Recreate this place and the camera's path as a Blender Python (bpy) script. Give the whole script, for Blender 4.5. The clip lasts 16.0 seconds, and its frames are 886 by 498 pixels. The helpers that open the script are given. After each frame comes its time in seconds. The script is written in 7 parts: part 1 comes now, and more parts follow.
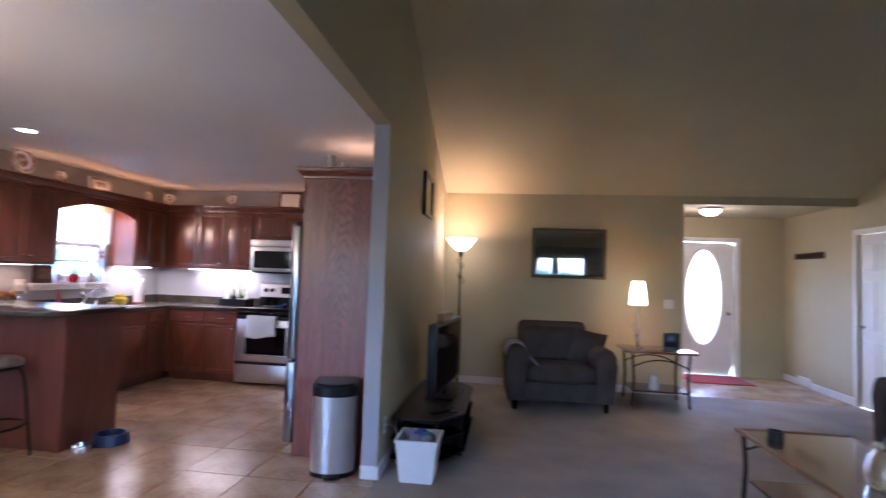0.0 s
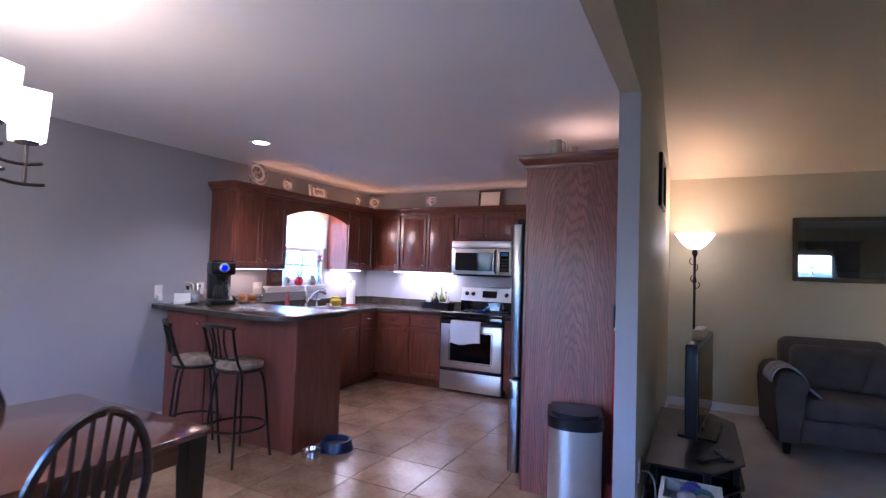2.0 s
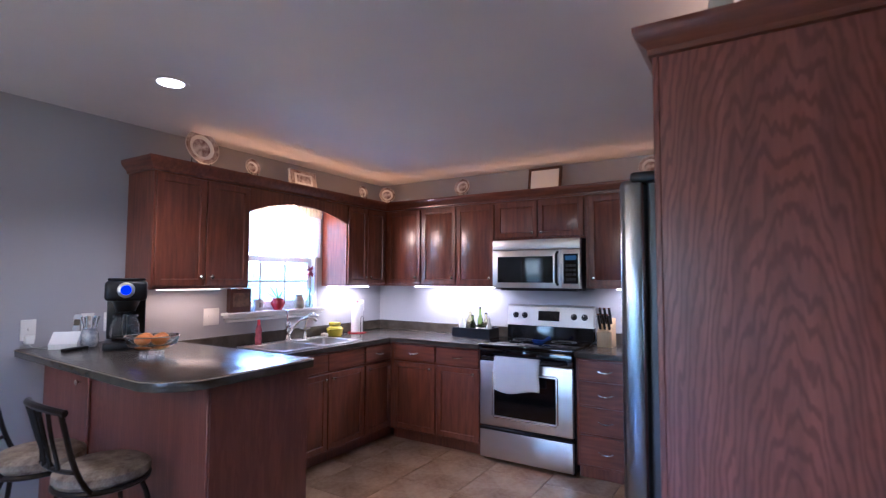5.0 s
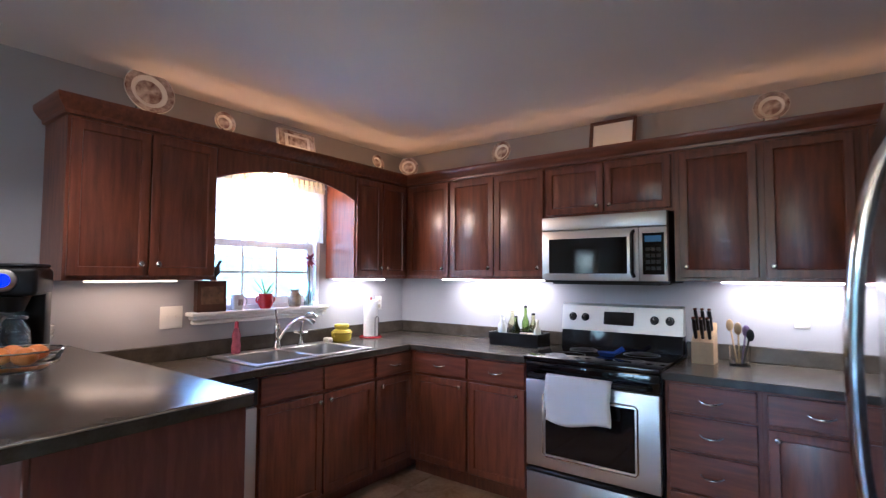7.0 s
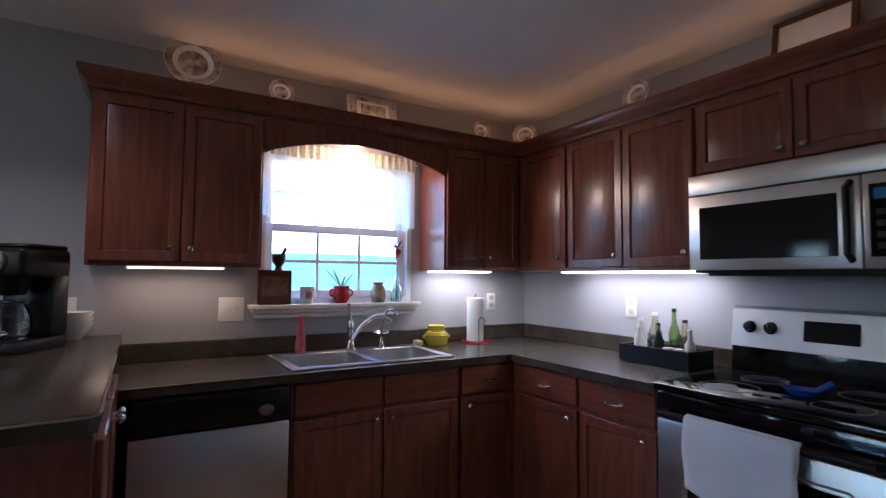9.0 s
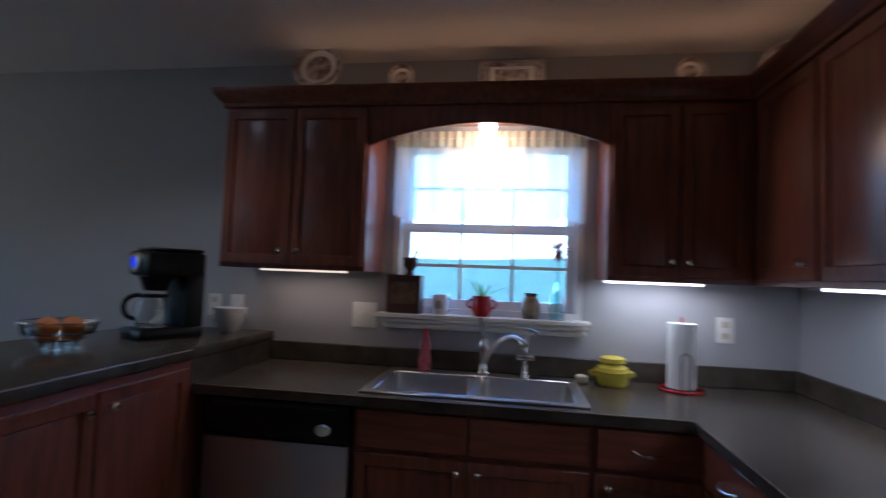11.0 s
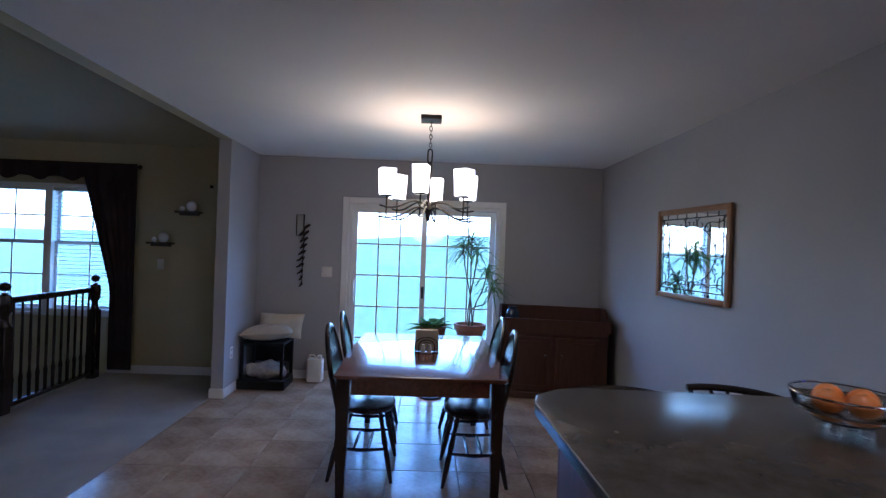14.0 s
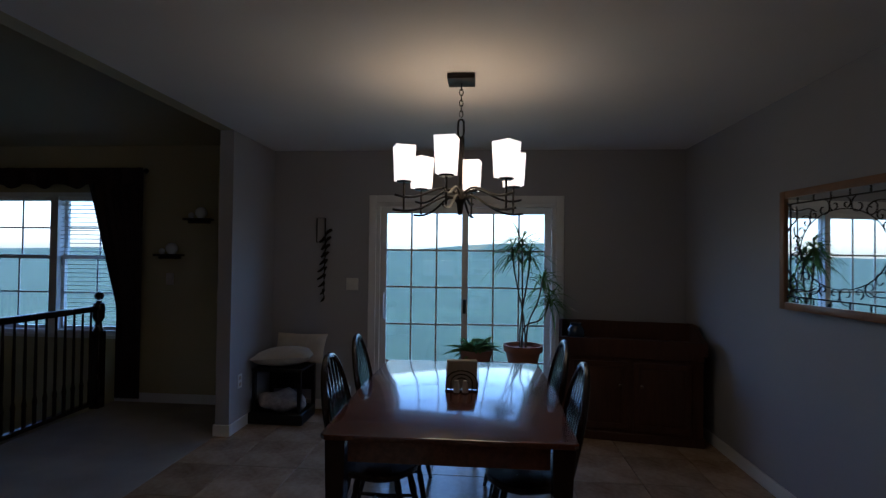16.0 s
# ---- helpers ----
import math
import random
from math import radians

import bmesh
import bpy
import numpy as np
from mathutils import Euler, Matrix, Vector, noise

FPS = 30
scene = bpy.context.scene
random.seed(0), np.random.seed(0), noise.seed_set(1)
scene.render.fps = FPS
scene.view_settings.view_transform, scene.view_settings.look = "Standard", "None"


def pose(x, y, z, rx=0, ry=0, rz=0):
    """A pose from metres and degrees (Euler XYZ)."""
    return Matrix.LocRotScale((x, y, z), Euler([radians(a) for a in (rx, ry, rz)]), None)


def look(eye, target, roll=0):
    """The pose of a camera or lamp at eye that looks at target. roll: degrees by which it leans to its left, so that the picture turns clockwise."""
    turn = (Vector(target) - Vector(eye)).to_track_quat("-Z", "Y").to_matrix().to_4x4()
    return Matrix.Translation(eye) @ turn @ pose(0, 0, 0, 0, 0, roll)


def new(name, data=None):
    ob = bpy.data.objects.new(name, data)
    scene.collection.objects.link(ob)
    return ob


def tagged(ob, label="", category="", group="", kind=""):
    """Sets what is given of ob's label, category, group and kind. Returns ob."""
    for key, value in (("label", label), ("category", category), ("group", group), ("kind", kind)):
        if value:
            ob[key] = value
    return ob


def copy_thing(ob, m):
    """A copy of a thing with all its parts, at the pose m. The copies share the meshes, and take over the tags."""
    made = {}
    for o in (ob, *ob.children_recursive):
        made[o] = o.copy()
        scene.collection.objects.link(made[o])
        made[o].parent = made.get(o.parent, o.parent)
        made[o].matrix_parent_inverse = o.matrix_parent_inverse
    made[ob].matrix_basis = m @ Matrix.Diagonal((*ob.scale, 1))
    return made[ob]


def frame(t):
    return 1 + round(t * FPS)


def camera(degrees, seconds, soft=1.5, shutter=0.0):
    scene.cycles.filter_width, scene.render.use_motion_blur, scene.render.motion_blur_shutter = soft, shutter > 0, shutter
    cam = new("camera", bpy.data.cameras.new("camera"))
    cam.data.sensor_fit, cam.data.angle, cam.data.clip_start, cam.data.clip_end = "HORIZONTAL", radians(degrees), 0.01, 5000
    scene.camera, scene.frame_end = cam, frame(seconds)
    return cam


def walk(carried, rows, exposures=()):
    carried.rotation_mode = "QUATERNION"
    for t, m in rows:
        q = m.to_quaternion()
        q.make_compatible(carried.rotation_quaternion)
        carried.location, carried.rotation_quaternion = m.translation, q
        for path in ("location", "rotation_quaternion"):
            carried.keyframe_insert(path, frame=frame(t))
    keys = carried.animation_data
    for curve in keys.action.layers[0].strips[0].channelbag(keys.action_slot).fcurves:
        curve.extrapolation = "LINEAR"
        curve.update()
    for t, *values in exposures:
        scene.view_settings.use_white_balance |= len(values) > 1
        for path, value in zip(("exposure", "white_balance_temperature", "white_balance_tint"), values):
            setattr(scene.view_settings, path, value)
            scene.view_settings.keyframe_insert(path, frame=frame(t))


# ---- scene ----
cam = camera(83.0, 16.0, 1.3, 0.5)
PATH = [
    (0, (4.761, -6.351, 1.402), (4.503, -4.371, 1.504), 2.0),
    (0.5, (4.685, -6.254, 1.429), (4.100, -4.344, 1.519), 2.1),
    (1, (4.594, -6.162, 1.427), (3.785, -4.335, 1.508), 2.2),
    (1.5, (4.437, -6.053, 1.421), (3.496, -4.290, 1.491), 2.2),
    (2, (4.211, -5.882, 1.431), (3.303, -4.102, 1.506), 1.8),
    (2.5, (4.021, -5.654, 1.405), (3.201, -3.832, 1.492), 1.3),
    (3, (3.861, -5.414, 1.420), (3.010, -3.607, 1.516), 0.8),
    (3.5, (3.709, -5.172, 1.394), (2.836, -3.376, 1.500), 0.5),
    (4, (3.614, -4.847, 1.395), (2.722, -3.060, 1.502), 0.1),
    (4.5, (3.532, -4.537, 1.441), (2.556, -2.795, 1.555), 0.0),
    (7, (2.946, -3.359, 1.398), (1.754, -1.756, 1.500), 0.2),
    (7.5, (2.862, -3.149, 1.363), (1.611, -1.592, 1.468), -0.1),
    (8, (2.825, -2.887, 1.338), (1.462, -1.428, 1.443), 0.0),
    (8.5, (2.833, -2.670, 1.326), (1.272, -1.425, 1.436), 0.3),
    (11, (2.436, -1.227, 1.362), (0.462, -1.530, 1.466), 2.1),
    (11.5, (2.275, -1.126, 1.378), (0.542, -2.121, 1.459), 3.3),
    (12, (2.160, -1.196, 1.383), (0.803, -2.664, 1.428), 3.3),
    (12.5, (2.058, -1.241, 1.398), (1.077, -2.984, 1.423), 2.9),
    (13, (1.956, -1.279, 1.454), (1.384, -3.195, 1.461), 2.4),
    (13.5, (1.920, -1.338, 1.479), (1.741, -3.330, 1.475), 2.3),
    (14, (1.929, -1.600, 1.482), (1.870, -3.599, 1.481), 2.1),
    (14.5, (1.868, -1.754, 1.456), (1.867, -3.754, 1.466), 1.7),
    (15, (1.821, -2.002, 1.456), (1.867, -4.001, 1.470), 1.3),
    (15.5, (1.795, -2.304, 1.474), (1.914, -4.301, 1.495), 0.9),
    (16, (1.812, -2.510, 1.445), (1.971, -4.503, 1.477), 0.7),
]
EXPOSURE = [(0, 5.2, 4900, 34), (1.5, 5.2, 4600, 36), (2.5, 5.15, 4450, 38), (4.5, 5.2, 4450, 32), (7, 5.05, 4700, 22), (8.5, 4.4, 4650, 22), (11, 3.25, 4300, 16), (12, 4.15, 4250, 16), (13, 4.35, 4420, 24), (14.5, 3.75, 4400, 25), (15.5, 3.3, 4600, 21), (16, 2.1, 4800, 22)]
walk(cam, [(t, look(eye, target, roll)) for t, eye, target, roll in PATH], EXPOSURE)

# ---- world, sun, exposure ----
world = bpy.data.worlds.new("dusk_sky")
scene.world = world
world.use_nodes = True
wn = world.node_tree.nodes
sky = wn.new("ShaderNodeTexSky")
sky.sky_type = "NISHITA"
sky.sun_disc = False
sky.sun_elevation, sky.sun_rotation = radians(45), radians(60)
sky.air_density, sky.dust_density, sky.ozone_density = 1.3, 1.8, 2.7
wn["Background"].inputs["Strength"].default_value = 0.15
world.node_tree.links.new(sky.outputs["Color"], wn["Background"].inputs["Color"])


def lamp(name, kind, energy, color, m, size=0.1, size_y=None, spot=None):
    data = bpy.data.lights.new(name, kind)
    data.energy, data.color = energy, color
    if kind == "AREA":
        data.shape, data.size, data.size_y = "RECTANGLE", size, size_y or size
    elif kind == "SUN":
        data.angle = radians(size)
    else:
        data.shadow_soft_size = size
    if spot:
        data.spot_size, data.spot_blend = radians(spot), 0.6
    ob = new(name, data)
    ob.matrix_world = m
    return ob


WARM, SOFTWHITE = (1.0, 0.66, 0.34), (1.0, 0.79, 0.52)
lamp("sun", "SUN", 0.5, (1.0, 0.95, 0.9), look((26, 15, 30), (0, 0, 0)), 12)
lamp("cabinet_lamp_a", "AREA", 0.055, (1.0, 0.62, 0.30), pose(0.16, -2.24, 1.335), 0.06, 0.5)
lamp("cabinet_lamp_b", "AREA", 0.095, SOFTWHITE, pose(0.14, -0.56, 1.335), 0.06, 0.5)
lamp("cabinet_lamp_c", "AREA", 0.105, SOFTWHITE, pose(1.02, -0.14, 1.335), 0.8, 0.06)
lamp("cabinet_lamp_d", "AREA", 0.075, SOFTWHITE, pose(2.87, -0.14, 1.335), 0.7, 0.06)
lamp("cove_lamp_a", "AREA", 0.060, (1.0, 0.45, 0.14), pose(0.25, -1.2, 2.20, 180), 0.04, 2.2)
lamp("cove_lamp_b", "AREA", 0.052, (1.0, 0.45, 0.14), pose(1.9, -0.25, 2.20, 180), 3.2, 0.04)
lamp("cove_lamp_c", "AREA", 0.034, (1.0, 0.56, 0.24), pose(3.5, -2.3, 2.20, 180), 0.3, 0.4)
lamp("downlight_lamp", "SPOT", 1.30, SOFTWHITE, pose(0.91, -2.85, 2.41), 0.06, None, 120)
lamp("sink_lamp", "POINT", 0.85, (1.0, 0.62, 0.30), pose(0.17, -1.387, 1.99), 0.05)
lamp("torchiere_lamp", "POINT", 0.37, WARM, pose(4.18, -0.13, 1.83), 0.035)
lamp("table_lamp_bulb", "POINT", 0.24, WARM, pose(6.30, -0.16, 1.27), 0.05)
lamp("chandelier_lamp", "POINT", 1.30, (1.0, 0.70, 0.29), pose(1.94, -5.26, 1.86), 0.32)
lamp("foyer_bulb", "POINT", 0.40, (1.0, 0.74, 0.44), pose(7.5, 0.9, 2.28), 0.08)

# ---- helpers for building ----
def finish(bm, name):
    me = bpy.data.meshes.new(name)
    bmesh.ops.recalc_face_normals(bm, faces=bm.faces)
    bm.to_mesh(me)
    bm.free()
    me.polygons.foreach_set("use_smooth", [True] * len(me.polygons))
    me.set_sharp_from_angle(angle=radians(38))
    return me


def part(name, bm, material, parent=None, label="", m=None):
    me = finish(bm, name)
    me.materials.append(material)
    ob = new(name, me)
    if parent is not None:
        ob.parent = parent
    if m is not None:
        ob.matrix_basis = m
    if label:
        ob["label"] = label
    return ob


def thing(name, m, label, category, group="", kind=""):
    ob = new(name)
    ob.empty_display_size = 0.1
    ob.matrix_basis = m
    return tagged(ob, label, category, group, kind)


def solid(name, bm, material, label, category="", kind="", m=None, group=""):
    return tagged(part(name, bm, material, None, "", m), label, category, group, kind)


def box(bm, x0, x1, y0, y1, z0, z1, bev=0.0, seg=1):
    vs = [bm.verts.new((x, y, z)) for z in (z0, z1) for y in (y0, y1) for x in (x0, x1)]
    fs = [bm.faces.new([vs[i] for i in q]) for q in ((0, 2, 3, 1), (4, 5, 7, 6), (0, 1, 5, 4), (1, 3, 7, 5), (3, 2, 6, 7), (2, 0, 4, 6))]
    if bev:
        es = list({e for f in fs for e in f.edges})
        bmesh.ops.bevel(bm, geom=es, offset=bev, segments=seg, affect="EDGES", profile=0.5)
    return bm


def bx(x0, x1, y0, y1, z0, z1, bev=0.0, seg=1):
    return box(bmesh.new(), x0, x1, y0, y1, z0, z1, bev, seg)


def lathe(bm, prof, n=24, c=(0, 0, 0), squash=(1, 1)):
    rings = []
    for r, z in prof:
        if r < 1e-5:
            rings.append([bm.verts.new((c[0], c[1], c[2] + z))])
        else:
            rings.append([bm.verts.new((c[0] + r * squash[0] * math.cos(2 * math.pi * k / n), c[1] + r * squash[1] * math.sin(2 * math.pi * k / n), c[2] + z)) for k in range(n)])
    for a, b in zip(rings, rings[1:]):
        for k in range(n):
            p, q = a[k % len(a)], a[(k + 1) % len(a)]
            s, t = b[(k + 1) % len(b)], b[k % len(b)]
            f = list(dict.fromkeys((p, q, s, t)))
            if len(f) > 2:
                bm.faces.new(f)
    return bm


def turned(prof, n=24, c=(0, 0, 0), squash=(1, 1)):
    return lathe(bmesh.new(), prof, n, c, squash)


def tube(bm, pts, r, n=8, closed=False):
    pts = [Vector(p) for p in pts]
    rs = r if isinstance(r, (list, tuple)) else [r] * len(pts)
    rings, up = [], None
    for i, p in enumerate(pts):
        a = pts[i - 1] if (i or closed) else p
        b = pts[(i + 1) % len(pts)] if (i < len(pts) - 1 or closed) else p
        d = (b - a).normalized()
        if up is None:
            up = d.orthogonal().normalized()
        up = (up - d * up.dot(d)).normalized()
        s = d.cross(up)
        rings.append([bm.verts.new(p + (up * math.cos(2 * math.pi * k / n) + s * math.sin(2 * math.pi * k / n)) * rs[i]) for k in range(n)])
    pairs = list(zip(rings, rings[1:])) + ([(rings[-1], rings[0])] if closed else [])
    for a, b in pairs:
        for k in range(n):
            bm.faces.new((a[k], a[(k + 1) % n], b[(k + 1) % n], b[k]))
    if not closed:
        bm.faces.new(rings[0][::-1])
        bm.faces.new(rings[-1])
    return bm


def rod(pts, r, n=8, closed=False):
    return tube(bmesh.new(), pts, r, n, closed)


def prism(bm, outline, axis, a, b):
    """A flat outline pushed out along an axis from a to b."""
    def at(u, v, w):
        return {"x": (w, u, v), "y": (u, w, v), "z": (u, v, w)}[axis]
    lo = [bm.verts.new(at(u, v, a)) for u, v in outline]
    hi = [bm.verts.new(at(u, v, b)) for u, v in outline]
    bm.faces.new(lo[::-1])
    bm.faces.new(hi)
    for i in range(len(lo)):
        j = (i + 1) % len(lo)
        bm.faces.new((lo[i], lo[j], hi[j], hi[i]))
    return bm


def pushed(outline, axis, a, b):
    return prism(bmesh.new(), outline, axis, a, b)


def bent(p0, p1, p2, p3, n=10):
    p0, p1, p2, p3 = map(Vector, (p0, p1, p2, p3))
    return [p0 * (1 - t) ** 3 + p1 * 3 * t * (1 - t) ** 2 + p2 * 3 * t * t * (1 - t) + p3 * t ** 3 for t in [k / n for k in range(n + 1)]]


# ---- materials ----
def surface(name, color, rough=0.5, metal=0.0, vary=0.12, scale=6.0, fine=60.0, bump=0.1, dist=0.002, stretch=(1, 1, 1), color2=None, island=0.0, coat=0.0, spec=0.5):
    m = bpy.data.materials.new(name)
    m.use_nodes = True
    n, l = m.node_tree.nodes, m.node_tree.links
    b = n["Principled BSDF"]
    co = n.new("ShaderNodeTexCoord")
    mp = n.new("ShaderNodeMapping")
    mp.inputs["Scale"].default_value = stretch
    l.new(co.outputs["Object"], mp.inputs["Vector"])
    big, small = n.new("ShaderNodeTexNoise"), n.new("ShaderNodeTexNoise")
    big.inputs["Scale"].default_value, small.inputs["Scale"].default_value = scale, fine
    big.inputs["Detail"].default_value, small.inputs["Detail"].default_value = 4, 3
    l.new(mp.outputs["Vector"], big.inputs["Vector"])
    l.new(mp.outputs["Vector"], small.inputs["Vector"])
    mix = n.new("ShaderNodeMix")
    mix.data_type = "RGBA"
    c2 = color2 or tuple(c * (1 - vary * 2) for c in color)
    mix.inputs[6].default_value, mix.inputs[7].default_value = (*color, 1), (*c2, 1)
    add = n.new("ShaderNodeMath")
    add.operation = "MULTIPLY_ADD"
    add.inputs[1].default_value = 0.35
    l.new(small.outputs["Fac"], add.inputs[0])
    ramp = n.new("ShaderNodeMapRange")
    ramp.inputs["From Min"].default_value, ramp.inputs["From Max"].default_value = 0.45, 0.90
    l.new(big.outputs["Fac"], add.inputs[2])
    l.new(add.outputs[0], ramp.inputs["Value"])
    l.new(ramp.outputs["Result"], mix.inputs[0])
    out = mix.outputs[2]
    if island:
        info = n.new("ShaderNodeObjectInfo")
        hsv = n.new("ShaderNodeHueSaturation")
        mr = n.new("ShaderNodeMapRange")
        mr.inputs["To Min"].default_value, mr.inputs["To Max"].default_value = 1 - island, 1 + island
        l.new(info.outputs["Random"], mr.inputs["Value"])
        l.new(mr.outputs["Result"], hsv.inputs["Value"])
        l.new(out, hsv.inputs["Color"])
        out = hsv.outputs["Color"]
    l.new(out, b.inputs["Base Color"])
    rr = n.new("ShaderNodeMapRange")
    rr.inputs["To Min"].default_value, rr.inputs["To Max"].default_value = max(0.02, rough * (0.85 if bump else 0.98)), min(1, rough * (1.15 if bump else 1.02))
    l.new(big.outputs["Fac"], rr.inputs["Value"])
    l.new(rr.outputs["Result"], b.inputs["Roughness"])
    b.inputs["Metallic"].default_value = metal
    b.inputs["Specular IOR Level"].default_value = spec
    b.inputs["Coat Weight"].default_value = coat
    b.inputs["Coat Roughness"].default_value = max(0.1, rough * 0.7)
    if bump:
        bp = n.new("ShaderNodeBump")
        bp.inputs["Strength"].default_value, bp.inputs["Distance"].default_value = bump, dist
        l.new(small.outputs["Fac"], bp.inputs["Height"])
        l.new(bp.outputs["Normal"], b.inputs["Normal"])
    return m


def glowing(name, color, strength):
    m = bpy.data.materials.new(name)
    m.use_nodes = True
    b = m.node_tree.nodes["Principled BSDF"]
    b.inputs["Base Color"].default_value = (*color, 1)
    b.inputs["Emission Color"].default_value = (*color, 1)
    b.inputs["Emission Strength"].default_value = strength
    return m


def clear(name, color=(1, 1, 1), rough=0.0, ior=1.45):
    m = bpy.data.materials.new(name)
    m.use_nodes = True
    b = m.node_tree.nodes["Principled BSDF"]
    b.inputs["Base Color"].default_value = (*color, 1)
    b.inputs["Roughness"].default_value = rough
    b.inputs["Transmission Weight"].default_value = 1.0
    b.inputs["IOR"].default_value = ior
    return m


def thin_pane(name, reflect=0.08):
    m = bpy.data.materials.new(name)
    m.use_nodes = True
    n, l = m.node_tree.nodes, m.node_tree.links
    n.remove(n["Principled BSDF"])
    t, g, x = n.new("ShaderNodeBsdfTransparent"), n.new("ShaderNodeBsdfGlossy"), n.new("ShaderNodeMixShader")
    t.inputs["Color"].default_value = (0.93, 0.97, 0.96, 1)
    g.inputs["Roughness"].default_value = 0.02
    x.inputs[0].default_value = reflect
    l.new(t.outputs[0], x.inputs[1])
    l.new(g.outputs[0], x.inputs[2])
    l.new(x.outputs[0], n["Material Output"].inputs["Surface"])
    return m


def sheer(name, color, through_=0.5):
    m = bpy.data.materials.new(name)
    m.use_nodes = True
    n, l = m.node_tree.nodes, m.node_tree.links
    b = n["Principled BSDF"]
    b.inputs["Base Color"].default_value = (*color, 1)
    b.inputs["Roughness"].default_value = 0.9
    tl, tr, m1, m2 = n.new("ShaderNodeBsdfTranslucent"), n.new("ShaderNodeBsdfTransparent"), n.new("ShaderNodeMixShader"), n.new("ShaderNodeMixShader")
    tl.inputs["Color"].default_value = (*color, 1)
    m1.inputs[0].default_value, m2.inputs[0].default_value = 0.6, through_
    l.new(b.outputs[0], m1.inputs[1])
    l.new(tl.outputs[0], m1.inputs[2])
    l.new(m1.outputs[0], m2.inputs[1])
    l.new(tr.outputs[0], m2.inputs[2])
    l.new(m2.outputs[0], n["Material Output"].inputs["Surface"])
    return m


GREY_WALL = surface("grey_wall_paint", (0.36, 0.355, 0.375), 0.6, vary=0.03, scale=1.5, fine=220, bump=0.12, dist=0.001)
TAN_WALL = surface("tan_wall_paint", (0.46, 0.395, 0.235), 0.6, vary=0.03, scale=1.5, fine=220, bump=0.12, dist=0.001)
CEIL = surface("white_ceiling_paint", (0.80, 0.78, 0.78), 0.75, vary=0.03, scale=1.2, fine=150, bump=0.2, dist=0.002)
VAULT = surface("tan_ceiling_paint", (0.45, 0.385, 0.235), 0.75, vary=0.04, scale=1.2, fine=150, bump=0.2, dist=0.002)
TRIM = surface("white_trim_paint", (0.76, 0.75, 0.73), 0.35, vary=0.04, scale=3, fine=90, bump=0.04)
TILE = surface("beige_floor_tile", (0.52, 0.375, 0.235), 0.22, vary=0.2, scale=3.2, fine=30, bump=0.05, color2=(0.27, 0.165, 0.092), island=0.10)
GROUT = surface("tan_grout", (0.32, 0.235, 0.155), 0.85, vary=0.1, fine=200)
CARPET = surface("beige_carpet", (0.44, 0.375, 0.30), 0.95, vary=0.12, scale=2.5, fine=420, bump=0.9, dist=0.008)
CHERRY = surface("cherry_cabinet_wood", (0.238, 0.073, 0.034), 0.30, vary=0.2, scale=5, fine=70, bump=0.05, stretch=(9, 9, 0.9), color2=(0.115, 0.036, 0.021), coat=0.25)
CHERRY_X = surface("cherry_wood_across", (0.238, 0.073, 0.034), 0.30, vary=0.2, scale=5, fine=70, bump=0.05, stretch=(0.9, 9, 9), color2=(0.115, 0.036, 0.021), coat=0.25)


def oak_grain(name, light, dark, centre):
    """Stained oak with tall cathedral figure."""
    m = surface(name, light, 0.36, vary=0.1, scale=3, fine=16, bump=0.08, stretch=(10, 10, 0.8), color2=tuple(0.62 * c for c in light), coat=0.2)
    n, l = m.node_tree.nodes, m.node_tree.links
    co, mp, wv, mx = n.new("ShaderNodeTexCoord"), n.new("ShaderNodeMapping"), n.new("ShaderNodeTexWave"), n.new("ShaderNodeMix")
    mp.inputs["Location"].default_value = (-centre[0], -centre[1], -centre[2] * 0.17)
    mp.inputs["Scale"].default_value = (1, 1, 0.17)
    wv.wave_type, wv.rings_direction = "RINGS", "Y"
    wv.inputs["Scale"].default_value, wv.inputs["Distortion"].default_value = 21.0, 11.0
    wv.inputs["Detail"].default_value, wv.inputs["Detail Scale"].default_value = 4.0, 1.15
    l.new(co.outputs["Object"], mp.inputs["Vector"])
    l.new(mp.outputs["Vector"], wv.inputs["Vector"])
    mx.data_type = "RGBA"
    b = n["Principled BSDF"]
    src = b.inputs["Base Color"].links[0].from_socket
    rp = n.new("ShaderNodeMapRange")
    rp.inputs["From Min"].default_value, rp.inputs["From Max"].default_value, rp.inputs["To Max"].default_value = 0.45, 0.95, 0.72
    l.new(wv.outputs["Fac"], rp.inputs["Value"])
    l.new(rp.outputs["Result"], mx.inputs[0])
    l.new(src, mx.inputs[6])
    mx.inputs[7].default_value = (*dark, 1)
    l.new(mx.outputs[2], b.inputs["Base Color"])
    return m


OAK_PANEL = oak_grain("red_oak_panel", (0.29, 0.092, 0.056), (0.13, 0.034, 0.022), (3.51, -2.65, 0.6))
OAK_BACK = oak_grain("red_oak_back_panel", (0.205, 0.062, 0.036), (0.13, 0.034, 0.022), (0.9, -0.4, 0.3))
LAMINATE = surface("dark_olive_laminate", (0.078, 0.064, 0.047), 0.25, vary=0.2, scale=13, fine=120, bump=0, color2=(0.040, 0.032, 0.024), spec=0.42)
SINK_STEEL = surface("sink_steel", (0.63, 0.62, 0.60), 0.30, 1.0, vary=0.05, scale=9, fine=120, bump=0)
SEAM = surface("laminate_seam", (0.24, 0.19, 0.13), 0.5, vary=0.1, bump=0)
STEEL = surface("brushed_steel", (0.66, 0.64, 0.61), 0.38, 1.0, vary=0.03, scale=2, fine=300, bump=0, stretch=(1, 1, 6))
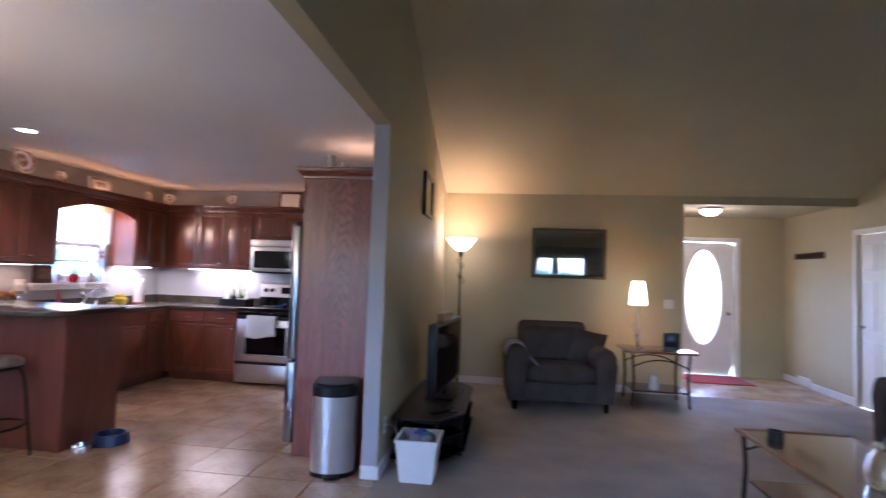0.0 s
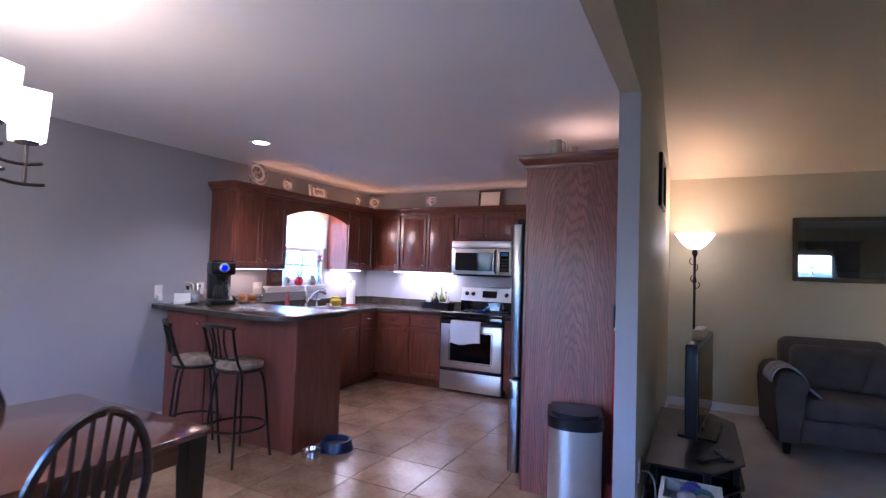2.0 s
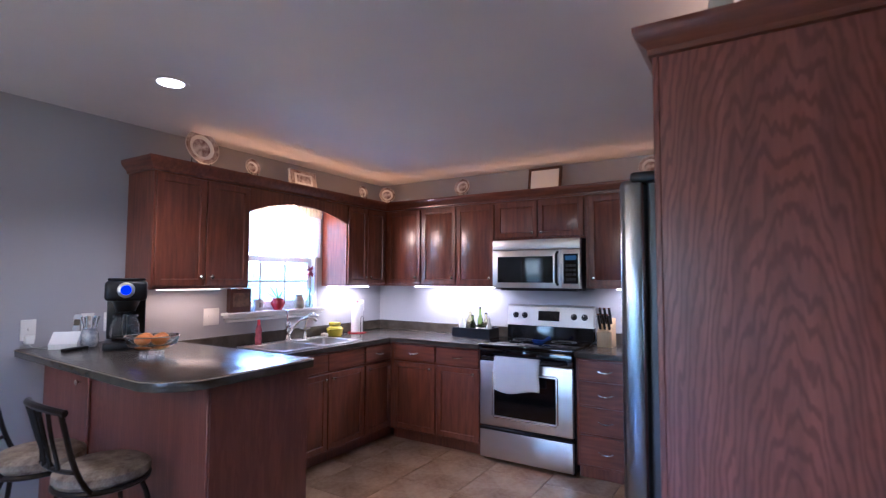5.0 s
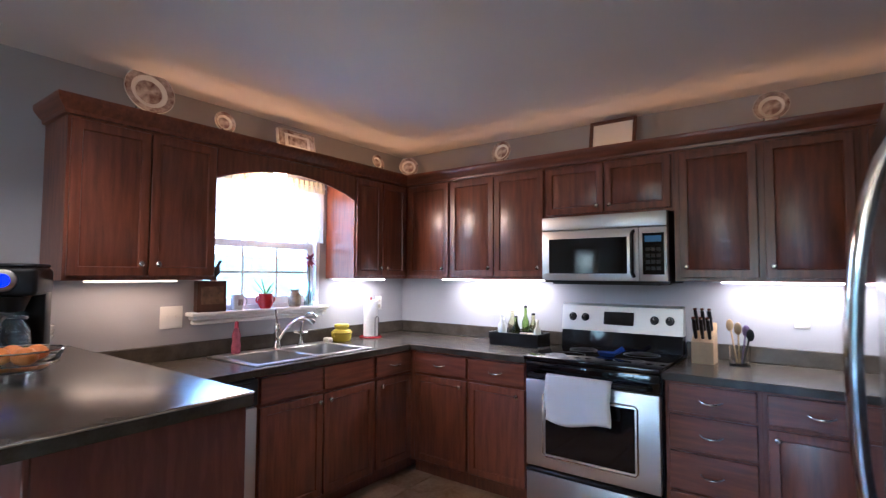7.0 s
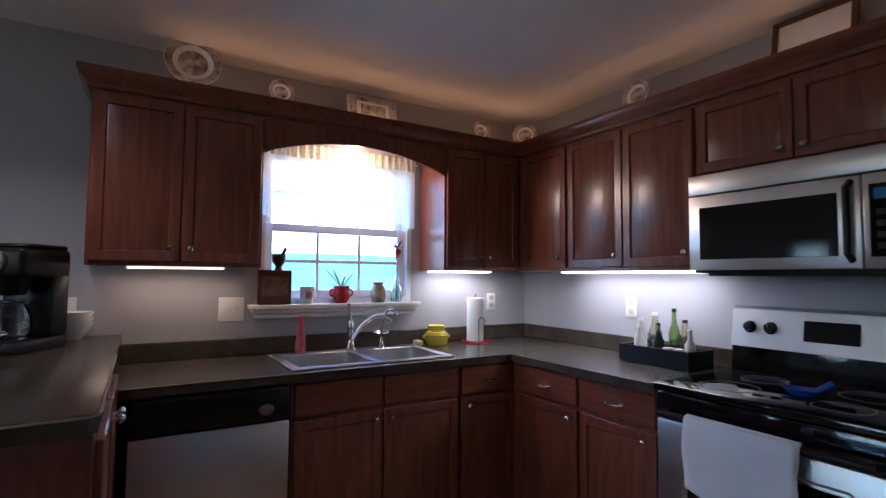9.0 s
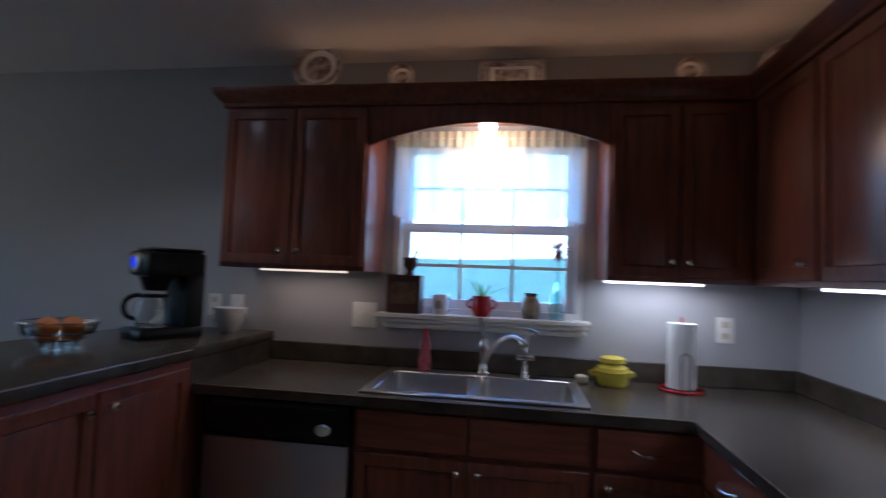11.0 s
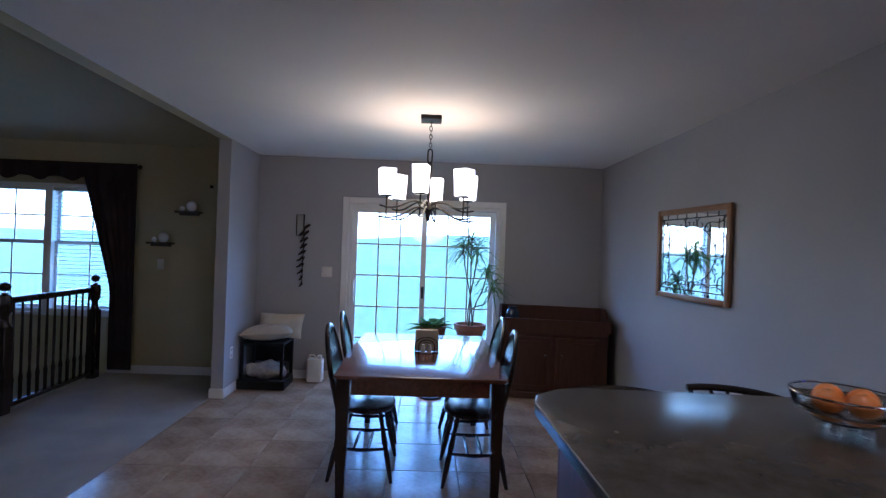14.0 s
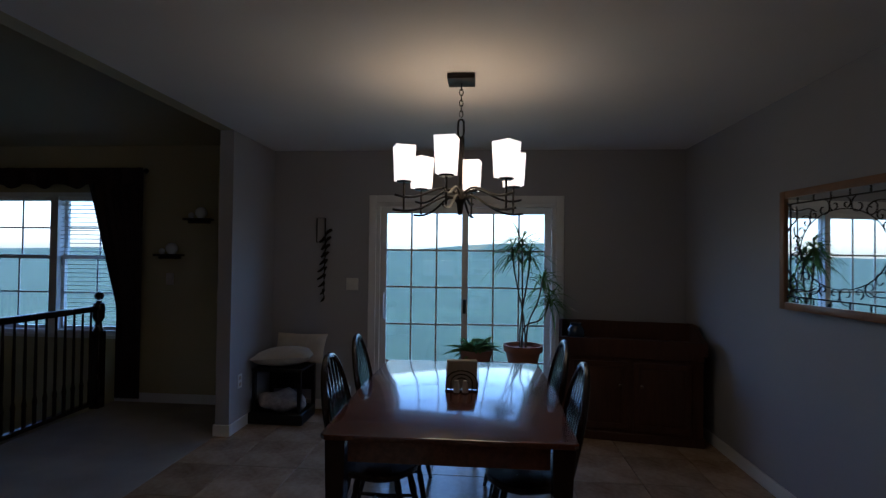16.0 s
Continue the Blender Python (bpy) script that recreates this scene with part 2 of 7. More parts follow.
CHROME = surface("chrome", (0.72, 0.72, 0.72), 0.08, 1.0, vary=0.02, bump=0)
NICKEL = surface("satin_nickel", (0.62, 0.60, 0.56), 0.22, 1.0, vary=0.04, bump=0)
BLACK_GLASS = surface("black_glass", (0.005, 0.005, 0.006), 0.06, vary=0.02, bump=0)
BLACK = surface("black_plastic", (0.007, 0.007, 0.008), 0.36, vary=0.1, fine=140, bump=0.04, spec=0.3)
IRON = surface("dark_bronze_iron", (0.026, 0.021, 0.018), 0.42, 0.7, vary=0.15, fine=120, bump=0.15)
DARKWOOD = surface("near_black_stained_wood", (0.024, 0.013, 0.010), 0.26, vary=0.2, scale=6, fine=70, bump=0.05, stretch=(8, 8, 1), coat=0.3)
TABLEWOOD = surface("walnut_table_wood", (0.15, 0.052, 0.025), 0.26, vary=0.2, scale=5, fine=60, bump=0, stretch=(9, 0.8, 9), color2=(0.085, 0.029, 0.015), coat=1.0)
PINE = surface("dark_pine_wood", (0.075, 0.030, 0.017), 0.42, vary=0.2, scale=5, fine=60, bump=0.08, stretch=(8, 8, 0.9), color2=(0.05, 0.018, 0.010))
OAK = surface("honey_oak_frame", (0.30, 0.15, 0.058), 0.38, vary=0.15, scale=8, fine=80, bump=0.06)
CREAM = surface("cream_cloth", (0.55, 0.49, 0.39), 0.9, vary=0.08, scale=9, fine=300, bump=0.5, dist=0.003)
SEATPAD = surface("tan_patterned_pad", (0.33, 0.27, 0.19), 0.7, vary=0.3, scale=15, fine=120, bump=0.2, color2=(0.11, 0.07, 0.045))
SOFA = surface("dark_brown_plush", (0.072, 0.052, 0.040), 0.95, vary=0.15, scale=7, fine=260, bump=0.6, dist=0.004)
WHITE = surface("white_ceramic", (0.72, 0.71, 0.69), 0.18, vary=0.03, bump=0)
PLATE_W = surface("white_plastic_plate", (0.72, 0.71, 0.68), 0.35, vary=0.02, bump=0)
CREAMWARE = surface("cream_pottery", (0.58, 0.52, 0.42), 0.22, vary=0.08, scale=12, fine=70, bump=0)
TRANSFER = surface("brown_transfer_print", (0.60, 0.55, 0.52), 0.25, vary=0.2, scale=22, fine=60, bump=0, color2=(0.12, 0.06, 0.06))
TERRA = surface("terracotta", (0.36, 0.155, 0.085), 0.8, vary=0.12, scale=8, fine=90, bump=0.2)
LEAF = sheer("leaf_green", (0.13, 0.21, 0.055), 0.0)
LAWN = surface("lawn_grass", (0.058, 0.100, 0.045), 0.95, vary=0.25, scale=0.35, fine=14, bump=0.6, dist=0.05, color2=(0.040, 0.070, 0.036))
TABLEWOOD.node_tree.nodes["Principled BSDF"].inputs["Coat IOR"].default_value = 1.6
TABLEWOOD.node_tree.nodes["Principled BSDF"].inputs["Coat Roughness"].default_value = 0.09
PANE = thin_pane("window_glass")
GLASS = clear("clear_glass", (0.96, 0.98, 0.97))
MIRROR = surface("mirror_silver", (0.86, 0.88, 0.88), 0.015, 1.0, vary=0.01, bump=0)
SHADE_ON = glowing("lit_opal_glass", (1.0, 0.82, 0.52), 0.30)
LAMP_ON = glowing("lit_fabric_shade", (1.0, 0.74, 0.36), 0.24)
DIFF_ON = glowing("lit_diffuser", (1.0, 0.88, 0.70), 0.9)
STRIP_DIM = glowing("dim_cabinet_strip", (1.0, 0.66, 0.34), 0.12)
STRIP_ON = glowing("lit_cabinet_strip", (1.0, 0.84, 0.60), 0.5)
RING = surface("grey_ring", (0.12, 0.12, 0.12), 0.4, bump=0)
KEYPAD = surface("key_grey", (0.02, 0.02, 0.022), 0.5, bump=0)
CANE = surface("cane_bark", (0.16, 0.13, 0.08), 0.8)

# ---- structure ----
H = 2.44          # flat ceiling
XD, XE = 3.808, 3.922   # dividing wall
YS, YN = -7.156, 0.286    # south wall, living room north wall
XW = 8.95         # living room east wall
YF = 1.90         # foyer wall with the front door


def two_sided(name, boxes, label, split="x"):
    bm = bmesh.new()
    for b in boxes:
        box(bm, *b)
    ob = solid(name, bm, GREY_WALL, label, "wall", "structure")
    ob.data.materials.append(TAN_WALL)
    for p in ob.data.polygons:
        if p.normal.x > 0.5:
            p.material_index = 1
    return ob


def wall(name, boxes, material, label):
    bm = bmesh.new()
    for b in boxes:
        box(bm, *b)
    return solid(name, bm, material, label, "wall", "structure")


def pierced(name, axis, us, ws, v0, v1, gaps, material, label):
    """One sheet of wall across a lattice of places us and heights ws, v0 to v1 thick, without the cells named in gaps."""
    bm = bmesh.new()
    def at(i, j, v):
        return (us[i], v, ws[j]) if axis == "x" else (v, us[i], ws[j])
    pts = [{(i, j): bm.verts.new(at(i, j, v)) for i in range(len(us)) for j in range(len(ws))} for v in (v0, v1)]
    cells = {(i, j) for i in range(len(us) - 1) for j in range(len(ws) - 1)} - set(gaps)
    for i, j in cells:
        ring = ((i, j), (i + 1, j), (i + 1, j + 1), (i, j + 1))
        for side in pts:
            bm.faces.new([side[c] for c in ring])
        for k, (di, dj) in enumerate(((0, -1), (1, 0), (0, 1), (-1, 0))):
            if (i + di, j + dj) not in cells:
                a, b = ring[k], ring[(k + 1) % 4]
                bm.faces.new((pts[0][a], pts[0][b], pts[1][b], pts[1][a]))
    return solid(name, bm, material, label, "wall", "structure")


WY0, WY1, WZ0, WZ1 = -1.85, -0.93, 1.17, 2.06      # kitchen window
SX0, SX1, SZ1 = 1.147, 2.812, 1.947                   # sliding door
LX0, LX1, LZ0, LZ1 = 5.22, 6.90, 0.64, 2.04         # living room window
pierced("wall_west", "y", (YS - 0.15, WY0, WY1, 0.15), (0, WZ0, WZ1, H), -0.15, 0, [(1, 1)], GREY_WALL, "blue-grey painted wall with the kitchen window")
wall("wall_north_kitchen", [(0, XD, 0, 0.15, 0, H)], GREY_WALL, "blue-grey painted kitchen wall behind the range")
pierced("wall_south_dining", "x", (0, SX0, SX1, XD + 0.06), (0, SZ1, H), YS - 0.15, YS, [(1, 0)], GREY_WALL, "blue-grey painted wall round the sliding door")
pierced("wall_south_living", "x", (XD + 0.06, LX0, LX1, XW + 0.15), (-1.6, LZ0, LZ1, 2.6), YS - 0.15, YS, [(1, 1)], TAN_WALL, "tan painted wall round the living room window")
two_sided("wall_divider", [(XD, XE, -2.97, YN, 0, H)], "dividing wall between kitchen and living room")
two_sided("wall_stub", [(XD, XE, YS, -6.36, 0, H)], "short grey dividing wall beside the dining room")
SL = 0.40
RIDGE = (YS + YN) / 2
RZ = 2.5 + SL * (YN - RIDGE)
gable = solid("wall_gable", pushed([(YS, H), (YN, H), (YN, 2.5), (RIDGE, RZ), (YS, 2.5)], "x", XD + 0.003, XE - 0.002), TAN_WALL, "tan gable wall above the open side", "wall", "structure")
wall("wall_north_living", [(XD, 6.95, YN, YN + 0.15, 0, 2.5), (6.95, XW, YN, YN + 0.15, 2.40, 2.5)], TAN_WALL, "tan living room wall beside the foyer")
wall("wall_foyer_west", [(6.80, 6.95, YN + 0.15, YF, 0, 2.5)], TAN_WALL, "tan foyer wall")
DX0, DX1 = 7.34, 8.25
wall("wall_foyer_north", [(6.80, DX0, YF, YF + 0.15, 0, 2.5), (DX1, XW + 0.15, YF, YF + 0.15, 0, 2.5), (DX0, DX1, YF, YF + 0.15, 2.06, 2.5)], TAN_WALL, "tan foyer wall round the front door")
wall("wall_east", [(XW, XW + 0.15, YS, -1.72, -1.6, 4.2), (XW, XW + 0.15, -1.72, -0.52, 2.38, 4.2), (XW, XW + 0.15, -0.52, -0.33, 0, 4.2), (XW, XW + 0.15, -0.33, 0.28, 2.06, 4.2), (XW, XW + 0.15, 0.28, YF, 0, 4.2)], TAN_WALL, "tan east wall with a closet door and a hall opening")
wall("wall_hall", [(10.2, 10.3, -1.87, -0.37, 0, 2.4), (XW + 0.15, 10.2, -1.87, -1.72, 0, 2.4), (XW + 0.15, 10.2, -0.52, -0.425, 0, 2.4), (XW + 0.15, 10.3, -1.87, -0.37, 2.4, 2.5)], TAN_WALL, "tan walls of the short hall")
solid("ceiling", bx(-0.15, XD, YS - 0.15, 0.15, H, H + 0.15), CEIL, "flat off-white ceiling over kitchen and dining room", "ceiling", "structure")
bm = bmesh.new()
prism(bm, [(YN + 0.15, 2.44), (YN + 0.15, 2.60), (RIDGE, RZ + 0.15), (YS - 0.15, 2.60), (YS - 0.15, 2.44), (RIDGE, RZ)], "x", XD + 0.01, XW + 0.15)
solid("ceiling_vault", bm, VAULT, "tan vaulted living room ceiling", "ceiling", "structure")
solid("ceiling_foyer", bx(6.80, XW + 0.15, YN + 0.15, YF + 0.15, 2.44, 2.5), VAULT, "flat tan foyer ceiling", "ceiling", "structure")

# floors
floor = solid("floor", bx(-0.15, XE, YS - 0.15, 0.15, -0.12, -0.006), GROUT, "beige tiled floor with tan grout", "floor", "structure")
wall("floor_living", [(XE, XW, -5.82, YN, -0.2, 0.004), (XE, 5.38, YS, -5.82, -0.2, 0.004), (XW, 10.2, -1.72, -0.52, -0.2, 0.004)], CARPET, "beige cut-pile carpet floor")
bpy.data.objects["floor_living"]["category"] = "floor"
solid("floor_foyer", bx(6.95, XW, YN, YF, -0.2, 0.002), TILE, "beige tiled foyer floor", "floor", "structure")
bm = bmesh.new()
for k in range(8):
    box(bm, 5.39 + 0.27 * k, 5.39 + 0.27 * (k + 1), YS, -5.86, -1.6, -0.19 * (k + 1), 0.008)
solid("stairs", bm, CARPET, "carpeted stairs going down behind the railing", "stairs", "structure")
solid("stair_wall", bx(5.39, XW, -5.86, -5.83, -1.6, -0.01), TAN_WALL, "tan wall of the stairwell", "wall", "structure")

# baseboards
def board(name, x0, x1, y0, y1):
    solid(name, bx(x0, x1, y0, y1, 0, 0.092, 0.004), TRIM, "white painted baseboard", "baseboard", "structure")


board("baseboard_west", 0, 0.014, YS, -3.0)
board("baseboard_south", 0.014, SX0 - 0.075, YS, YS + 0.014)
board("baseboard_south_b", SX1 + 0.075, XD, YS, YS + 0.014)
board("baseboard_stub", XD - 0.014, XD, YS + 0.014, -6.36)
board("baseboard_stub_end", XD - 0.014, XE + 0.014, -6.36, -6.346)
board("baseboard_stub_b", XE, XE + 0.014, YS + 0.014, -6.36)
board("baseboard_divider_end", XD - 0.002, XE + 0.014, -2.984, -2.97)
board("baseboard_divider", XE, XE + 0.014, -2.97, YN - 0.014)
board("baseboard_living", XE, 6.95, YN - 0.014, YN)
board("baseboard_living_south", XE + 0.014, 5.38, YS, YS + 0.014)
board("baseboard_foyer", 6.95, 6.964, YN, YF - 0.014)
board("baseboard_foyer_b", 6.95, DX0 - 0.065, YF - 0.014, YF)
board("baseboard_east", XW - 0.014, XW, 0.34, YF)

# ---- outdoors ----
n = 60
bm = bmesh.new()
grid = []
for i in range(n + 1):
    row = []
    for j in range(n + 1):
        u, v = (i / n * 2 - 1), (j / n * 2 - 1)
        x, y = 3 + 400 * u * abs(u), -3 + 400 * v * abs(v)
        r = max(0.0, -(y + 14)) / 70
        z = -0.45 + min(1.0, r) ** 1.5 * 3.7 * (1.0 - 0.30 * math.tanh((x - 6) / 9) + 0.08 * math.sin(x * 0.11)) + 0.12 * noise.noise(Vector((x * 0.06, y * 0.06, 0)))
        z += min(1, max(0.0, -(x + 12)) / 80) ** 1.3 * (5.6 + 0.8 * math.sin(y * 0.05))
        if -9.5 < y < 5 and -3 < x < 11:
            z = -1.8 if 4.5 < x and y < -6 else -0.45
        row.append(bm.verts.new((x, y, z)))
    grid.append(row)
for i in range(n):
    for j in range(n):
        bm.faces.new((grid[i][j], grid[i + 1][j], grid[i + 1][j + 1], grid[i][j + 1]))
solid("ground", bm, LAWN, "dull green lawn rising to a low hill", "lawn", "structure")
solid("foundation", bx(-0.15, XW + 0.15, YS - 0.15, YF + 0.15, -1.9, -1.62), GROUT, "concrete foundation slab", "foundation", "structure")

# ---- openings ----
def casing(bm, x0, x1, z0, z1, w, y0, y1, sill=True):
    box(bm, x0 - w, x0, y0, y1, z0 if sill else z0, z1 + w, 0.004)
    box(bm, x1, x1 + w, y0, y1, z0, z1 + w, 0.004)
    box(bm, x0, x1, y0, y1, z1, z1 + w, 0.004)


sl = thing("sliding_door_1", pose(0, 0, 0), "white sliding glass patio door with a muntin grid", "door", "", "structure")
bm = bmesh.new()
casing(bm, SX0, SX1, 0, SZ1, 0.07, YS, YS + 0.018)
part("casing", bm, TRIM, sl)
bm = bmesh.new()
box(bm, SX0, SX0 + 0.035, YS - 0.13, YS, 0.03, SZ1 - 0.035)
box(bm, SX1 - 0.035, SX1, YS - 0.13, YS, 0.03, SZ1 - 0.035)
box(bm, SX0, SX1, YS - 0.13, YS, SZ1 - 0.035, SZ1)
box(bm, SX0, SX1, YS - 0.13, YS + 0.02, 0, 0.03)
part("door_frame", bm, TRIM, sl)
mid = (SX0 + SX1) / 2
for k, (a, b, y) in enumerate(((SX0 + 0.035, mid + 0.03, YS - 0.095), (mid - 0.03, SX1 - 0.035, YS - 0.045))):
    bm = bmesh.new()
    s = 0.058
    z0, z1 = 0.03, SZ1 - 0.035
    box(bm, a, a + s, y - 0.018, y + 0.018, z0, z1, 0.003)
    box(bm, b - s, b, y - 0.018, y + 0.018, z0, z1, 0.003)
    box(bm, a + s, b - s, y - 0.018, y + 0.018, z1 - s, z1, 0.003)
    box(bm, a + s, b - s, y - 0.018, y + 0.018, z0, z0 + s + 0.03, 0.003)
    leaf = part("sliding_panel", bm, TRIM, sl)
    part("pane", bx(a + s, b - s, y - 0.004, y + 0.004, z0 + s + 0.03, z1 - s), PANE, leaf).visible_shadow = False
    for i in (1, 2):
        x = a + s + (b - a - 2 * s) * i / 3
        part("muntin", bx(x - 0.008, x + 0.008, y + 0.006, y + 0.013, z0 + s + 0.03, z1 - s), TRIM, leaf)
    for i in range(1, 5):
        z = z0 + s + 0.03 + (z1 - z0 - 2 * s - 0.03) * i / 5
        part("muntin", bx(a + s, b - s, y + 0.005, y + 0.012, z - 0.008, z + 0.008), TRIM, leaf)
part("pull_handle", rod(bent((SX1 - 0.07, YS - 0.027, 0.86), (SX1 - 0.07, YS + 0.03, 0.9), (SX1 - 0.07, YS + 0.03, 1.06), (SX1 - 0.07, YS - 0.027, 1.10)), 0.011), TRIM, sl, "white pull handle")
part("latch", bx(mid - 0.015, mid + 0.015, YS - 0.028, YS - 0.01, 0.92, 1.05, 0.004), BLACK, sl, "dark latch")

# kitchen window
kw = thing("window_1", pose(0, 0, 0), "white double-hung kitchen window with muntins", "window", "", "structure")
def sash(parent, y0, y1, z0, z1, x, rows, cols):
    s = 0.045
    bm = bmesh.new()
    box(bm, x - 0.016, x + 0.016, y0, y0 + s, z0, z1, 0.003)
    box(bm, x - 0.016, x + 0.016, y1 - s, y1, z0, z1, 0.003)
    box(bm, x - 0.016, x + 0.016, y0 + s, y1 - s, z0, z0 + s, 0.003)
    box(bm, x - 0.016, x + 0.016, y0 + s, y1 - s, z1 - s, z1, 0.003)
    fr = part("sash", bm, TRIM, parent)
    part("pane", bx(x - 0.004, x + 0.004, y0 + s, y1 - s, z0 + s, z1 - s), PANE, fr).visible_shadow = False
    for i in range(1, cols):
        y = y0 + s + (y1 - y0 - 2 * s) * i / cols
        part("muntin", bx(x + 0.006, x + 0.012, y - 0.008, y + 0.008, z0 + s, z1 - s), TRIM, fr)
    for i in range(1, rows):
        z = z0 + s + (z1 - z0 - 2 * s) * i / rows
        part("muntin", bx(x + 0.005, x + 0.011, y0 + s, y1 - s, z - 0.008, z + 0.008), TRIM, fr)


zm = 1.60
sash(kw, WY0 + 0.03, WY1 - 0.03, WZ0 + 0.03, zm + 0.02, -0.06, 2, 3)
sash(kw, WY0 + 0.03, WY1 - 0.03, zm - 0.02, WZ1 - 0.03, -0.10, 2, 3)
bm = bmesh.new()
for a, b, c, d in ((WY0, WY0 + 0.03, WZ0, WZ1), (WY1 - 0.03, WY1, WZ0, WZ1), (WY0 + 0.03, WY1 - 0.03, WZ0, WZ0 + 0.03), (WY0 + 0.03, WY1 - 0.03, WZ1 - 0.03, WZ1)):
    box(bm, -0.148, -0.002, a, b, c, d)
part("window_frame", bm, TRIM, kw)
bm = bmesh.new()
box(bm, -0.04, 0.085, -1.905, -0.90, 1.150, 1.172, 0.004)
box(bm, 0.001, 0.062, -1.89, -0.905, 1.128, 1.150, 0.006)
box(bm, 0.001, 0.045, -1.88, -0.915, 1.098, 1.128, 0.010)
part("window_sill", bm, TRIM, kw, "white moulded sill")

# living room window
lw = thing("window_2", pose(0, 0, 0), "white double living room window with blinds", "window", "", "structure")
bm = bmesh.new()
xm = (LX0 + LX1) / 2
for a, b, c, d in ((LX0, LX0 + 0.04, LZ0, LZ1), (LX1 - 0.04, LX1, LZ0, LZ1), (xm - 0.04, xm + 0.04, LZ0 + 0.04, LZ1 - 0.04), (LX0 + 0.04, LX1 - 0.04, LZ0, LZ0 + 0.04), (LX0 + 0.04, LX1 - 0.04, LZ1 - 0.04, LZ1)):
    box(bm, a, b, YS - 0.13, YS, c, d)
box(bm, LX0 - 0.06, LX1 + 0.06, YS, YS + 0.03, LZ0 - 0.03, LZ0)
part("window_frame", bm, TRIM, lw)
for a, b in ((LX0 + 0.04, xm - 0.04), (xm + 0.04, LX1 - 0.04)):
    for z0, z1, y in ((LZ0 + 0.04, 1.415, YS - 0.07), (1.385, LZ1 - 0.04, YS - 0.1)):
        bm = bmesh.new()
        s = 0.035
        box(bm, a, a + s, y - 0.015, y + 0.015, z0, z1)
        box(bm, b - s, b, y - 0.015, y + 0.015, z0, z1)
        box(bm, a + s, b - s, y - 0.015, y + 0.015, z0, z0 + s)
        box(bm, a + s, b - s, y - 0.015, y + 0.015, z1 - s, z1)
        fr = part("sash", bm, TRIM, lw)
        part("pane", bx(a + s, b - s, y - 0.004, y + 0.004, z0 + s, z1 - s), PANE, fr).visible_shadow = False
        part("muntin", bx((a + b) / 2 - 0.008, (a + b) / 2 + 0.008, y + 0.005, y + 0.011, z0 + s, z1 - s), TRIM, fr)
        part("muntin", bx(a + s, b - s, y + 0.006, y + 0.012, (z0 + z1) / 2 - 0.008, (z0 + z1) / 2 + 0.008), TRIM, fr)

# front door with an oval light
fd = thing("door_1", pose((DX0 + DX1) / 2, YF + 0.05, 0), "white front door with a large oval glass light", "door", "", "structure")
w = (DX1 - DX0) / 2 - 0.01
nseg = 40
oval = [(0.26 * math.cos(2 * math.pi * k / nseg), 1.20 + 0.73 * math.sin(2 * math.pi * k / nseg)) for k in range(nseg)]
bm = bmesh.new()
ring = []
for u, v in oval:
    a, b = u, v - 1.03
    s = min(w / abs(a) if abs(a) > 1e-6 else 9, (1.03 if b > 0 else 1.03) / abs(b) if abs(b) > 1e-6 else 9)
    ring.append((a * s, 1.03 + b * s))
for y, flip in ((-0.02, 1), (0.02, -1)):
    vo = [bm.verts.new((u, y, v)) for u, v in oval]
    vr = [bm.verts.new((u, y, max(0.005, min(2.045, v)))) for u, v in ring]
    for k in range(nseg):
        bm.faces.new((vo[k], vo[(k + 1) % nseg], vr[(k + 1) % nseg], vr[k])[::flip])
part("leaf", bm, TRIM, fd)
bm = bmesh.new()
tube(bm, [(u * 1.03, -0.022, 1.20 + (v - 1.20) * 1.01) for u, v in oval], 0.016, 8, True)
part("oval_rim", bm, TRIM, fd)
FROST = clear("frosted_oval_glass", (0.95, 0.97, 0.98), 0.25, 1.15)
part("oval_glass", pushed(oval, "y", -0.006, 0.006), FROST, fd, "frosted oval glass").visible_shadow = False
bm = bmesh.new()
tube(bm, bent((0, -0.024, 0.75), (-0.02, -0.024, 0.95), (0.02, -0.024, 1.2), (0, -0.024, 1.45)), 0.006, 6)
for k in range(7):
    a = math.radians(-60 + 50 * k)
    zc = 1.16 + 0.05 * k
    tube(bm, bent((0, -0.024, zc), (0.05 * math.cos(a), -0.024, zc), (0.10 * math.cos(a), -0.024, zc + 0.05), (0.11 * math.cos(a), -0.024, zc + 0.08 * math.sin(a))), [0.016] * 5 + [0.010] * 6, 6)
part("leaded_motif", bm, BLACK, fd, "dark leaded flower motif")
part("door_knob", turned([(0, 0), (0.028, 0), (0.01, 0.02), (0.012, 0.035), (0.028, 0.05), (0.022, 0.066), (0, 0.07)], 16), NICKEL, fd, "", pose(0.36, -0.02, 0.95, 90))
bm = bmesh.new()
casing(bm, DX0, DX1, 0, 2.06, 0.06, YF - 0.018, YF)
solid("trim_front_door", bm, TRIM, "white door casing", "trim", "structure")
cd = thing("door_2", pose(XW + 0.02, -0.025, 0), "white six-panel closet door", "door", "", "structure")
bm = bx(0, 0.035, -0.30, 0.30, 0.01, 2.05, 0.003)
part("leaf", bm, TRIM, cd)
for y0, y1 in ((-0.24, -0.035), (0.035, 0.24)):
    for z0, z1 in ((0.2, 0.8), (0.92, 1.5), (1.62, 1.92)):
        part("panel", bx(-0.008, 0.0, y0, y1, z0, z1, 0.007), TRIM, cd)
part("door_knob", turned([(0, 0), (0.028, 0), (0.01, 0.02), (0.012, 0.035), (0.028, 0.05), (0.022, 0.066), (0, 0.07)], 16), NICKEL, cd, "", pose(0, 0.24, 0.95, 0, -90))
bm = bmesh.new()
box(bm, XW - 0.018, XW, -0.39, -0.33, 0, 2.12, 0.003)
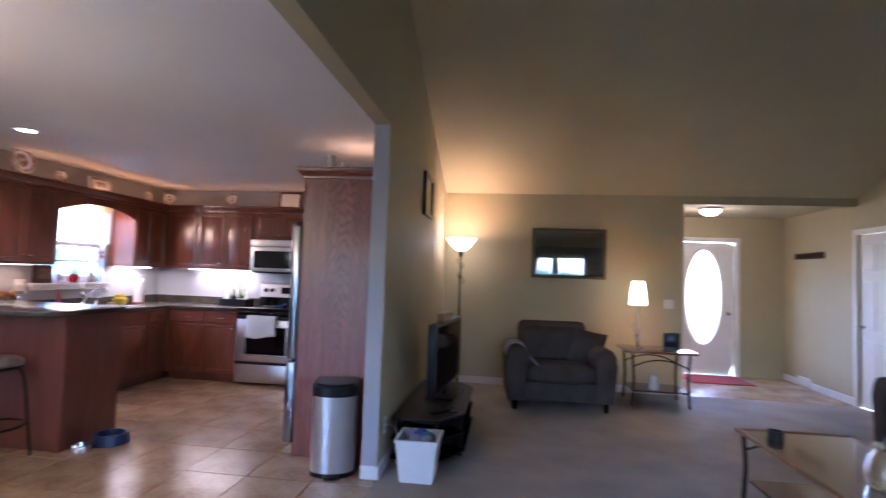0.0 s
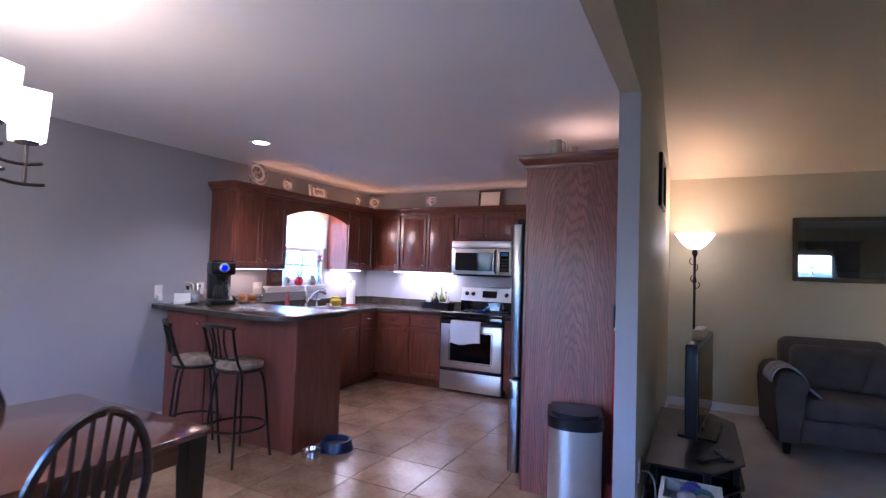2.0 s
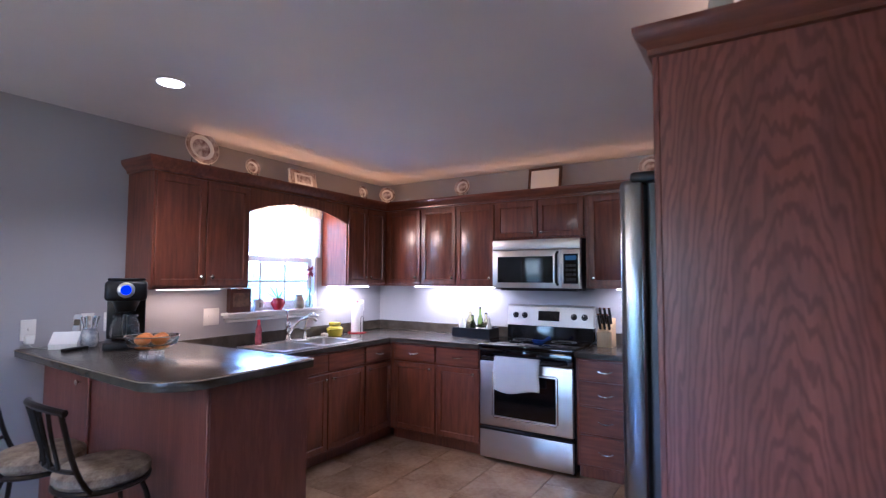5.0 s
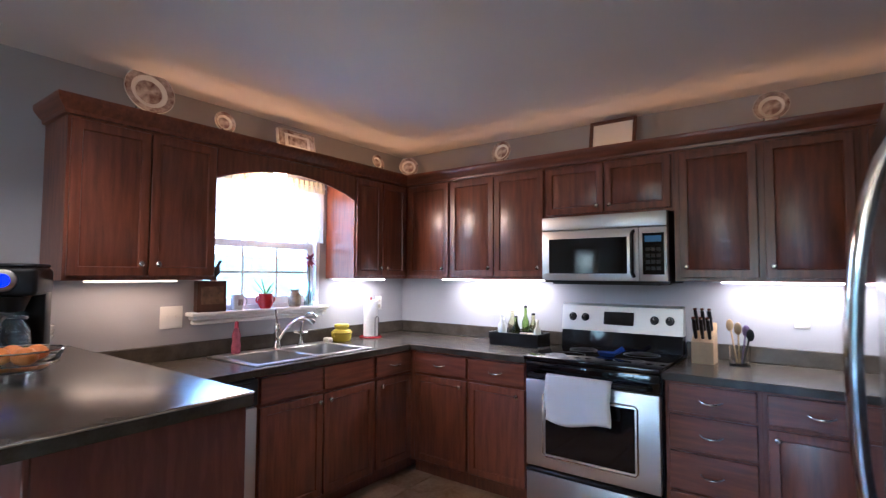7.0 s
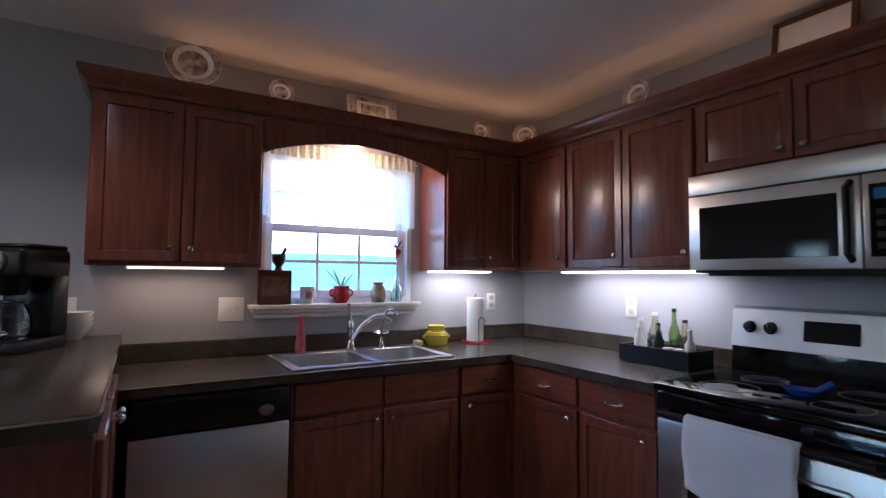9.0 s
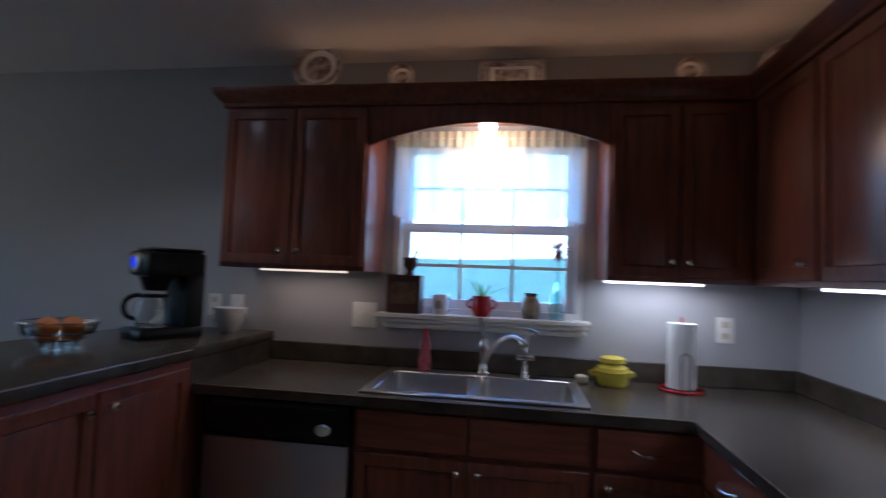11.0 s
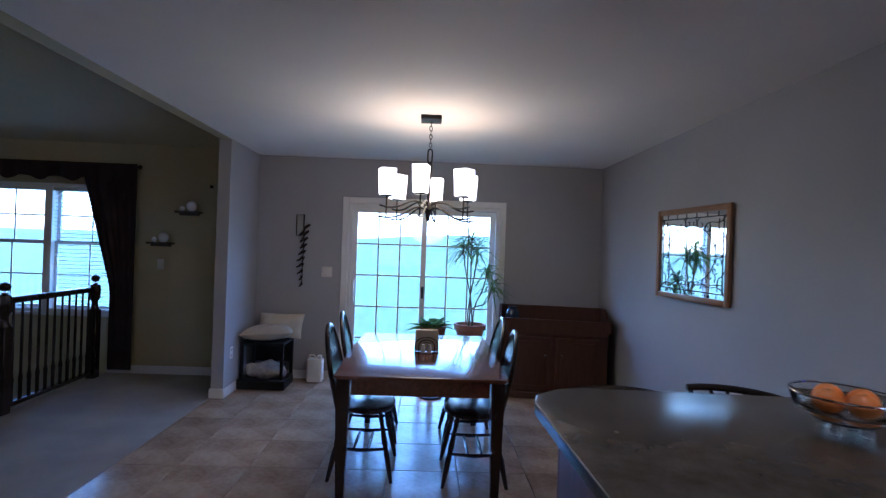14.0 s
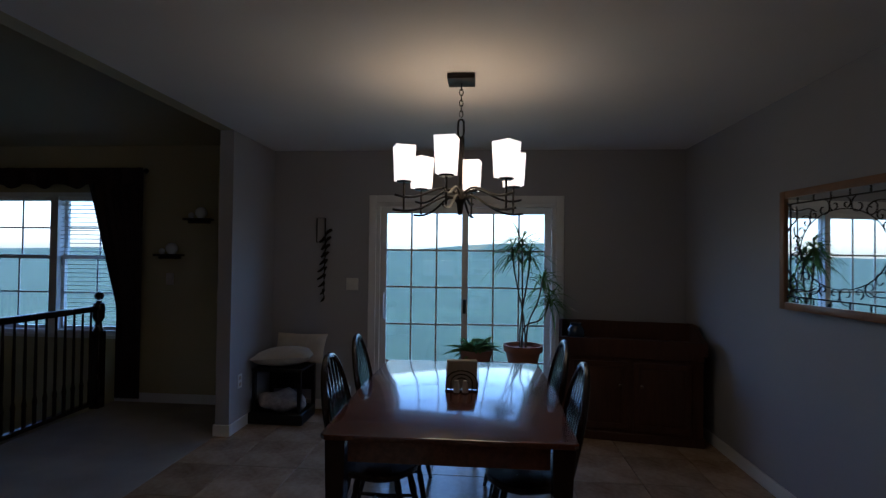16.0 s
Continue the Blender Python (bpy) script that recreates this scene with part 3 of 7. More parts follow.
box(bm, XW - 0.018, XW, 0.28, 0.34, 0, 2.12, 0.003)
box(bm, XW - 0.018, XW, -0.33, 0.28, 2.06, 2.12, 0.003)
solid("trim_closet_door", bm, TRIM, "white closet door casing", "trim", "structure")

# ---- kitchen cabinets ----
def front(name, parent, x0, x1, z0, z1, y, material, knob=None, pull=False, raised=True):
    """A cabinet door or drawer front, facing -y, its back at y."""
    bm = bx(x0, x1, y - 0.019, y, z0, z1, 0.003)
    bm.faces.ensure_lookup_table()
    if raised:
        f = min(bm.faces, key=lambda g: g.calc_center_median().y - g.calc_area())
        s = min(0.055, (x1 - x0) * 0.24, (z1 - z0) * 0.3)
        bmesh.ops.inset_individual(bm, faces=[f], thickness=s, depth=0.0)
        bmesh.ops.inset_individual(bm, faces=[f], thickness=0.006, depth=-0.009)
        bmesh.ops.inset_individual(bm, faces=[f], thickness=0.022, depth=0.006)
    ob = part(name, bm, material, parent)
    if knob:
        kx, kz = knob
        part("knob", turned([(0, 0), (0.006, 0), (0.005, 0.012), (0.014, 0.018), (0.014, 0.024), (0.008, 0.030), (0, 0.031)], 12), NICKEL, ob, "satin nickel knob", pose(kx, y - 0.019, kz, 90))
    if pull:
        cx, cz = (x0 + x1) / 2, (z0 + z1) / 2
        pts = bent((cx - 0.048, y - 0.019, cz), (cx - 0.03, y - 0.055, cz - 0.012), (cx + 0.03, y - 0.055, cz - 0.012), (cx + 0.048, y - 0.019, cz), 8)
        part("pull", rod(pts, [0.006, 0.005, 0.005, 0.006, 0.007, 0.006, 0.005, 0.005, 0.006], 8), NICKEL, ob, "satin nickel pull")
    return ob


def cabinet(name, m, wd, dp, z0, z1, fronts, label, toe=False, group="", open_top=0.0):
    c = thing(name, m, label, "cabinet", group)
    bm = bmesh.new()
    if toe:
        box(bm, 0, wd, -dp, -0.002, z0 + 0.10, z1 - open_top, 0.001)
        if open_top:
            box(bm, 0, wd, -dp, -dp + 0.018, z1 - open_top, z1)
        box(bm, 0, wd, -dp + 0.07, -0.002, z0, z0 + 0.10)
    else:
        box(bm, 0, wd, -dp, -0.002, z0, z1, 0.001)
    part("body", bm, CHERRY, c)
    for kind, a, b, c0, c1, kn in fronts:
        if kind == "door":
            front("door", c, a, b, c0, c1, -dp, CHERRY, kn)
        else:
            front("drawer", c, a, b, c0, c1, -dp, CHERRY_X, None, kn is not False, False)
    return c


WESTP = lambda y, z=0: pose(0, y, z, 0, 0, 90)
UB, UT = 1.365, 2.12
GU, GB = "upper cabinets", "base cabinets"
def updoors(wd, z0=UB, z1=UT, kz=0.05):
    g = 0.012
    return [("door", g, wd / 2 - 0.003, z0 + 0.02, z1 - 0.03, (wd / 2 - 0.04, z0 + kz + 0.03)), ("door", wd / 2 + 0.003, wd - g, z0 + 0.02, z1 - 0.03, (wd / 2 + 0.04, z0 + kz + 0.03))]


cabinet("wall_cabinet", WESTP(-2.597), 0.695, 0.305, UB, UT, updoors(0.695), "cherry wall cabinet with two raised-panel doors beside the window", group=GU)
cabinet("wall_cabinet", WESTP(-0.872), 0.872, 0.305, UB, UT, [("door", 0.012, 0.275, UB + 0.02, UT - 0.03, (0.245, UB + 0.08)), ("door", 0.281, 0.545, UB + 0.02, UT - 0.03, (0.31, UB + 0.08))], "cherry corner wall cabinet past the window", group=GU)
cabinet("wall_cabinet", pose(0.305, 0, 0), 0.44, 0.305, UB, UT, [("door", 0.04, 0.43, UB + 0.02, UT - 0.03, (0.385, UB + 0.08))], "cherry wall cabinet with one door in the corner", group=GU)
cabinet("wall_cabinet", pose(0.745, 0, 0), 0.775, 0.305, UB, UT, [("door", 0.008, 0.384, UB + 0.02, UT - 0.03, (0.35, UB + 0.08)), ("door", 0.390, 0.767, UB + 0.02, UT - 0.03, (0.73, UB + 0.08))], "cherry wall cabinet with two doors beside the microwave", group=GU)
cabinet("wall_cabinet", pose(1.52, 0, 0), 0.79, 0.305, 1.765, UT, updoors(0.79, 1.765, UT, 0.03), "short cherry wall cabinet above the microwave", group=GU)
cabinet("wall_cabinet", pose(2.31, 0, 0), 0.82, 0.305, UB, UT, [("door", 0.03, 0.405, UB + 0.02, UT - 0.03, (0.065, UB + 0.08)), ("door", 0.435, 0.80, UB + 0.02, UT - 0.03, (0.47, UB + 0.08))], "cherry wall cabinet with two doors over the knife block", group=GU)
cabinet("wall_cabinet", pose(3.13, 0, 0), 0.675, 0.305, UB, UT, [("door", 0.03, 0.36, UB + 0.02, UT - 0.03, (0.32, UB + 0.08))], "cherry wall cabinet in the far corner above the counter", group=GU)

def crown_run(bm, pts, closed_ends=True):
    """Crown moulding along a level path; the outside lies to the right of the way."""
    prof = [(0.0, 2.105), (0.012, 2.108), (0.014, 2.125), (0.030, 2.140), (0.046, 2.160), (0.050, 2.175), (0.050, 2.188), (-0.03, 2.188), (-0.03, 2.105)]
    rings = []
    for i, p in enumerate(pts):
        p = Vector(p)
        d0 = (p - Vector(pts[i - 1])).normalized() if i else None
        d1 = (Vector(pts[i + 1]) - p).normalized() if i < len(pts) - 1 else None
        n0 = Vector((d0.y, -d0.x)) if d0 else None
        n1 = Vector((d1.y, -d1.x)) if d1 else None
        nn = n0 if n1 is None else n1 if n0 is None else (n0 + n1) / (1 + n0.dot(n1))
        rings.append([bm.verts.new((p.x + nn.x * u, p.y + nn.y * u, v)) for u, v in prof])
    for a, b in zip(rings, rings[1:]):
        for k in range(len(prof)):
            j = (k + 1) % len(prof)
            bm.faces.new((a[k], a[j], b[j], b[k]))
    bm.faces.new(rings[0])
    bm.faces.new(rings[-1][::-1])
    return bm


solid("crown_moulding", crown_run(bmesh.new(), [(0.004, -2.60), (0.308, -2.60), (0.308, -0.308), (3.80, -0.308)]), CHERRY_X, "cherry crown moulding along the wall cabinets", "moulding", "structure")
# arched valance over the window
arch = [(-1.901, 2.118), (-1.901, 1.93)] + [(-1.901 + 1.028 * k / 20, 1.93 + 0.10 * math.sin(math.pi * k / 20) ** 0.8) for k in range(1, 20)] + [(-0.873, 1.93), (-0.873, 2.118)]
av = thing("arched_valance", pose(0, 0, 0), "cherry arched valance board over the kitchen window", "valance")
part("board", pushed(arch, "x", 0.285, 0.305), CHERRY, av)
part("arch_bead", rod([(0.305, u, v) for u, v in arch[1:-1]], 0.005, 6), CHERRY_X, av)
sf = thing("sink_light", pose(0.15, -1.387, 2.10), "warm lit globe light behind the arched valance", "light")
part("mount", turned([(0, 0), (0.05, 0), (0.045, -0.018), (0, -0.02)], 20), NICKEL, sf)
part("globe", turned([(0, -0.02), (0.03, -0.022), (0.042, -0.045), (0.03, -0.07), (0, -0.078)], 20), SHADE_ON, sf, "lit opal globe")
solid("valance_soffit", bx(0.002, 0.284, -1.90, -0.874, 2.101, 2.117), CHERRY, "cherry soffit board over the kitchen window", "board", "structure")
solid("light_rail", bx(0.10, 0.20, -2.45, -2.05, 1.354, 1.3635, 0.002), STRIP_DIM, "lit under-cabinet light strip", "light")
solid("light_rail", bx(0.05, 0.24, -0.84, -0.48, 1.354, 1.3635, 0.002), STRIP_ON, "lit under-cabinet light strip", "light")
solid("light_rail", bx(0.62, 1.42, -0.24, -0.06, 1.354, 1.3635, 0.002), STRIP_ON, "lit under-cabinet light strip", "light")
solid("light_rail", bx(2.53, 3.22, -0.24, -0.06, 1.354, 1.3635, 0.002), STRIP_ON, "lit under-cabinet light strip", "light")

BD = 0.60
TB = 0.868
cabinet("base_cabinet", WESTP(-1.82), 0.86, BD, 0, TB, [("drawer", 0.012, 0.425, 0.72, 0.855, False), ("drawer", 0.435, 0.848, 0.72, 0.855, False), ("door", 0.012, 0.425, 0.12, 0.70, (0.39, 0.66)), ("door", 0.435, 0.848, 0.12, 0.70, (0.47, 0.66))], "cherry sink base cabinet with two doors", True, GB, 0.19)
cabinet("base_cabinet", WESTP(-0.96), 0.958, BD, 0, TB, [("drawer", 0.012, 0.36, 0.72, 0.855, True), ("door", 0.012, 0.36, 0.12, 0.70, (0.05, 0.66))], "cherry corner base cabinet beside the sink", True, GB)
cabinet("base_cabinet", pose(0.605, 0, 0), 0.925, BD, 0, TB, [("drawer", 0.06, 0.49, 0.72, 0.855, True), ("drawer", 0.51, 0.915, 0.72, 0.855, True), ("door", 0.06, 0.49, 0.12, 0.70, (0.45, 0.66)), ("door", 0.51, 0.915, 0.12, 0.70, (0.87, 0.66))], "cherry base cabinet with two drawers and two doors", True, GB)
cabinet("base_cabinet", pose(2.312, 0, 0), 0.42, BD, 0, TB, [("drawer", 0.02, 0.40, 0.72, 0.855, True), ("drawer", 0.02, 0.40, 0.54, 0.705, True), ("drawer", 0.02, 0.40, 0.34, 0.525, True), ("drawer", 0.02, 0.40, 0.12, 0.325, True)], "cherry base cabinet with a stack of drawers", True, GB)
cabinet("base_cabinet", pose(2.732, 0, 0), 1.072, BD, 0, TB, [("drawer", 0.02, 0.42, 0.72, 0.855, True), ("door", 0.02, 0.42, 0.12, 0.70, (0.06, 0.66)), ("drawer", 0.45, 0.85, 0.72, 0.855, True), ("door", 0.45, 0.85, 0.12, 0.70, (0.49, 0.66))], "cherry base cabinet with drawers and doors beside the refrigerator", True, GB)

# worktop with the sink cut out
CT0, CT1 = 0.870, 0.908
SKY0, SKY1, SKX0, SKX1 = -1.79, -0.99, 0.10, 0.56
wt = thing("worktop", pose(0, 0, 0), "dark olive laminate worktop round the sink", "worktop")
for b in ((0.002, 0.635, -2.468, SKY0, CT0, CT1), (0.002, SKX0, SKY0, SKY1, CT0, CT1), (SKX1, 0.635, SKY0, SKY1, CT0, CT1), (0.002, 0.635, SKY1, -0.002, CT0, CT1), (0.635, 1.532, -0.635, -0.002, CT0, CT1)):
    part("slab", bx(*b), LAMINATE, wt)
part("edge_seam", rod([(0.6355, -2.45, CT1 - 0.001), (0.6355, -0.636, CT1 - 0.001), (1.53, -0.636, CT1 - 0.001)], 0.0018, 6), SEAM, wt, "pale brown seam along the edge")
part("backsplash", bx(0.001, 0.02, -2.468, -0.001, CT1, CT1 + 0.09, 0.003), LAMINATE, wt, "low laminate backsplash")
part("backsplash", bx(0.021, 1.532, -0.02, -0.001, CT1, CT1 + 0.09, 0.003), LAMINATE, wt, "low laminate backsplash")
wt = thing("worktop", pose(0, 0, 0), "dark olive laminate worktop beside the range", "worktop")
part("slab", bx(2.306, 3.805, -0.635, -0.002, CT0, CT1, 0.003), LAMINATE, wt)
part("backsplash", bx(2.306, 3.805, -0.02, -0.001, CT1, CT1 + 0.09, 0.003), LAMINATE, wt, "low laminate backsplash")

# peninsula
pn = thing("peninsula_cabinet", pose(1.54, -2.475, 0, 0, 0, 180), "tall cherry peninsula cabinet with kitchen-side doors", "cabinet")
bm = bmesh.new()
box(bm, 0, 1.538, -0.004, 0.52, 0.0, 1.001, 0.002)
part("body", bm, OAK_BACK, pn)
front("door", pn, 0.03, 0.44, 0.10, 0.975, -0.004, CHERRY, (0.40, 0.925))
front("door", pn, 0.45, 0.86, 0.10, 0.975, -0.004, CHERRY, (0.49, 0.925))
part("toe_kick", bx(0.0, 0.88, -0.006, -0.004, 0.0, 0.085), BLACK, pn)
part("back_door", bx(1.0, 1.52, 0.52, 0.537, 0.06, 0.97, 0.004), OAK_BACK, pn)
part("knob", turned([(0, 0), (0.006, 0), (0.005, 0.012), (0.014, 0.018), (0.014, 0.024), (0, 0.031)], 12), NICKEL, pn, "satin nickel knob", pose(1.08, 0.537, 0.90, -90))
part("corner_post", bx(0.0, 0.05, 0.52, 0.535, 0.0, 1.001, 0.003), OAK_BACK, pn)
pen = [(0.002, -2.462), (1.565, -2.462), (1.582, -2.478), (1.60, -3.06), (1.58, -3.13), (1.50, -3.20), (1.42, -3.225), (0.002, -3.145)]
bm = pushed(pen, "z", 1.003, 1.045)
bmesh.ops.bevel(bm, geom=[e for e in bm.edges if abs(e.verts[0].co.z - e.verts[1].co.z) < 1e-6], offset=0.006, segments=2, affect="EDGES", profile=0.5)
wt = thing("worktop", pose(0, 0, 0), "raised dark laminate bar top with a clipped corner", "worktop")
part("slab", bm, LAMINATE, wt)
part("edge_seam", rod([(u, v, 1.040) for u, v in pen[1:]], 0.0025, 6), SEAM, wt, "pale brown seam along the edge")
part("edge_seam", rod([(0.66, -2.4605, 1.040), (1.56, -2.4605, 1.040)], 0.0025, 6), SEAM, wt)
part("riser", bx(0.002, 0.64, -2.4745, -2.469, CT1, 1.002), LAMINATE, wt, "laminate riser behind the worktop")

# dishwasher
dw = thing("dishwasher", WESTP(-2.43), "stainless dishwasher with a black control panel", "dishwasher")
part("body", bx(0.01, 0.60, -0.57, -0.01, 0.10, TB - 0.004), BLACK, dw)
part("kick_plate", bx(0.01, 0.60, -0.52, -0.45, 0.0, 0.098), BLACK, dw)
part("door", bx(0.012, 0.598, -0.625, -0.571, 0.11, 0.715, 0.006, 2), STEEL, dw, "stainless steel door")
part("control_panel", bx(0.012, 0.598, -0.635, -0.571, 0.722, 0.862, 0.012, 2), BLACK, dw, "black control panel")
part("handle", bx(0.06, 0.55, -0.648, -0.636, 0.838, 0.852, 0.005, 2), BLACK, dw)
part("badge", turned([(0, 0), (0.024, 0), (0.022, 0.004), (0, 0.005)], 20, (0, 0, 0), (1.4, 1)), CHROME, dw, "oval chrome badge", pose(0.50, -0.635, 0.772, 90))

# sink
sk = thing("sink", pose(0, 0, CT1), "double-bowl stainless steel sink", "sink")
bm = bmesh.new()
ym = (SKY0 + SKY1) / 2
for b in ((SKX0 - 0.025, SKX0 + 0.07, SKY0 - 0.025, SKY1 + 0.025), (SKX1 - 0.015, SKX1 + 0.025, SKY0 - 0.025, SKY1 + 0.025), (SKX0 + 0.07, SKX1 - 0.015, SKY0 - 0.025, SKY0 + 0.02), (SKX0 + 0.07, SKX1 - 0.015, SKY1 - 0.02, SKY1 + 0.025), (SKX0 + 0.07, SKX1 - 0.015, ym - 0.02, ym + 0.02)):
    box(bm, *b, 0.001, 0.009, 0.003)
part("rim", bm, SINK_STEEL, sk)
for a, b in ((SKY0 + 0.02, ym - 0.02), (ym + 0.02, SKY1 - 0.02)):
    bm = bx(SKX0 + 0.07, SKX1 - 0.015, a, b, -0.17, 0.004)
    bm.faces.ensure_lookup_table()
    top = max(bm.faces, key=lambda f: f.calc_center_median().z)
    bm.faces.remove(top)
    bmesh.ops.bevel(bm, geom=[e for e in bm.edges if not e.is_boundary], offset=0.04, segments=4, affect="EDGES", profile=0.5)
    part("bowl", bm, SINK_STEEL, sk)
fc = thing("faucet", pose(0.135, -1.375, CT1 + 0.009), "chrome kitchen faucet with a curved spout", "faucet")
part("base", turned([(0, 0), (0.03, 0), (0.03, 0.01), (0.022, 0.02), (0.018, 0.06), (0.020, 0.10), (0.024, 0.13), (0.016, 0.16), (0, 0.165)], 16), CHROME, fc)
part("spout", rod(bent((0.01, 0.005, 0.06), (0.05, 0.06, 0.19), (0.11, 0.14, 0.22), (0.14, 0.18, 0.155), 12), [0.012] * 10 + [0.015, 0.017, 0.017], 10), CHROME, fc)
part("lever", rod([(0, 0, 0.16), (0.0, -0.01, 0.2), (0.01, -0.02, 0.255)], [0.008, 0.006, 0.010], 8), CHROME, fc)
sp = thing("side_tap", pose(0.135, -1.19, CT1 + 0.009), "small chrome side tap with a cross handle", "faucet")
part("base", turned([(0, 0), (0.024, 0), (0.02, 0.015), (0.012, 0.03), (0.012, 0.075), (0, 0.08)], 14), CHROME, sp)
part("spout", rod(bent((0, 0, 0.06), (0.0, 0, 0.22), (0.07, 0.03, 0.25), (0.10, 0.05, 0.19)), 0.006, 8), CHROME, sp)
bm = bmesh.new()
for k in range(4):
    a = math.pi / 4 + k * math.pi / 2
    tube(bm, [(0, 0, 0.085), (0.045 * math.cos(a), 0.045 * math.sin(a), 0.092)], [0.008, 0.011], 8)
part("cross_handle", bm, CHROME, sp)

# ---- appliances ----
rg = thing("range", pose(1.538, 0, 0), "stainless electric range with a black glass cooktop", "range")
part("body", bx(0.0, 0.762, -0.60, -0.012, 0.02, 0.895), BLACK, rg)
part("cooktop", bx(-0.002, 0.764, -0.655, -0.09, 0.896, 0.922, 0.006, 2), BLACK_GLASS, rg, "black glass cooktop")
for x, y, r in ((0.2, -0.48, 0.10), (0.56, -0.48, 0.08), (0.2, -0.22, 0.08), (0.56, -0.22, 0.10)):
    bm = bmesh.new()
    lathe(bm, [(r, 0), (r + 0.004, 0), (r + 0.004, 0.0008), (r, 0.0008), (r, 0)], 32)
    part("burner_ring", bm, RING, rg, "", pose(x, y, 0.9222))
part("backguard", pushed([(-0.012, 0.922), (-0.095, 0.922), (-0.085, 1.03), (-0.012, 1.03)], "x", 0.0, 0.762), BLACK_GLASS, rg)
pnl = part("control_panel", pushed([(-0.012, 1.031), (-0.092, 1.031), (-0.066, 1.195), (-0.045, 1.208), (-0.012, 1.208)], "x", -0.002, 0.764), STEEL, rg, "stainless control panel")
TILT = math.degrees(math.atan2(0.026, 0.164))
def onpanel(x, z, off=0.0):
    y = -0.092 + (z - 1.031) * 0.026 / 0.164 - off
    return pose(x, y, z, 90 - TILT)


part("display", bx(-0.095, 0.095, -0.042, 0.042, 0, 0.006, 0.003), BLACK_GLASS, pnl, "dark clock display", onpanel(0.381, 1.118))
for x in (0.075, 0.16, 0.60, 0.69):
    kb = part("knob", turned([(0, 0), (0.027, 0), (0.025, 0.006), (0.020, 0.010), (0.017, 0.026), (0, 0.028)], 18), BLACK, pnl, "black knob", onpanel(x, 1.118))
    part("pointer", bx(-0.002, 0.002, 0.0, 0.017, 0.028, 0.030), CHROME, kb)
part("oven_door", bx(0.004, 0.758, -0.640, -0.601, 0.285, 0.785, 0.008, 2), STEEL, rg, "stainless oven door")
part("door_top_band", bx(0.004, 0.758, -0.640, -0.601, 0.787, 0.890, 0.008, 2), BLACK_GLASS, rg, "black band above the oven door")
part("oven_window", bx(0.13, 0.632, -0.645, -0.6405, 0.37, 0.70, 0.002), BLACK_GLASS, rg, "dark oven window")
bm = bmesh.new()
tube(bm, [(0.115, -0.642, 0.37), (0.13, -0.642, 0.355), (0.632, -0.642, 0.355), (0.647, -0.642, 0.37), (0.647, -0.642, 0.70), (0.632, -0.642, 0.715), (0.13, -0.642, 0.715), (0.115, -0.642, 0.70)], 0.005, 6, True)
part("window_trim", bm, CHROME, rg)
hd = rod([(0.05, -0.641, 0.815), (0.05, -0.695, 0.82), (0.712, -0.695, 0.82), (0.712, -0.641, 0.815)], 0.013, 10)
part("oven_handle", hd, BLACK, rg, "black bar handle")
part("storage_drawer", bx(0.004, 0.758, -0.640, -0.601, 0.035, 0.250, 0.008, 2), STEEL, rg, "stainless bottom drawer")
part("drawer_lip", bx(0.004, 0.758, -0.648, -0.601, 0.252, 0.276, 0.006), BLACK, rg)
# towel over the oven handle
bm = bmesh.new()
cols, rows_ = 14, 16
vs = []
for i in range(cols + 1):
    col = []
    for j in range(rows_ + 1):
        u, v = i / cols, j / rows_
        ang = v * 2.2
        if v < 0.15:
            a = v / 0.15 * math.pi
            y, z = -0.695 + 0.019 * math.cos(a), 0.822 + 0.019 * math.sin(a)
        else:
            z = 0.822 - (v - 0.15) / 0.85 * (0.235 + 0.018 * math.sin(u * 5))
            y = -0.714 + 0.006 * math.sin(u * 9 + v * 2) * v - 0.004
        col.append(bm.verts.new((1.70 + 0.37 * u + 0.004 * math.sin(v * 9), y, z)))
    vs.append(col)
for i in range(cols):
    for j in range(rows_):
        bm.faces.new((vs[i][j], vs[i + 1][j], vs[i + 1][j + 1], vs[i][j + 1]))
TOWEL = surface("white_terry", (0.74, 0.74, 0.74), 0.95, vary=0.04, fine=350, bump=0.7, dist=0.003)
ob = solid("dish_towel", bm, TOWEL, "white dish towel hung over the oven handle", "towel")
ob.modifiers.new("thickness", "SOLIDIFY").thickness = 0.005

mw = thing("microwave", pose(1.537, 0, 1.352), "stainless over-the-range microwave with a dark window", "microwave")
part("body", bx(0, 0.755, -0.355, -0.003, 0, 0.41), BLACK, mw)
part("vent_band", bx(0, 0.755, -0.398, -0.356, 0.325, 0.41, 0.006, 2), STEEL, mw, "stainless vent band")
dr = part("door", bx(0.0, 0.60, -0.398, -0.356, 0.012, 0.322, 0.006, 2), STEEL, mw, "stainless door")
part("window", bx(0.05, 0.535, -0.402, -0.399, 0.055, 0.27, 0.001), BLACK_GLASS, dr, "dark glass window")
part("handle", rod([(0.572, -0.399, 0.04), (0.572, -0.435, 0.06), (0.572, -0.435, 0.28), (0.572, -0.399, 0.30)], 0.011, 10), BLACK, dr, "black vertical handle")
cp = part("control_panel", bx(0.603, 0.755, -0.398, -0.356, 0.012, 0.322, 0.006, 2), STEEL, mw)
part("keypad", bx(0.622, 0.738, -0.402, -0.399, 0.05, 0.285, 0.001), BLACK_GLASS, cp, "black keypad")
part("display", bx(0.636, 0.724, -0.4045, -0.4022, 0.235, 0.270), glowing("cyan_display", (0.02, 0.08, 0.14), 0.012), cp, "small blue display")
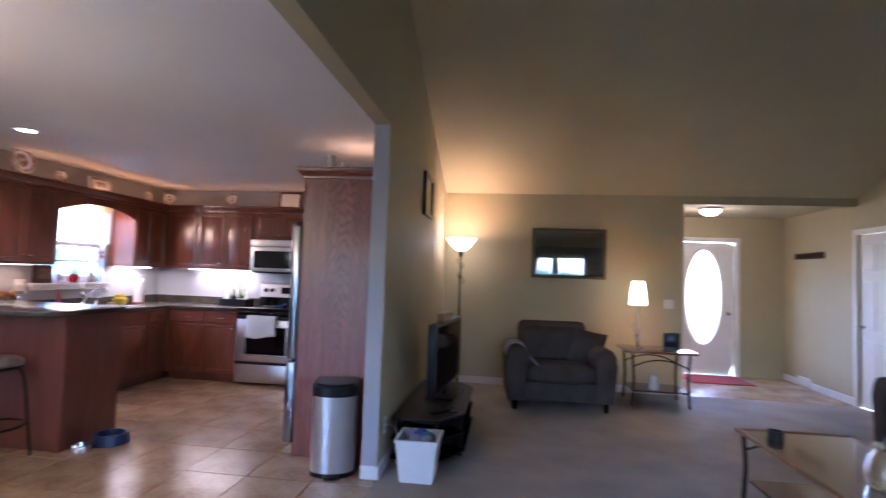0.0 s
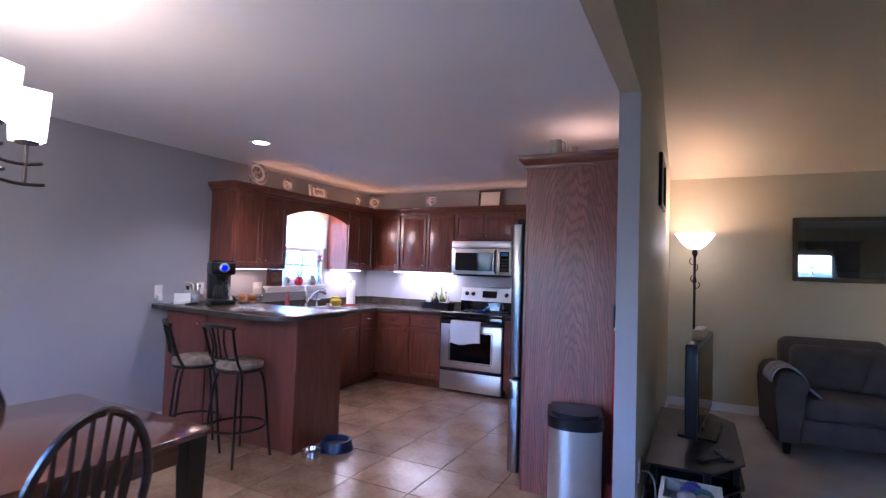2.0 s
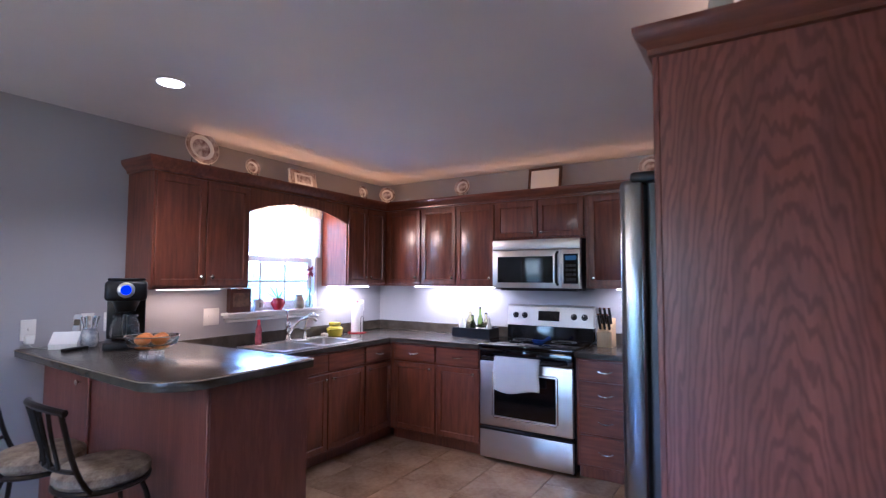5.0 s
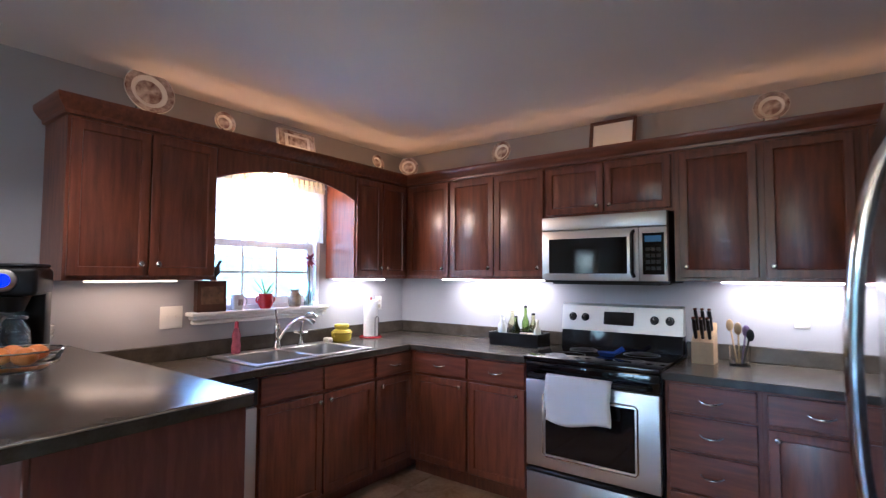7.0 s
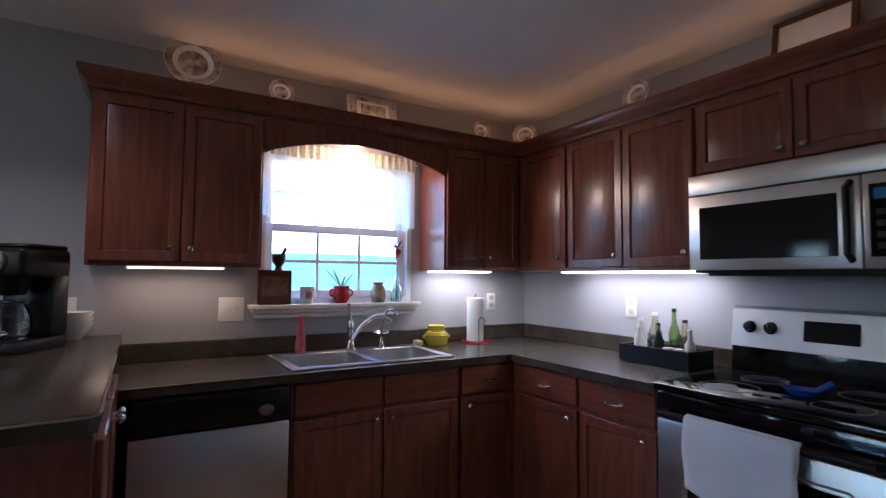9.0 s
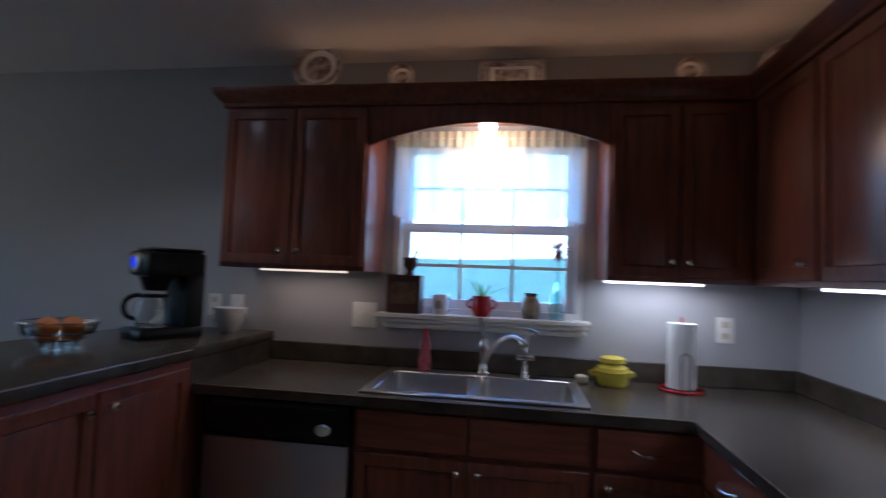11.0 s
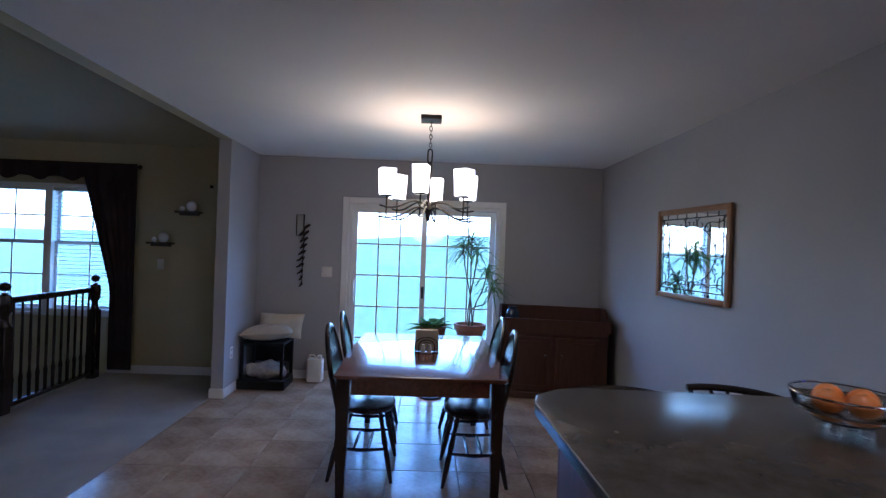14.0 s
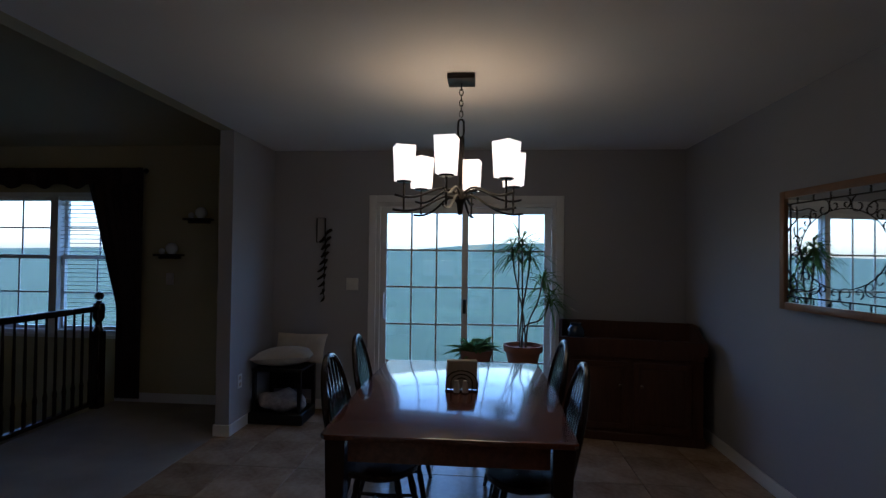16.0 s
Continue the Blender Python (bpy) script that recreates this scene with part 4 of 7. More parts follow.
for i in range(4):
    for j in range(3):
        part("key", bx(0.640 + j * 0.029, 0.662 + j * 0.029, -0.4036, -0.4022, 0.075 + i * 0.036, 0.095 + i * 0.036), KEYPAD, cp)
part("underside", bx(0.05, 0.70, -0.34, -0.06, -0.012, 0.0), BLACK, mw)

fr = thing("refrigerator", pose(3.80, -1.70, 0, 0, 0, -90), "tall stainless refrigerator in a wood surround", "refrigerator")
part("body", bx(0.01, 0.90, -0.645, -0.02, 0.03, 1.745, 0.006), surface("dark_grey_side", (0.06, 0.062, 0.068), 0.35, bump=0.05), fr, "dark grey cabinet")
DK = surface("fridge_steel", (0.30, 0.31, 0.33), 0.25, 1.0, vary=0.05, scale=3, fine=80, bump=0, stretch=(1, 1, 6))
for x0, x1, h in ((0.012, 0.452, 0.42), (0.458, 0.898, 0.49)):
    d = part("door", bx(x0, x1, -0.735, -0.65, 0.70, 1.76, 0.022, 3), DK, fr, "stainless upper door")
    part("handle", rod(bent((h, -0.735, 0.80), (h, -0.825, 0.90), (h, -0.825, 1.52), (h, -0.735, 1.64), 14), 0.014, 10), CHROME, d, "bowed chrome handle")
d = part("freezer_drawer", bx(0.012, 0.898, -0.735, -0.65, 0.06, 0.69, 0.022, 3), DK, fr, "stainless freezer drawer")
part("handle", rod(bent((0.12, -0.735, 0.60), (0.2, -0.815, 0.60), (0.7, -0.815, 0.60), (0.79, -0.735, 0.60), 14), 0.014, 10), CHROME, d)
for x in (0.06, 0.85):
    part("hinge_cover", bx(x - 0.05, x + 0.05, -0.70, -0.54, 1.746, 1.782, 0.012, 2), BLACK, fr)

# tall pantry panel beside the refrigerator, with its crown
pt = thing("refrigerator_surround", pose(0, 0, 0), "tall red oak end panel and top cabinet round the refrigerator", "cabinet")
part("end_panel", bx(3.205, 3.806, -2.678, -2.618, 0, 2.12, 0.002), OAK_PANEL, pt, "red oak end panel with cathedral grain")
part("corner_stile", bx(3.188, 3.206, -2.680, -2.616, 0, 2.12, 0.003), OAK_PANEL, pt)
part("top_cabinet", bx(3.26, 3.806, -2.617, -1.692, 1.80, 2.12, 0.002), CHERRY, pt)
for a, b in ((-2.60, -2.16), (-2.14, -1.71)):
    part("door", bx(3.242, 3.26, a, b, 1.82, 2.10, 0.004), CHERRY, pt)
part("far_panel", bx(3.205, 3.806, -1.69, -1.672, 0, 2.12, 0.002), OAK_PANEL, pt)
part("crown", crown_run(bmesh.new(), [(3.806, -2.680), (3.19, -2.680), (3.19, -1.672)][::-1]), CHERRY_X, pt, "cherry crown moulding")
part("top", bx(3.20, 3.806, -2.672, -1.677, 2.1215, 2.135), CHERRY, pt)

# ---- lights that can be seen ----
dl = thing("downlight", pose(0.91, -2.855, H), "lit recessed ceiling downlight with a white trim", "light")
part("trim_ring", turned([(0.062, -0.004), (0.085, -0.004), (0.09, 0.0), (0.062, 0.0), (0.062, -0.004)], 32), TRIM, dl)
part("lens", turned([(0, -0.0015), (0.062, -0.0015), (0.062, -0.0035), (0, -0.003)], 32), DIFF_ON, dl, "lit lens")

# chandelier
ch = thing("chandelier", pose(1.94, -5.26, H), "dark bronze six-arm chandelier with lit square glass shades", "chandelier")
part("canopy", bx(-0.075, 0.075, -0.075, 0.075, -0.032, 0, 0.006, 2), IRON, ch)
for k in range(6):
    bm = bmesh.new()
    zc = -0.055 - 0.03 * k
    c, s = (1, 0) if k % 2 else (0, 1)
    tube(bm, [(0.010 * math.cos(a) * c, 0.010 * math.cos(a) * s, zc + 0.019 * math.sin(a)) for a in [2 * math.pi * i / 12 for i in range(12)]], 0.0028, 6, True)
    part("chain_link", bm, IRON, ch)
bm = bmesh.new()
tube(bm, [(0.016 * math.cos(a), 0, -0.285 + (0.05 if math.sin(a) > 0 else -0.05) * abs(math.sin(a)) ** 0.4) for a in [2 * math.pi * i / 20 for i in range(20)]], 0.006, 8, True)
part("loop", bm, IRON, ch)
part("stem", turned([(0, -0.335), (0.020, -0.335), (0.020, -0.44), (0.012, -0.45), (0.012, -0.62), (0.03, -0.64), (0.034, -0.68), (0.02, -0.70), (0.012, -0.76), (0, -0.765)], 14), IRON, ch)
for k in range(6):
    a = math.radians(20 + 60 * k)
    e = Vector((math.cos(a), math.sin(a), 0))
    R = 0.315
    bm = bmesh.new()
    P1 = bent(e * 0.025 + Vector((0, 0, -0.645)), e * 0.14 + Vector((0, 0, -0.56)), e * 0.20 + Vector((0, 0, -0.72)), e * (R + 0.05) + Vector((0, 0, -0.665)), 12)
    P2 = bent(e * 0.025 + Vector((0, 0, -0.675)), e * 0.14 + Vector((0, 0, -0.62)), e * 0.16 + Vector((0, 0, -0.78)), e * (R + 0.06) + Vector((0, 0, -0.745)), 12)
    tube(bm, P1, 0.0065, 6)
    tube(bm, P2, 0.0065, 6)
    tube(bm, [e * R + Vector((0, 0, -0.75)), e * R + Vector((0, 0, -0.585))], 0.006, 6)
    arm = part("arm", bm, IRON, ch)
    part("cup", turned([(0, -0.60), (0.035, -0.60), (0.04, -0.592), (0.012, -0.585), (0, -0.585)], 12, e * R), IRON, arm)
    bm = bmesh.new()
    s0, s1 = 0.045, 0.053
    q = Matrix.Rotation(a, 3, "Z")
    lo, hi = -0.590, -0.405
    ring_o = [[bm.verts.new(q @ Vector((u * w, v * w, 0)) + e * R + Vector((0, 0, z))) for u, v in ((1, 1), (-1, 1), (-1, -1), (1, -1))] for w, z in ((s0, lo), (s1, hi), (s1 - 0.005, hi), (s0 - 0.005, lo + 0.006))]
    for A, B in zip(ring_o, ring_o[1:]):
        for i in range(4):
            bm.faces.new((A[i], A[(i + 1) % 4], B[(i + 1) % 4], B[i]))
    bm.faces.new(ring_o[0][::-1])
    bm.faces.new(ring_o[-1])
    part("shade", bm, SHADE_ON, arm, "lit square opal glass shade")

# ---- dining furniture ----
tb = thing("dining_table", pose(1.942, -5.16, 0), "dark walnut dining table with tapered legs", "table")
TW, TL = 0.502, 0.724
out = [(-TW + 0.02, -TL), (TW - 0.02, -TL), (TW, -TL + 0.02), (TW + 0.012, 0), (TW, TL - 0.02), (TW - 0.02, TL), (-TW + 0.02, TL), (-TW, TL - 0.02), (-TW - 0.012, 0), (-TW, -TL + 0.02)]
bm = pushed(out, "z", 0.722, 0.746)
bmesh.ops.bevel(bm, geom=[e for e in bm.edges if abs(e.verts[0].co.z - e.verts[1].co.z) < 1e-6], offset=0.007, segments=2, affect="EDGES", profile=0.5)
part("tabletop", bm, TABLEWOOD, tb, "glossy walnut top")
for x0, x1, y0, y1 in ((-0.40, 0.40, -0.679, -0.659), (-0.40, 0.40, 0.659, 0.679), (-0.455, -0.435, -0.6, 0.6), (0.435, 0.455, -0.6, 0.6)):
    part("apron", bx(x0, x1, y0, y1, 0.625, 0.722, 0.002), TABLEWOOD, tb)
for sx in (-1, 1):
    for sy in (-1, 1):
        bm = bmesh.new()
        rr = []
        for w, z in ((0.022, 0.0), (0.032, 0.35), (0.038, 0.60), (0.040, 0.722)):
            rr.append([bm.verts.new((sx * 0.445 + u * w, sy * 0.664 + v * w, z)) for u, v in ((1, 1), (-1, 1), (-1, -1), (1, -1))])
        for A, B in zip(rr, rr[1:]):
            for i in range(4):
                bm.faces.new((A[i], A[(i + 1) % 4], B[(i + 1) % 4], B[i]))
        bm.faces.new(rr[0][::-1])
        bm.faces.new(rr[-1])
        part("leg", bm, DARKWOOD, tb)


def windsor(m, label):
    c = thing("dining_chair", m, label, "chair", "chairs round the dining table")
    # front faces -y, the back stands at +y
    out = [(0.21 * math.cos(a) * (1.0 if math.sin(a) < 0 else 0.94), 0.20 * math.sin(a)) for a in [2 * math.pi * k / 28 for k in range(28)]]
    out = [(x * (1 + 0.10 * max(0, -y / 0.2)), y) for x, y in out]
    bm = pushed(out, "z", 0.425, 0.458)
    bmesh.ops.bevel(bm, geom=[e for e in bm.edges if abs(e.verts[0].co.z - e.verts[1].co.z) < 1e-6], offset=0.012, segments=3, affect="EDGES", profile=0.6)
    part("seat", bm, DARKWOOD, c, "saddle seat")
    for sx in (-1, 1):
        for sy in (-1, 1):
            p0, p1 = Vector((sx * 0.13, sy * 0.11, 0.43)), Vector((sx * 0.205, sy * 0.20, 0))
            pts = [p0.lerp(p1, t) for t in (0, 0.12, 0.2, 0.45, 0.52, 0.6, 0.85, 1.0)]
            part("leg", rod(pts, [0.013, 0.017, 0.014, 0.020, 0.014, 0.019, 0.015, 0.011], 10), DARKWOOD, c)
        part("stretcher", rod([(sx * 0.172, -0.155, 0.20), (sx * 0.172, 0, 0.19), (sx * 0.172, 0.155, 0.20)], [0.008, 0.013, 0.008], 8), DARKWOOD, c)
    for y in (-0.045, 0.045):
        part("stretcher", rod([(-0.172, y, 0.192), (0, y, 0.192), (0.172, y, 0.192)], [0.008, 0.013, 0.008], 8), DARKWOOD, c)
    lean = 0.20
    def hoop(a):
        x, z = -0.205 * math.cos(a), 0.46 + 0.49 * math.sin(a) ** 0.75 if math.sin(a) > 0 else 0.46
        return Vector((x * (0.80 + 0.20 * min(1, (z - 0.46) / 0.25)), 0.16 + (z - 0.46) * lean, z))
    part("hoop", rod([hoop(math.pi * k / 24) for k in range(25)], 0.0155, 8), DARKWOOD, c, "bent hoop back")
    for k in range(6):
        x = -0.115 + 0.046 * k
        top = 0.46 + 0.49 * (max(0.0, 1 - (x * 1.08 / 0.205) ** 2) ** 0.5) ** 0.75
        zs = [0.455 + (top - 0.455) * t for t in (0, 0.25, 0.5, 0.62, 0.72, 1.0)]
        bm = bmesh.new()
        rr = []
        for z, w in zip(zs, (0.006, 0.009, 0.015, 0.015, 0.007, 0.005)):
            xx = x * (0.9 + 0.18 * (z - 0.455) / 0.5)
            y = 0.16 + (z - 0.46) * lean
            rr.append([bm.verts.new((xx + u * w, y + v * 0.005, z)) for u, v in ((1, 1), (-1, 1), (-1, -1), (1, -1))])
        for A, B in zip(rr, rr[1:]):
            for i in range(4):
                bm.faces.new((A[i], A[(i + 1) % 4], B[(i + 1) % 4], B[i]))
        bm.faces.new(rr[0][::-1])
        bm.faces.new(rr[-1])
        part("spindle", bm, DARKWOOD, c)
    return c


chair = windsor(pose(2.31, -4.95, 0, 0, 0, -90), "near-black hoop-back dining chair with arrow spindles")
copy_thing(chair, pose(2.33, -5.58, 0, 0, 0, -88))
copy_thing(chair, pose(1.59, -4.90, 0, 0, 0, 90))
copy_thing(chair, pose(1.58, -5.52, 0, 0, 0, 92))

# napkin holder
nk = thing("napkin_holder", pose(1.915, -5.12, 0.746), "wire napkin holder full of cream napkins", "holder")
part("napkin", bx(-0.085, 0.075, -0.075, -0.035, 0.008, 0.155, 0.004), CREAM, nk, "stack of cream napkins", pose(0, 0, 0, 0, 0, 6))
bm = bmesh.new()
for k in (0, 1, 2):
    r = 0.03 + 0.025 * k
    tube(bm, [(-r, 0.0, 0.0)] + [(-r * math.cos(a), 0.0, 0.05 + r * 0.75 * math.sin(a)) for a in [math.pi * i / 12 for i in range(13)]] + [(r, 0.0, 0.0)], 0.0035, 6)
tube(bm, [(-0.085, 0, 0.004), (0.085, 0, 0.004), (0.085, -0.09, 0.004), (-0.085, -0.09, 0.004)], 0.004, 6, True)
tube(bm, [(-0.085, -0.09, 0.004), (-0.085, -0.09, 0.10), (0.085, -0.09, 0.10), (0.085, -0.09, 0.004)], 0.0035, 6)
part("wire_frame", bm, IRON, nk)
for x in (-0.02, 0.025):
    part("shaker", turned([(0, 0.006), (0.017, 0.006), (0.015, 0.045), (0.011, 0.055), (0.012, 0.065), (0, 0.07)], 12, (x, 0.028, 0)), WHITE, nk)

# hutch across the corner
ht = thing("dry_sink_cabinet", pose(0.60, -6.83, 0, 0, 0, 171), "dark pine dry sink cabinet set across the corner", "cabinet")
part("body", bx(-0.53, 0.53, -0.24, 0.22, 0.06, 0.74, 0.004), PINE, ht)
part("plinth", bx(-0.54, 0.54, -0.25, 0.23, 0.0, 0.07, 0.006), PINE, ht)
for x0, x1 in ((-0.555, -0.53), (0.53, 0.555)):
    part("side_gallery", pushed([(-0.26, 0.70), (0.23, 0.70), (0.23, 0.90), (0.05, 0.90), (-0.10, 0.83), (-0.26, 0.81)], "x", x0, x1), PINE, ht)
part("back_gallery", bx(-0.53, 0.53, 0.205, 0.23, 0.74, 0.90, 0.004), PINE, ht)
part("front_lip", bx(-0.53, 0.53, -0.262, -0.24, 0.66, 0.81, 0.004), PINE, ht)
part("well", bx(-0.52, 0.52, -0.23, 0.20, 0.741, 0.752), PINE, ht)
for x0, x1, kx in ((-0.44, -0.02, -0.05), (0.02, 0.44, 0.05)):
    front("door", ht, x0, x1, 0.10, 0.63, -0.24, PINE, (kx * 1.6, 0.45))
BLUE = surface("dark_blue_glaze", (0.03, 0.05, 0.09), 0.2, bump=0)
part_ = thing("blue_jar", pose(1.02, -6.84, 0.752), "round dark blue glazed jar on the pine cabinet", "jar")
part("body", turned([(0, 0), (0.05, 0), (0.075, 0.05), (0.07, 0.10), (0.045, 0.13), (0.05, 0.15), (0.04, 0.15), (0, 0.14)], 20), BLUE, part_)

# dracaena in a terracotta pot
def leafy(bm, base, tip, w, droop, n=7, up=Vector((0, 0, 1))):
    d = tip - base
    side = d.cross(up)
    side = side.normalized() if side.length > 1e-5 else Vector((1, 0, 0))
    prev = None
    for k in range(n + 1):
        t = k / n
        p = base + d * t - Vector((0, 0, droop * t * t))
        ww = w * math.sin(math.pi * (0.12 + 0.86 * t)) if k < n else 0.0008
        a, b, c = bm.verts.new(p - side * ww), bm.verts.new(p + Vector((0, 0, -ww * 0.35))), bm.verts.new(p + side * ww)
        if prev:
            bm.faces.new((prev[0], prev[1], b, a))
            bm.faces.new((prev[1], prev[2], c, b))
        prev = (a, b, c)


def pot(parent, r, h, material=None):
    part("pot", turned([(0, 0), (r * 0.72, 0), (r * 0.92, h * 0.74), (r * 1.04, h * 0.76), (r * 1.06, h), (r * 0.94, h), (r * 0.90, h * 0.88), (0, h * 0.87)], 28), material or TERRA, parent, "terracotta pot")
    part("soil", turned([(0, h * 0.885), (r * 0.86, h * 0.88), (0, h * 0.905)], 20), surface("potting_soil", (0.02, 0.014, 0.01), 0.95, fine=90, bump=0.8), parent)


dc = thing("dracaena", pose(1.46, -6.87, 0), "tall dracaena with bare canes in a terracotta pot", "plant")
part("stand", turned([(0, 0), (0.15, 0), (0.15, 0.02), (0.12, 0.03), (0.12, 0.47), (0.15, 0.48), (0.15, 0.50), (0, 0.50)], 24), PINE, dc, "dark round stand")
g = part("pot", turned([(0, 0.50), (0.115, 0.50), (0.148, 0.64), (0.166, 0.645), (0.170, 0.70), (0.150, 0.70), (0.144, 0.665), (0, 0.66)], 28), TERRA, dc, "terracotta pot")
rng = random.Random(4)
for k, (dx, dy, hz) in enumerate(((-0.05, 0.02, 1.50), (0.02, 0.06, 1.60), (-0.16, 0.03, 1.28), (0.10, 0.0, 1.52), (-0.22, 0.05, 1.12))):
    p0 = Vector((0.03 * math.cos(k * 1.3), 0.03 * math.sin(k * 1.3), 0.665))
    p3 = Vector((dx, dy, hz))
    part("cane", rod(bent(p0, p0 + Vector((0, 0, 0.4)), p3 - Vector((dx * 0.3, 0, 0.4)), p3, 10), 0.007, 6), CANE, dc)
    bm = bmesh.new()
    for i in range(46):
        a, el = rng.uniform(0, 2 * math.pi), rng.uniform(-0.3, 1.2)
        ln = rng.uniform(0.18, 0.33)
        base = p3 + Vector((0, 0, rng.uniform(-0.10, 0.02)))
        tip = base + Vector((math.cos(a) * math.cos(el), math.sin(a) * math.cos(el) * 0.7, math.sin(el))) * ln
        leafy(bm, base, tip, 0.008, rng.uniform(0.09, 0.22), 6)
    part("leaf_crown", bm, LEAF, dc, "crown of narrow drooping leaves")
hp = thing("potted_plant", pose(1.86, -6.60, 0), "bushy houseplant in a dark pot on a stand", "plant")
part("stand", turned([(0, 0), (0.12, 0), (0.12, 0.02), (0.03, 0.04), (0.03, 0.52), (0.12, 0.54), (0.12, 0.56), (0, 0.56)], 20), IRON, hp, "dark pedestal")
part("pot", turned([(0, 0.56), (0.10, 0.56), (0.135, 0.68), (0.145, 0.70), (0.128, 0.70), (0.12, 0.685), (0, 0.68)], 24), TERRA, hp)
bm = bmesh.new()
for i in range(90):
    a, el = rng.uniform(0, 2 * math.pi), rng.uniform(0.3, 1.4)
    ln = rng.uniform(0.14, 0.30)
    base = Vector((rng.uniform(-0.04, 0.04), rng.uniform(-0.04, 0.04), 0.685))
    leafy(bm, base, base + Vector((math.cos(a) * math.cos(el), math.sin(a) * math.cos(el), math.sin(el) * 0.85)) * ln, rng.uniform(0.018, 0.034), rng.uniform(0.06, 0.16), 6)
part("foliage", bm, LEAF, hp, "dark green drooping leaves")

# mirror with scrollwork
mr = thing("wall_mirror", pose(0.045, -5.125, 1.507, 0, 0, 95.5), "oak-framed mirror with dark wire scrollwork", "mirror")
bm = bmesh.new()
fw, fh, ft = 0.42, 0.335, 0.042
box(bm, -fw, -fw + ft, -0.026, -0.001, -fh, fh, 0.006, 2)
box(bm, fw - ft, fw, -0.026, -0.001, -fh, fh, 0.006, 2)
box(bm, -fw + ft, fw - ft, -0.026, -0.001, -fh, -fh + ft, 0.006, 2)
box(bm, -fw + ft, fw - ft, -0.026, -0.001, fh - ft, fh, 0.006, 2)
part("frame", bm, OAK, mr, "honey oak frame")
part("glass", bx(-fw + ft, fw - ft, -0.012, -0.003, -fh + ft, fh - ft), MIRROR, mr, "mirror glass")
bm = bmesh.new()
ow, oh = 0.27, 0.20
for k in range(26):
    a = 2 * math.pi * k / 26
    cx, cz = ow * math.cos(a) * 1.12, oh * math.sin(a) * 1.12
    r = 0.030 + 0.012 * (k % 3)
    s = 1 if k % 2 else -1
    tube(bm, [(cx + r * (1 - t / 14) * math.cos(a + s * t * 0.55), -0.014, max(-0.28, min(0.28, cz + r * (1 - t / 14) * math.sin(a + s * t * 0.55)))) for t in range(13)], 0.0021, 5)
tube(bm, [(ow * math.cos(2 * math.pi * k / 40), -0.014, oh * math.sin(2 * math.pi * k / 40)) for k in range(40)], 0.002, 5, True)
for sx in (-1, 1):
    for sz in (-1, 1):
        tube(bm, bent((sx * 0.37, -0.014, sz * 0.27), (sx * 0.30, -0.014, sz * 0.16), (sx * 0.24, -0.014, sz * 0.26), (sx * 0.16, -0.014, sz * 0.20)), 0.0028, 5)
        tube(bm, bent((sx * 0.37, -0.014, sz * 0.10), (sx * 0.33, -0.014, sz * 0.18), (sx * 0.28, -0.014, sz * 0.12), (sx * 0.30, -0.014, sz * 0.24)), 0.0028, 5)
part("scrollwork", bm, IRON, mr, "dark wire scrollwork")
part("caming", bx(-0.37, 0.37, -0.016, -0.0135, 0.255, 0.262), IRON, mr)
part("caming", bx(-0.37, 0.37, -0.016, -0.0135, -0.262, -0.255), IRON, mr)
for x in (-0.345, 0.345):
    part("caming", bx(x - 0.003, x + 0.003, -0.016, -0.0135, -0.255, 0.255), IRON, mr)
for k in range(6):
    x = -0.29 + 0.116 * k
    for z0, z1 in ((0.262, 0.292), (-0.292, -0.262)):
        part("caming", bx(x - 0.0015, x + 0.0015, -0.016, -0.0135, z0, z1), IRON, mr)

# wall sculpture, switch, pet things by the south wall
ws = thing("wall_sculpture", pose(3.33, YS, 1.47, 0, 0, 180), "dark metal wall sculpture with a hanging figure shape", "ornament")
bm = bmesh.new()
tube(bm, [(-0.05, -0.02, 0.33), (-0.05, -0.02, 0.10), (0.03, -0.02, 0.10), (0.03, -0.02, 0.33)], 0.006, 6, True)
part("frame", bm, IRON, ws)
bm = bmesh.new()
for k in range(9):
    z = 0.22 - 0.07 * k
    tube(bm, bent((0.10 - 0.01 * k, -0.025, z), (0.02, -0.05, z - 0.03), (0.06, -0.03, z - 0.08), (-0.02 + 0.02 * math.sin(k), -0.025, z - 0.12)), [0.012 - 0.0006 * k + 0.004 * math.sin(i) for i in range(11)], 6)
part("branches", bm, IRON, ws)


def plate(m, w=0.072, h=0.115, toggles=1, label="white wall switch plate", cat="switch"):
    s = thing("switch_plate" if cat == "switch" else "outlet", m, label, cat)
    part("cover", bx(-w / 2, w / 2, -0.007, -0.0005, -h / 2, h / 2, 0.003, 2), PLATE_W, s)
    for k in range(toggles):
        x = (k - (toggles - 1) / 2) * 0.046
        if cat == "switch":
            part("toggle", bx(x - 0.005, x + 0.005, -0.017, -0.007, -0.004, 0.013, 0.002), PLATE_W, s)
        else:
            for z in (-0.026, 0.026):
                part("socket", bx(x - 0.016, x + 0.016, -0.009, -0.007, z - 0.014, z + 0.014, 0.003), CREAM, s)
    return s


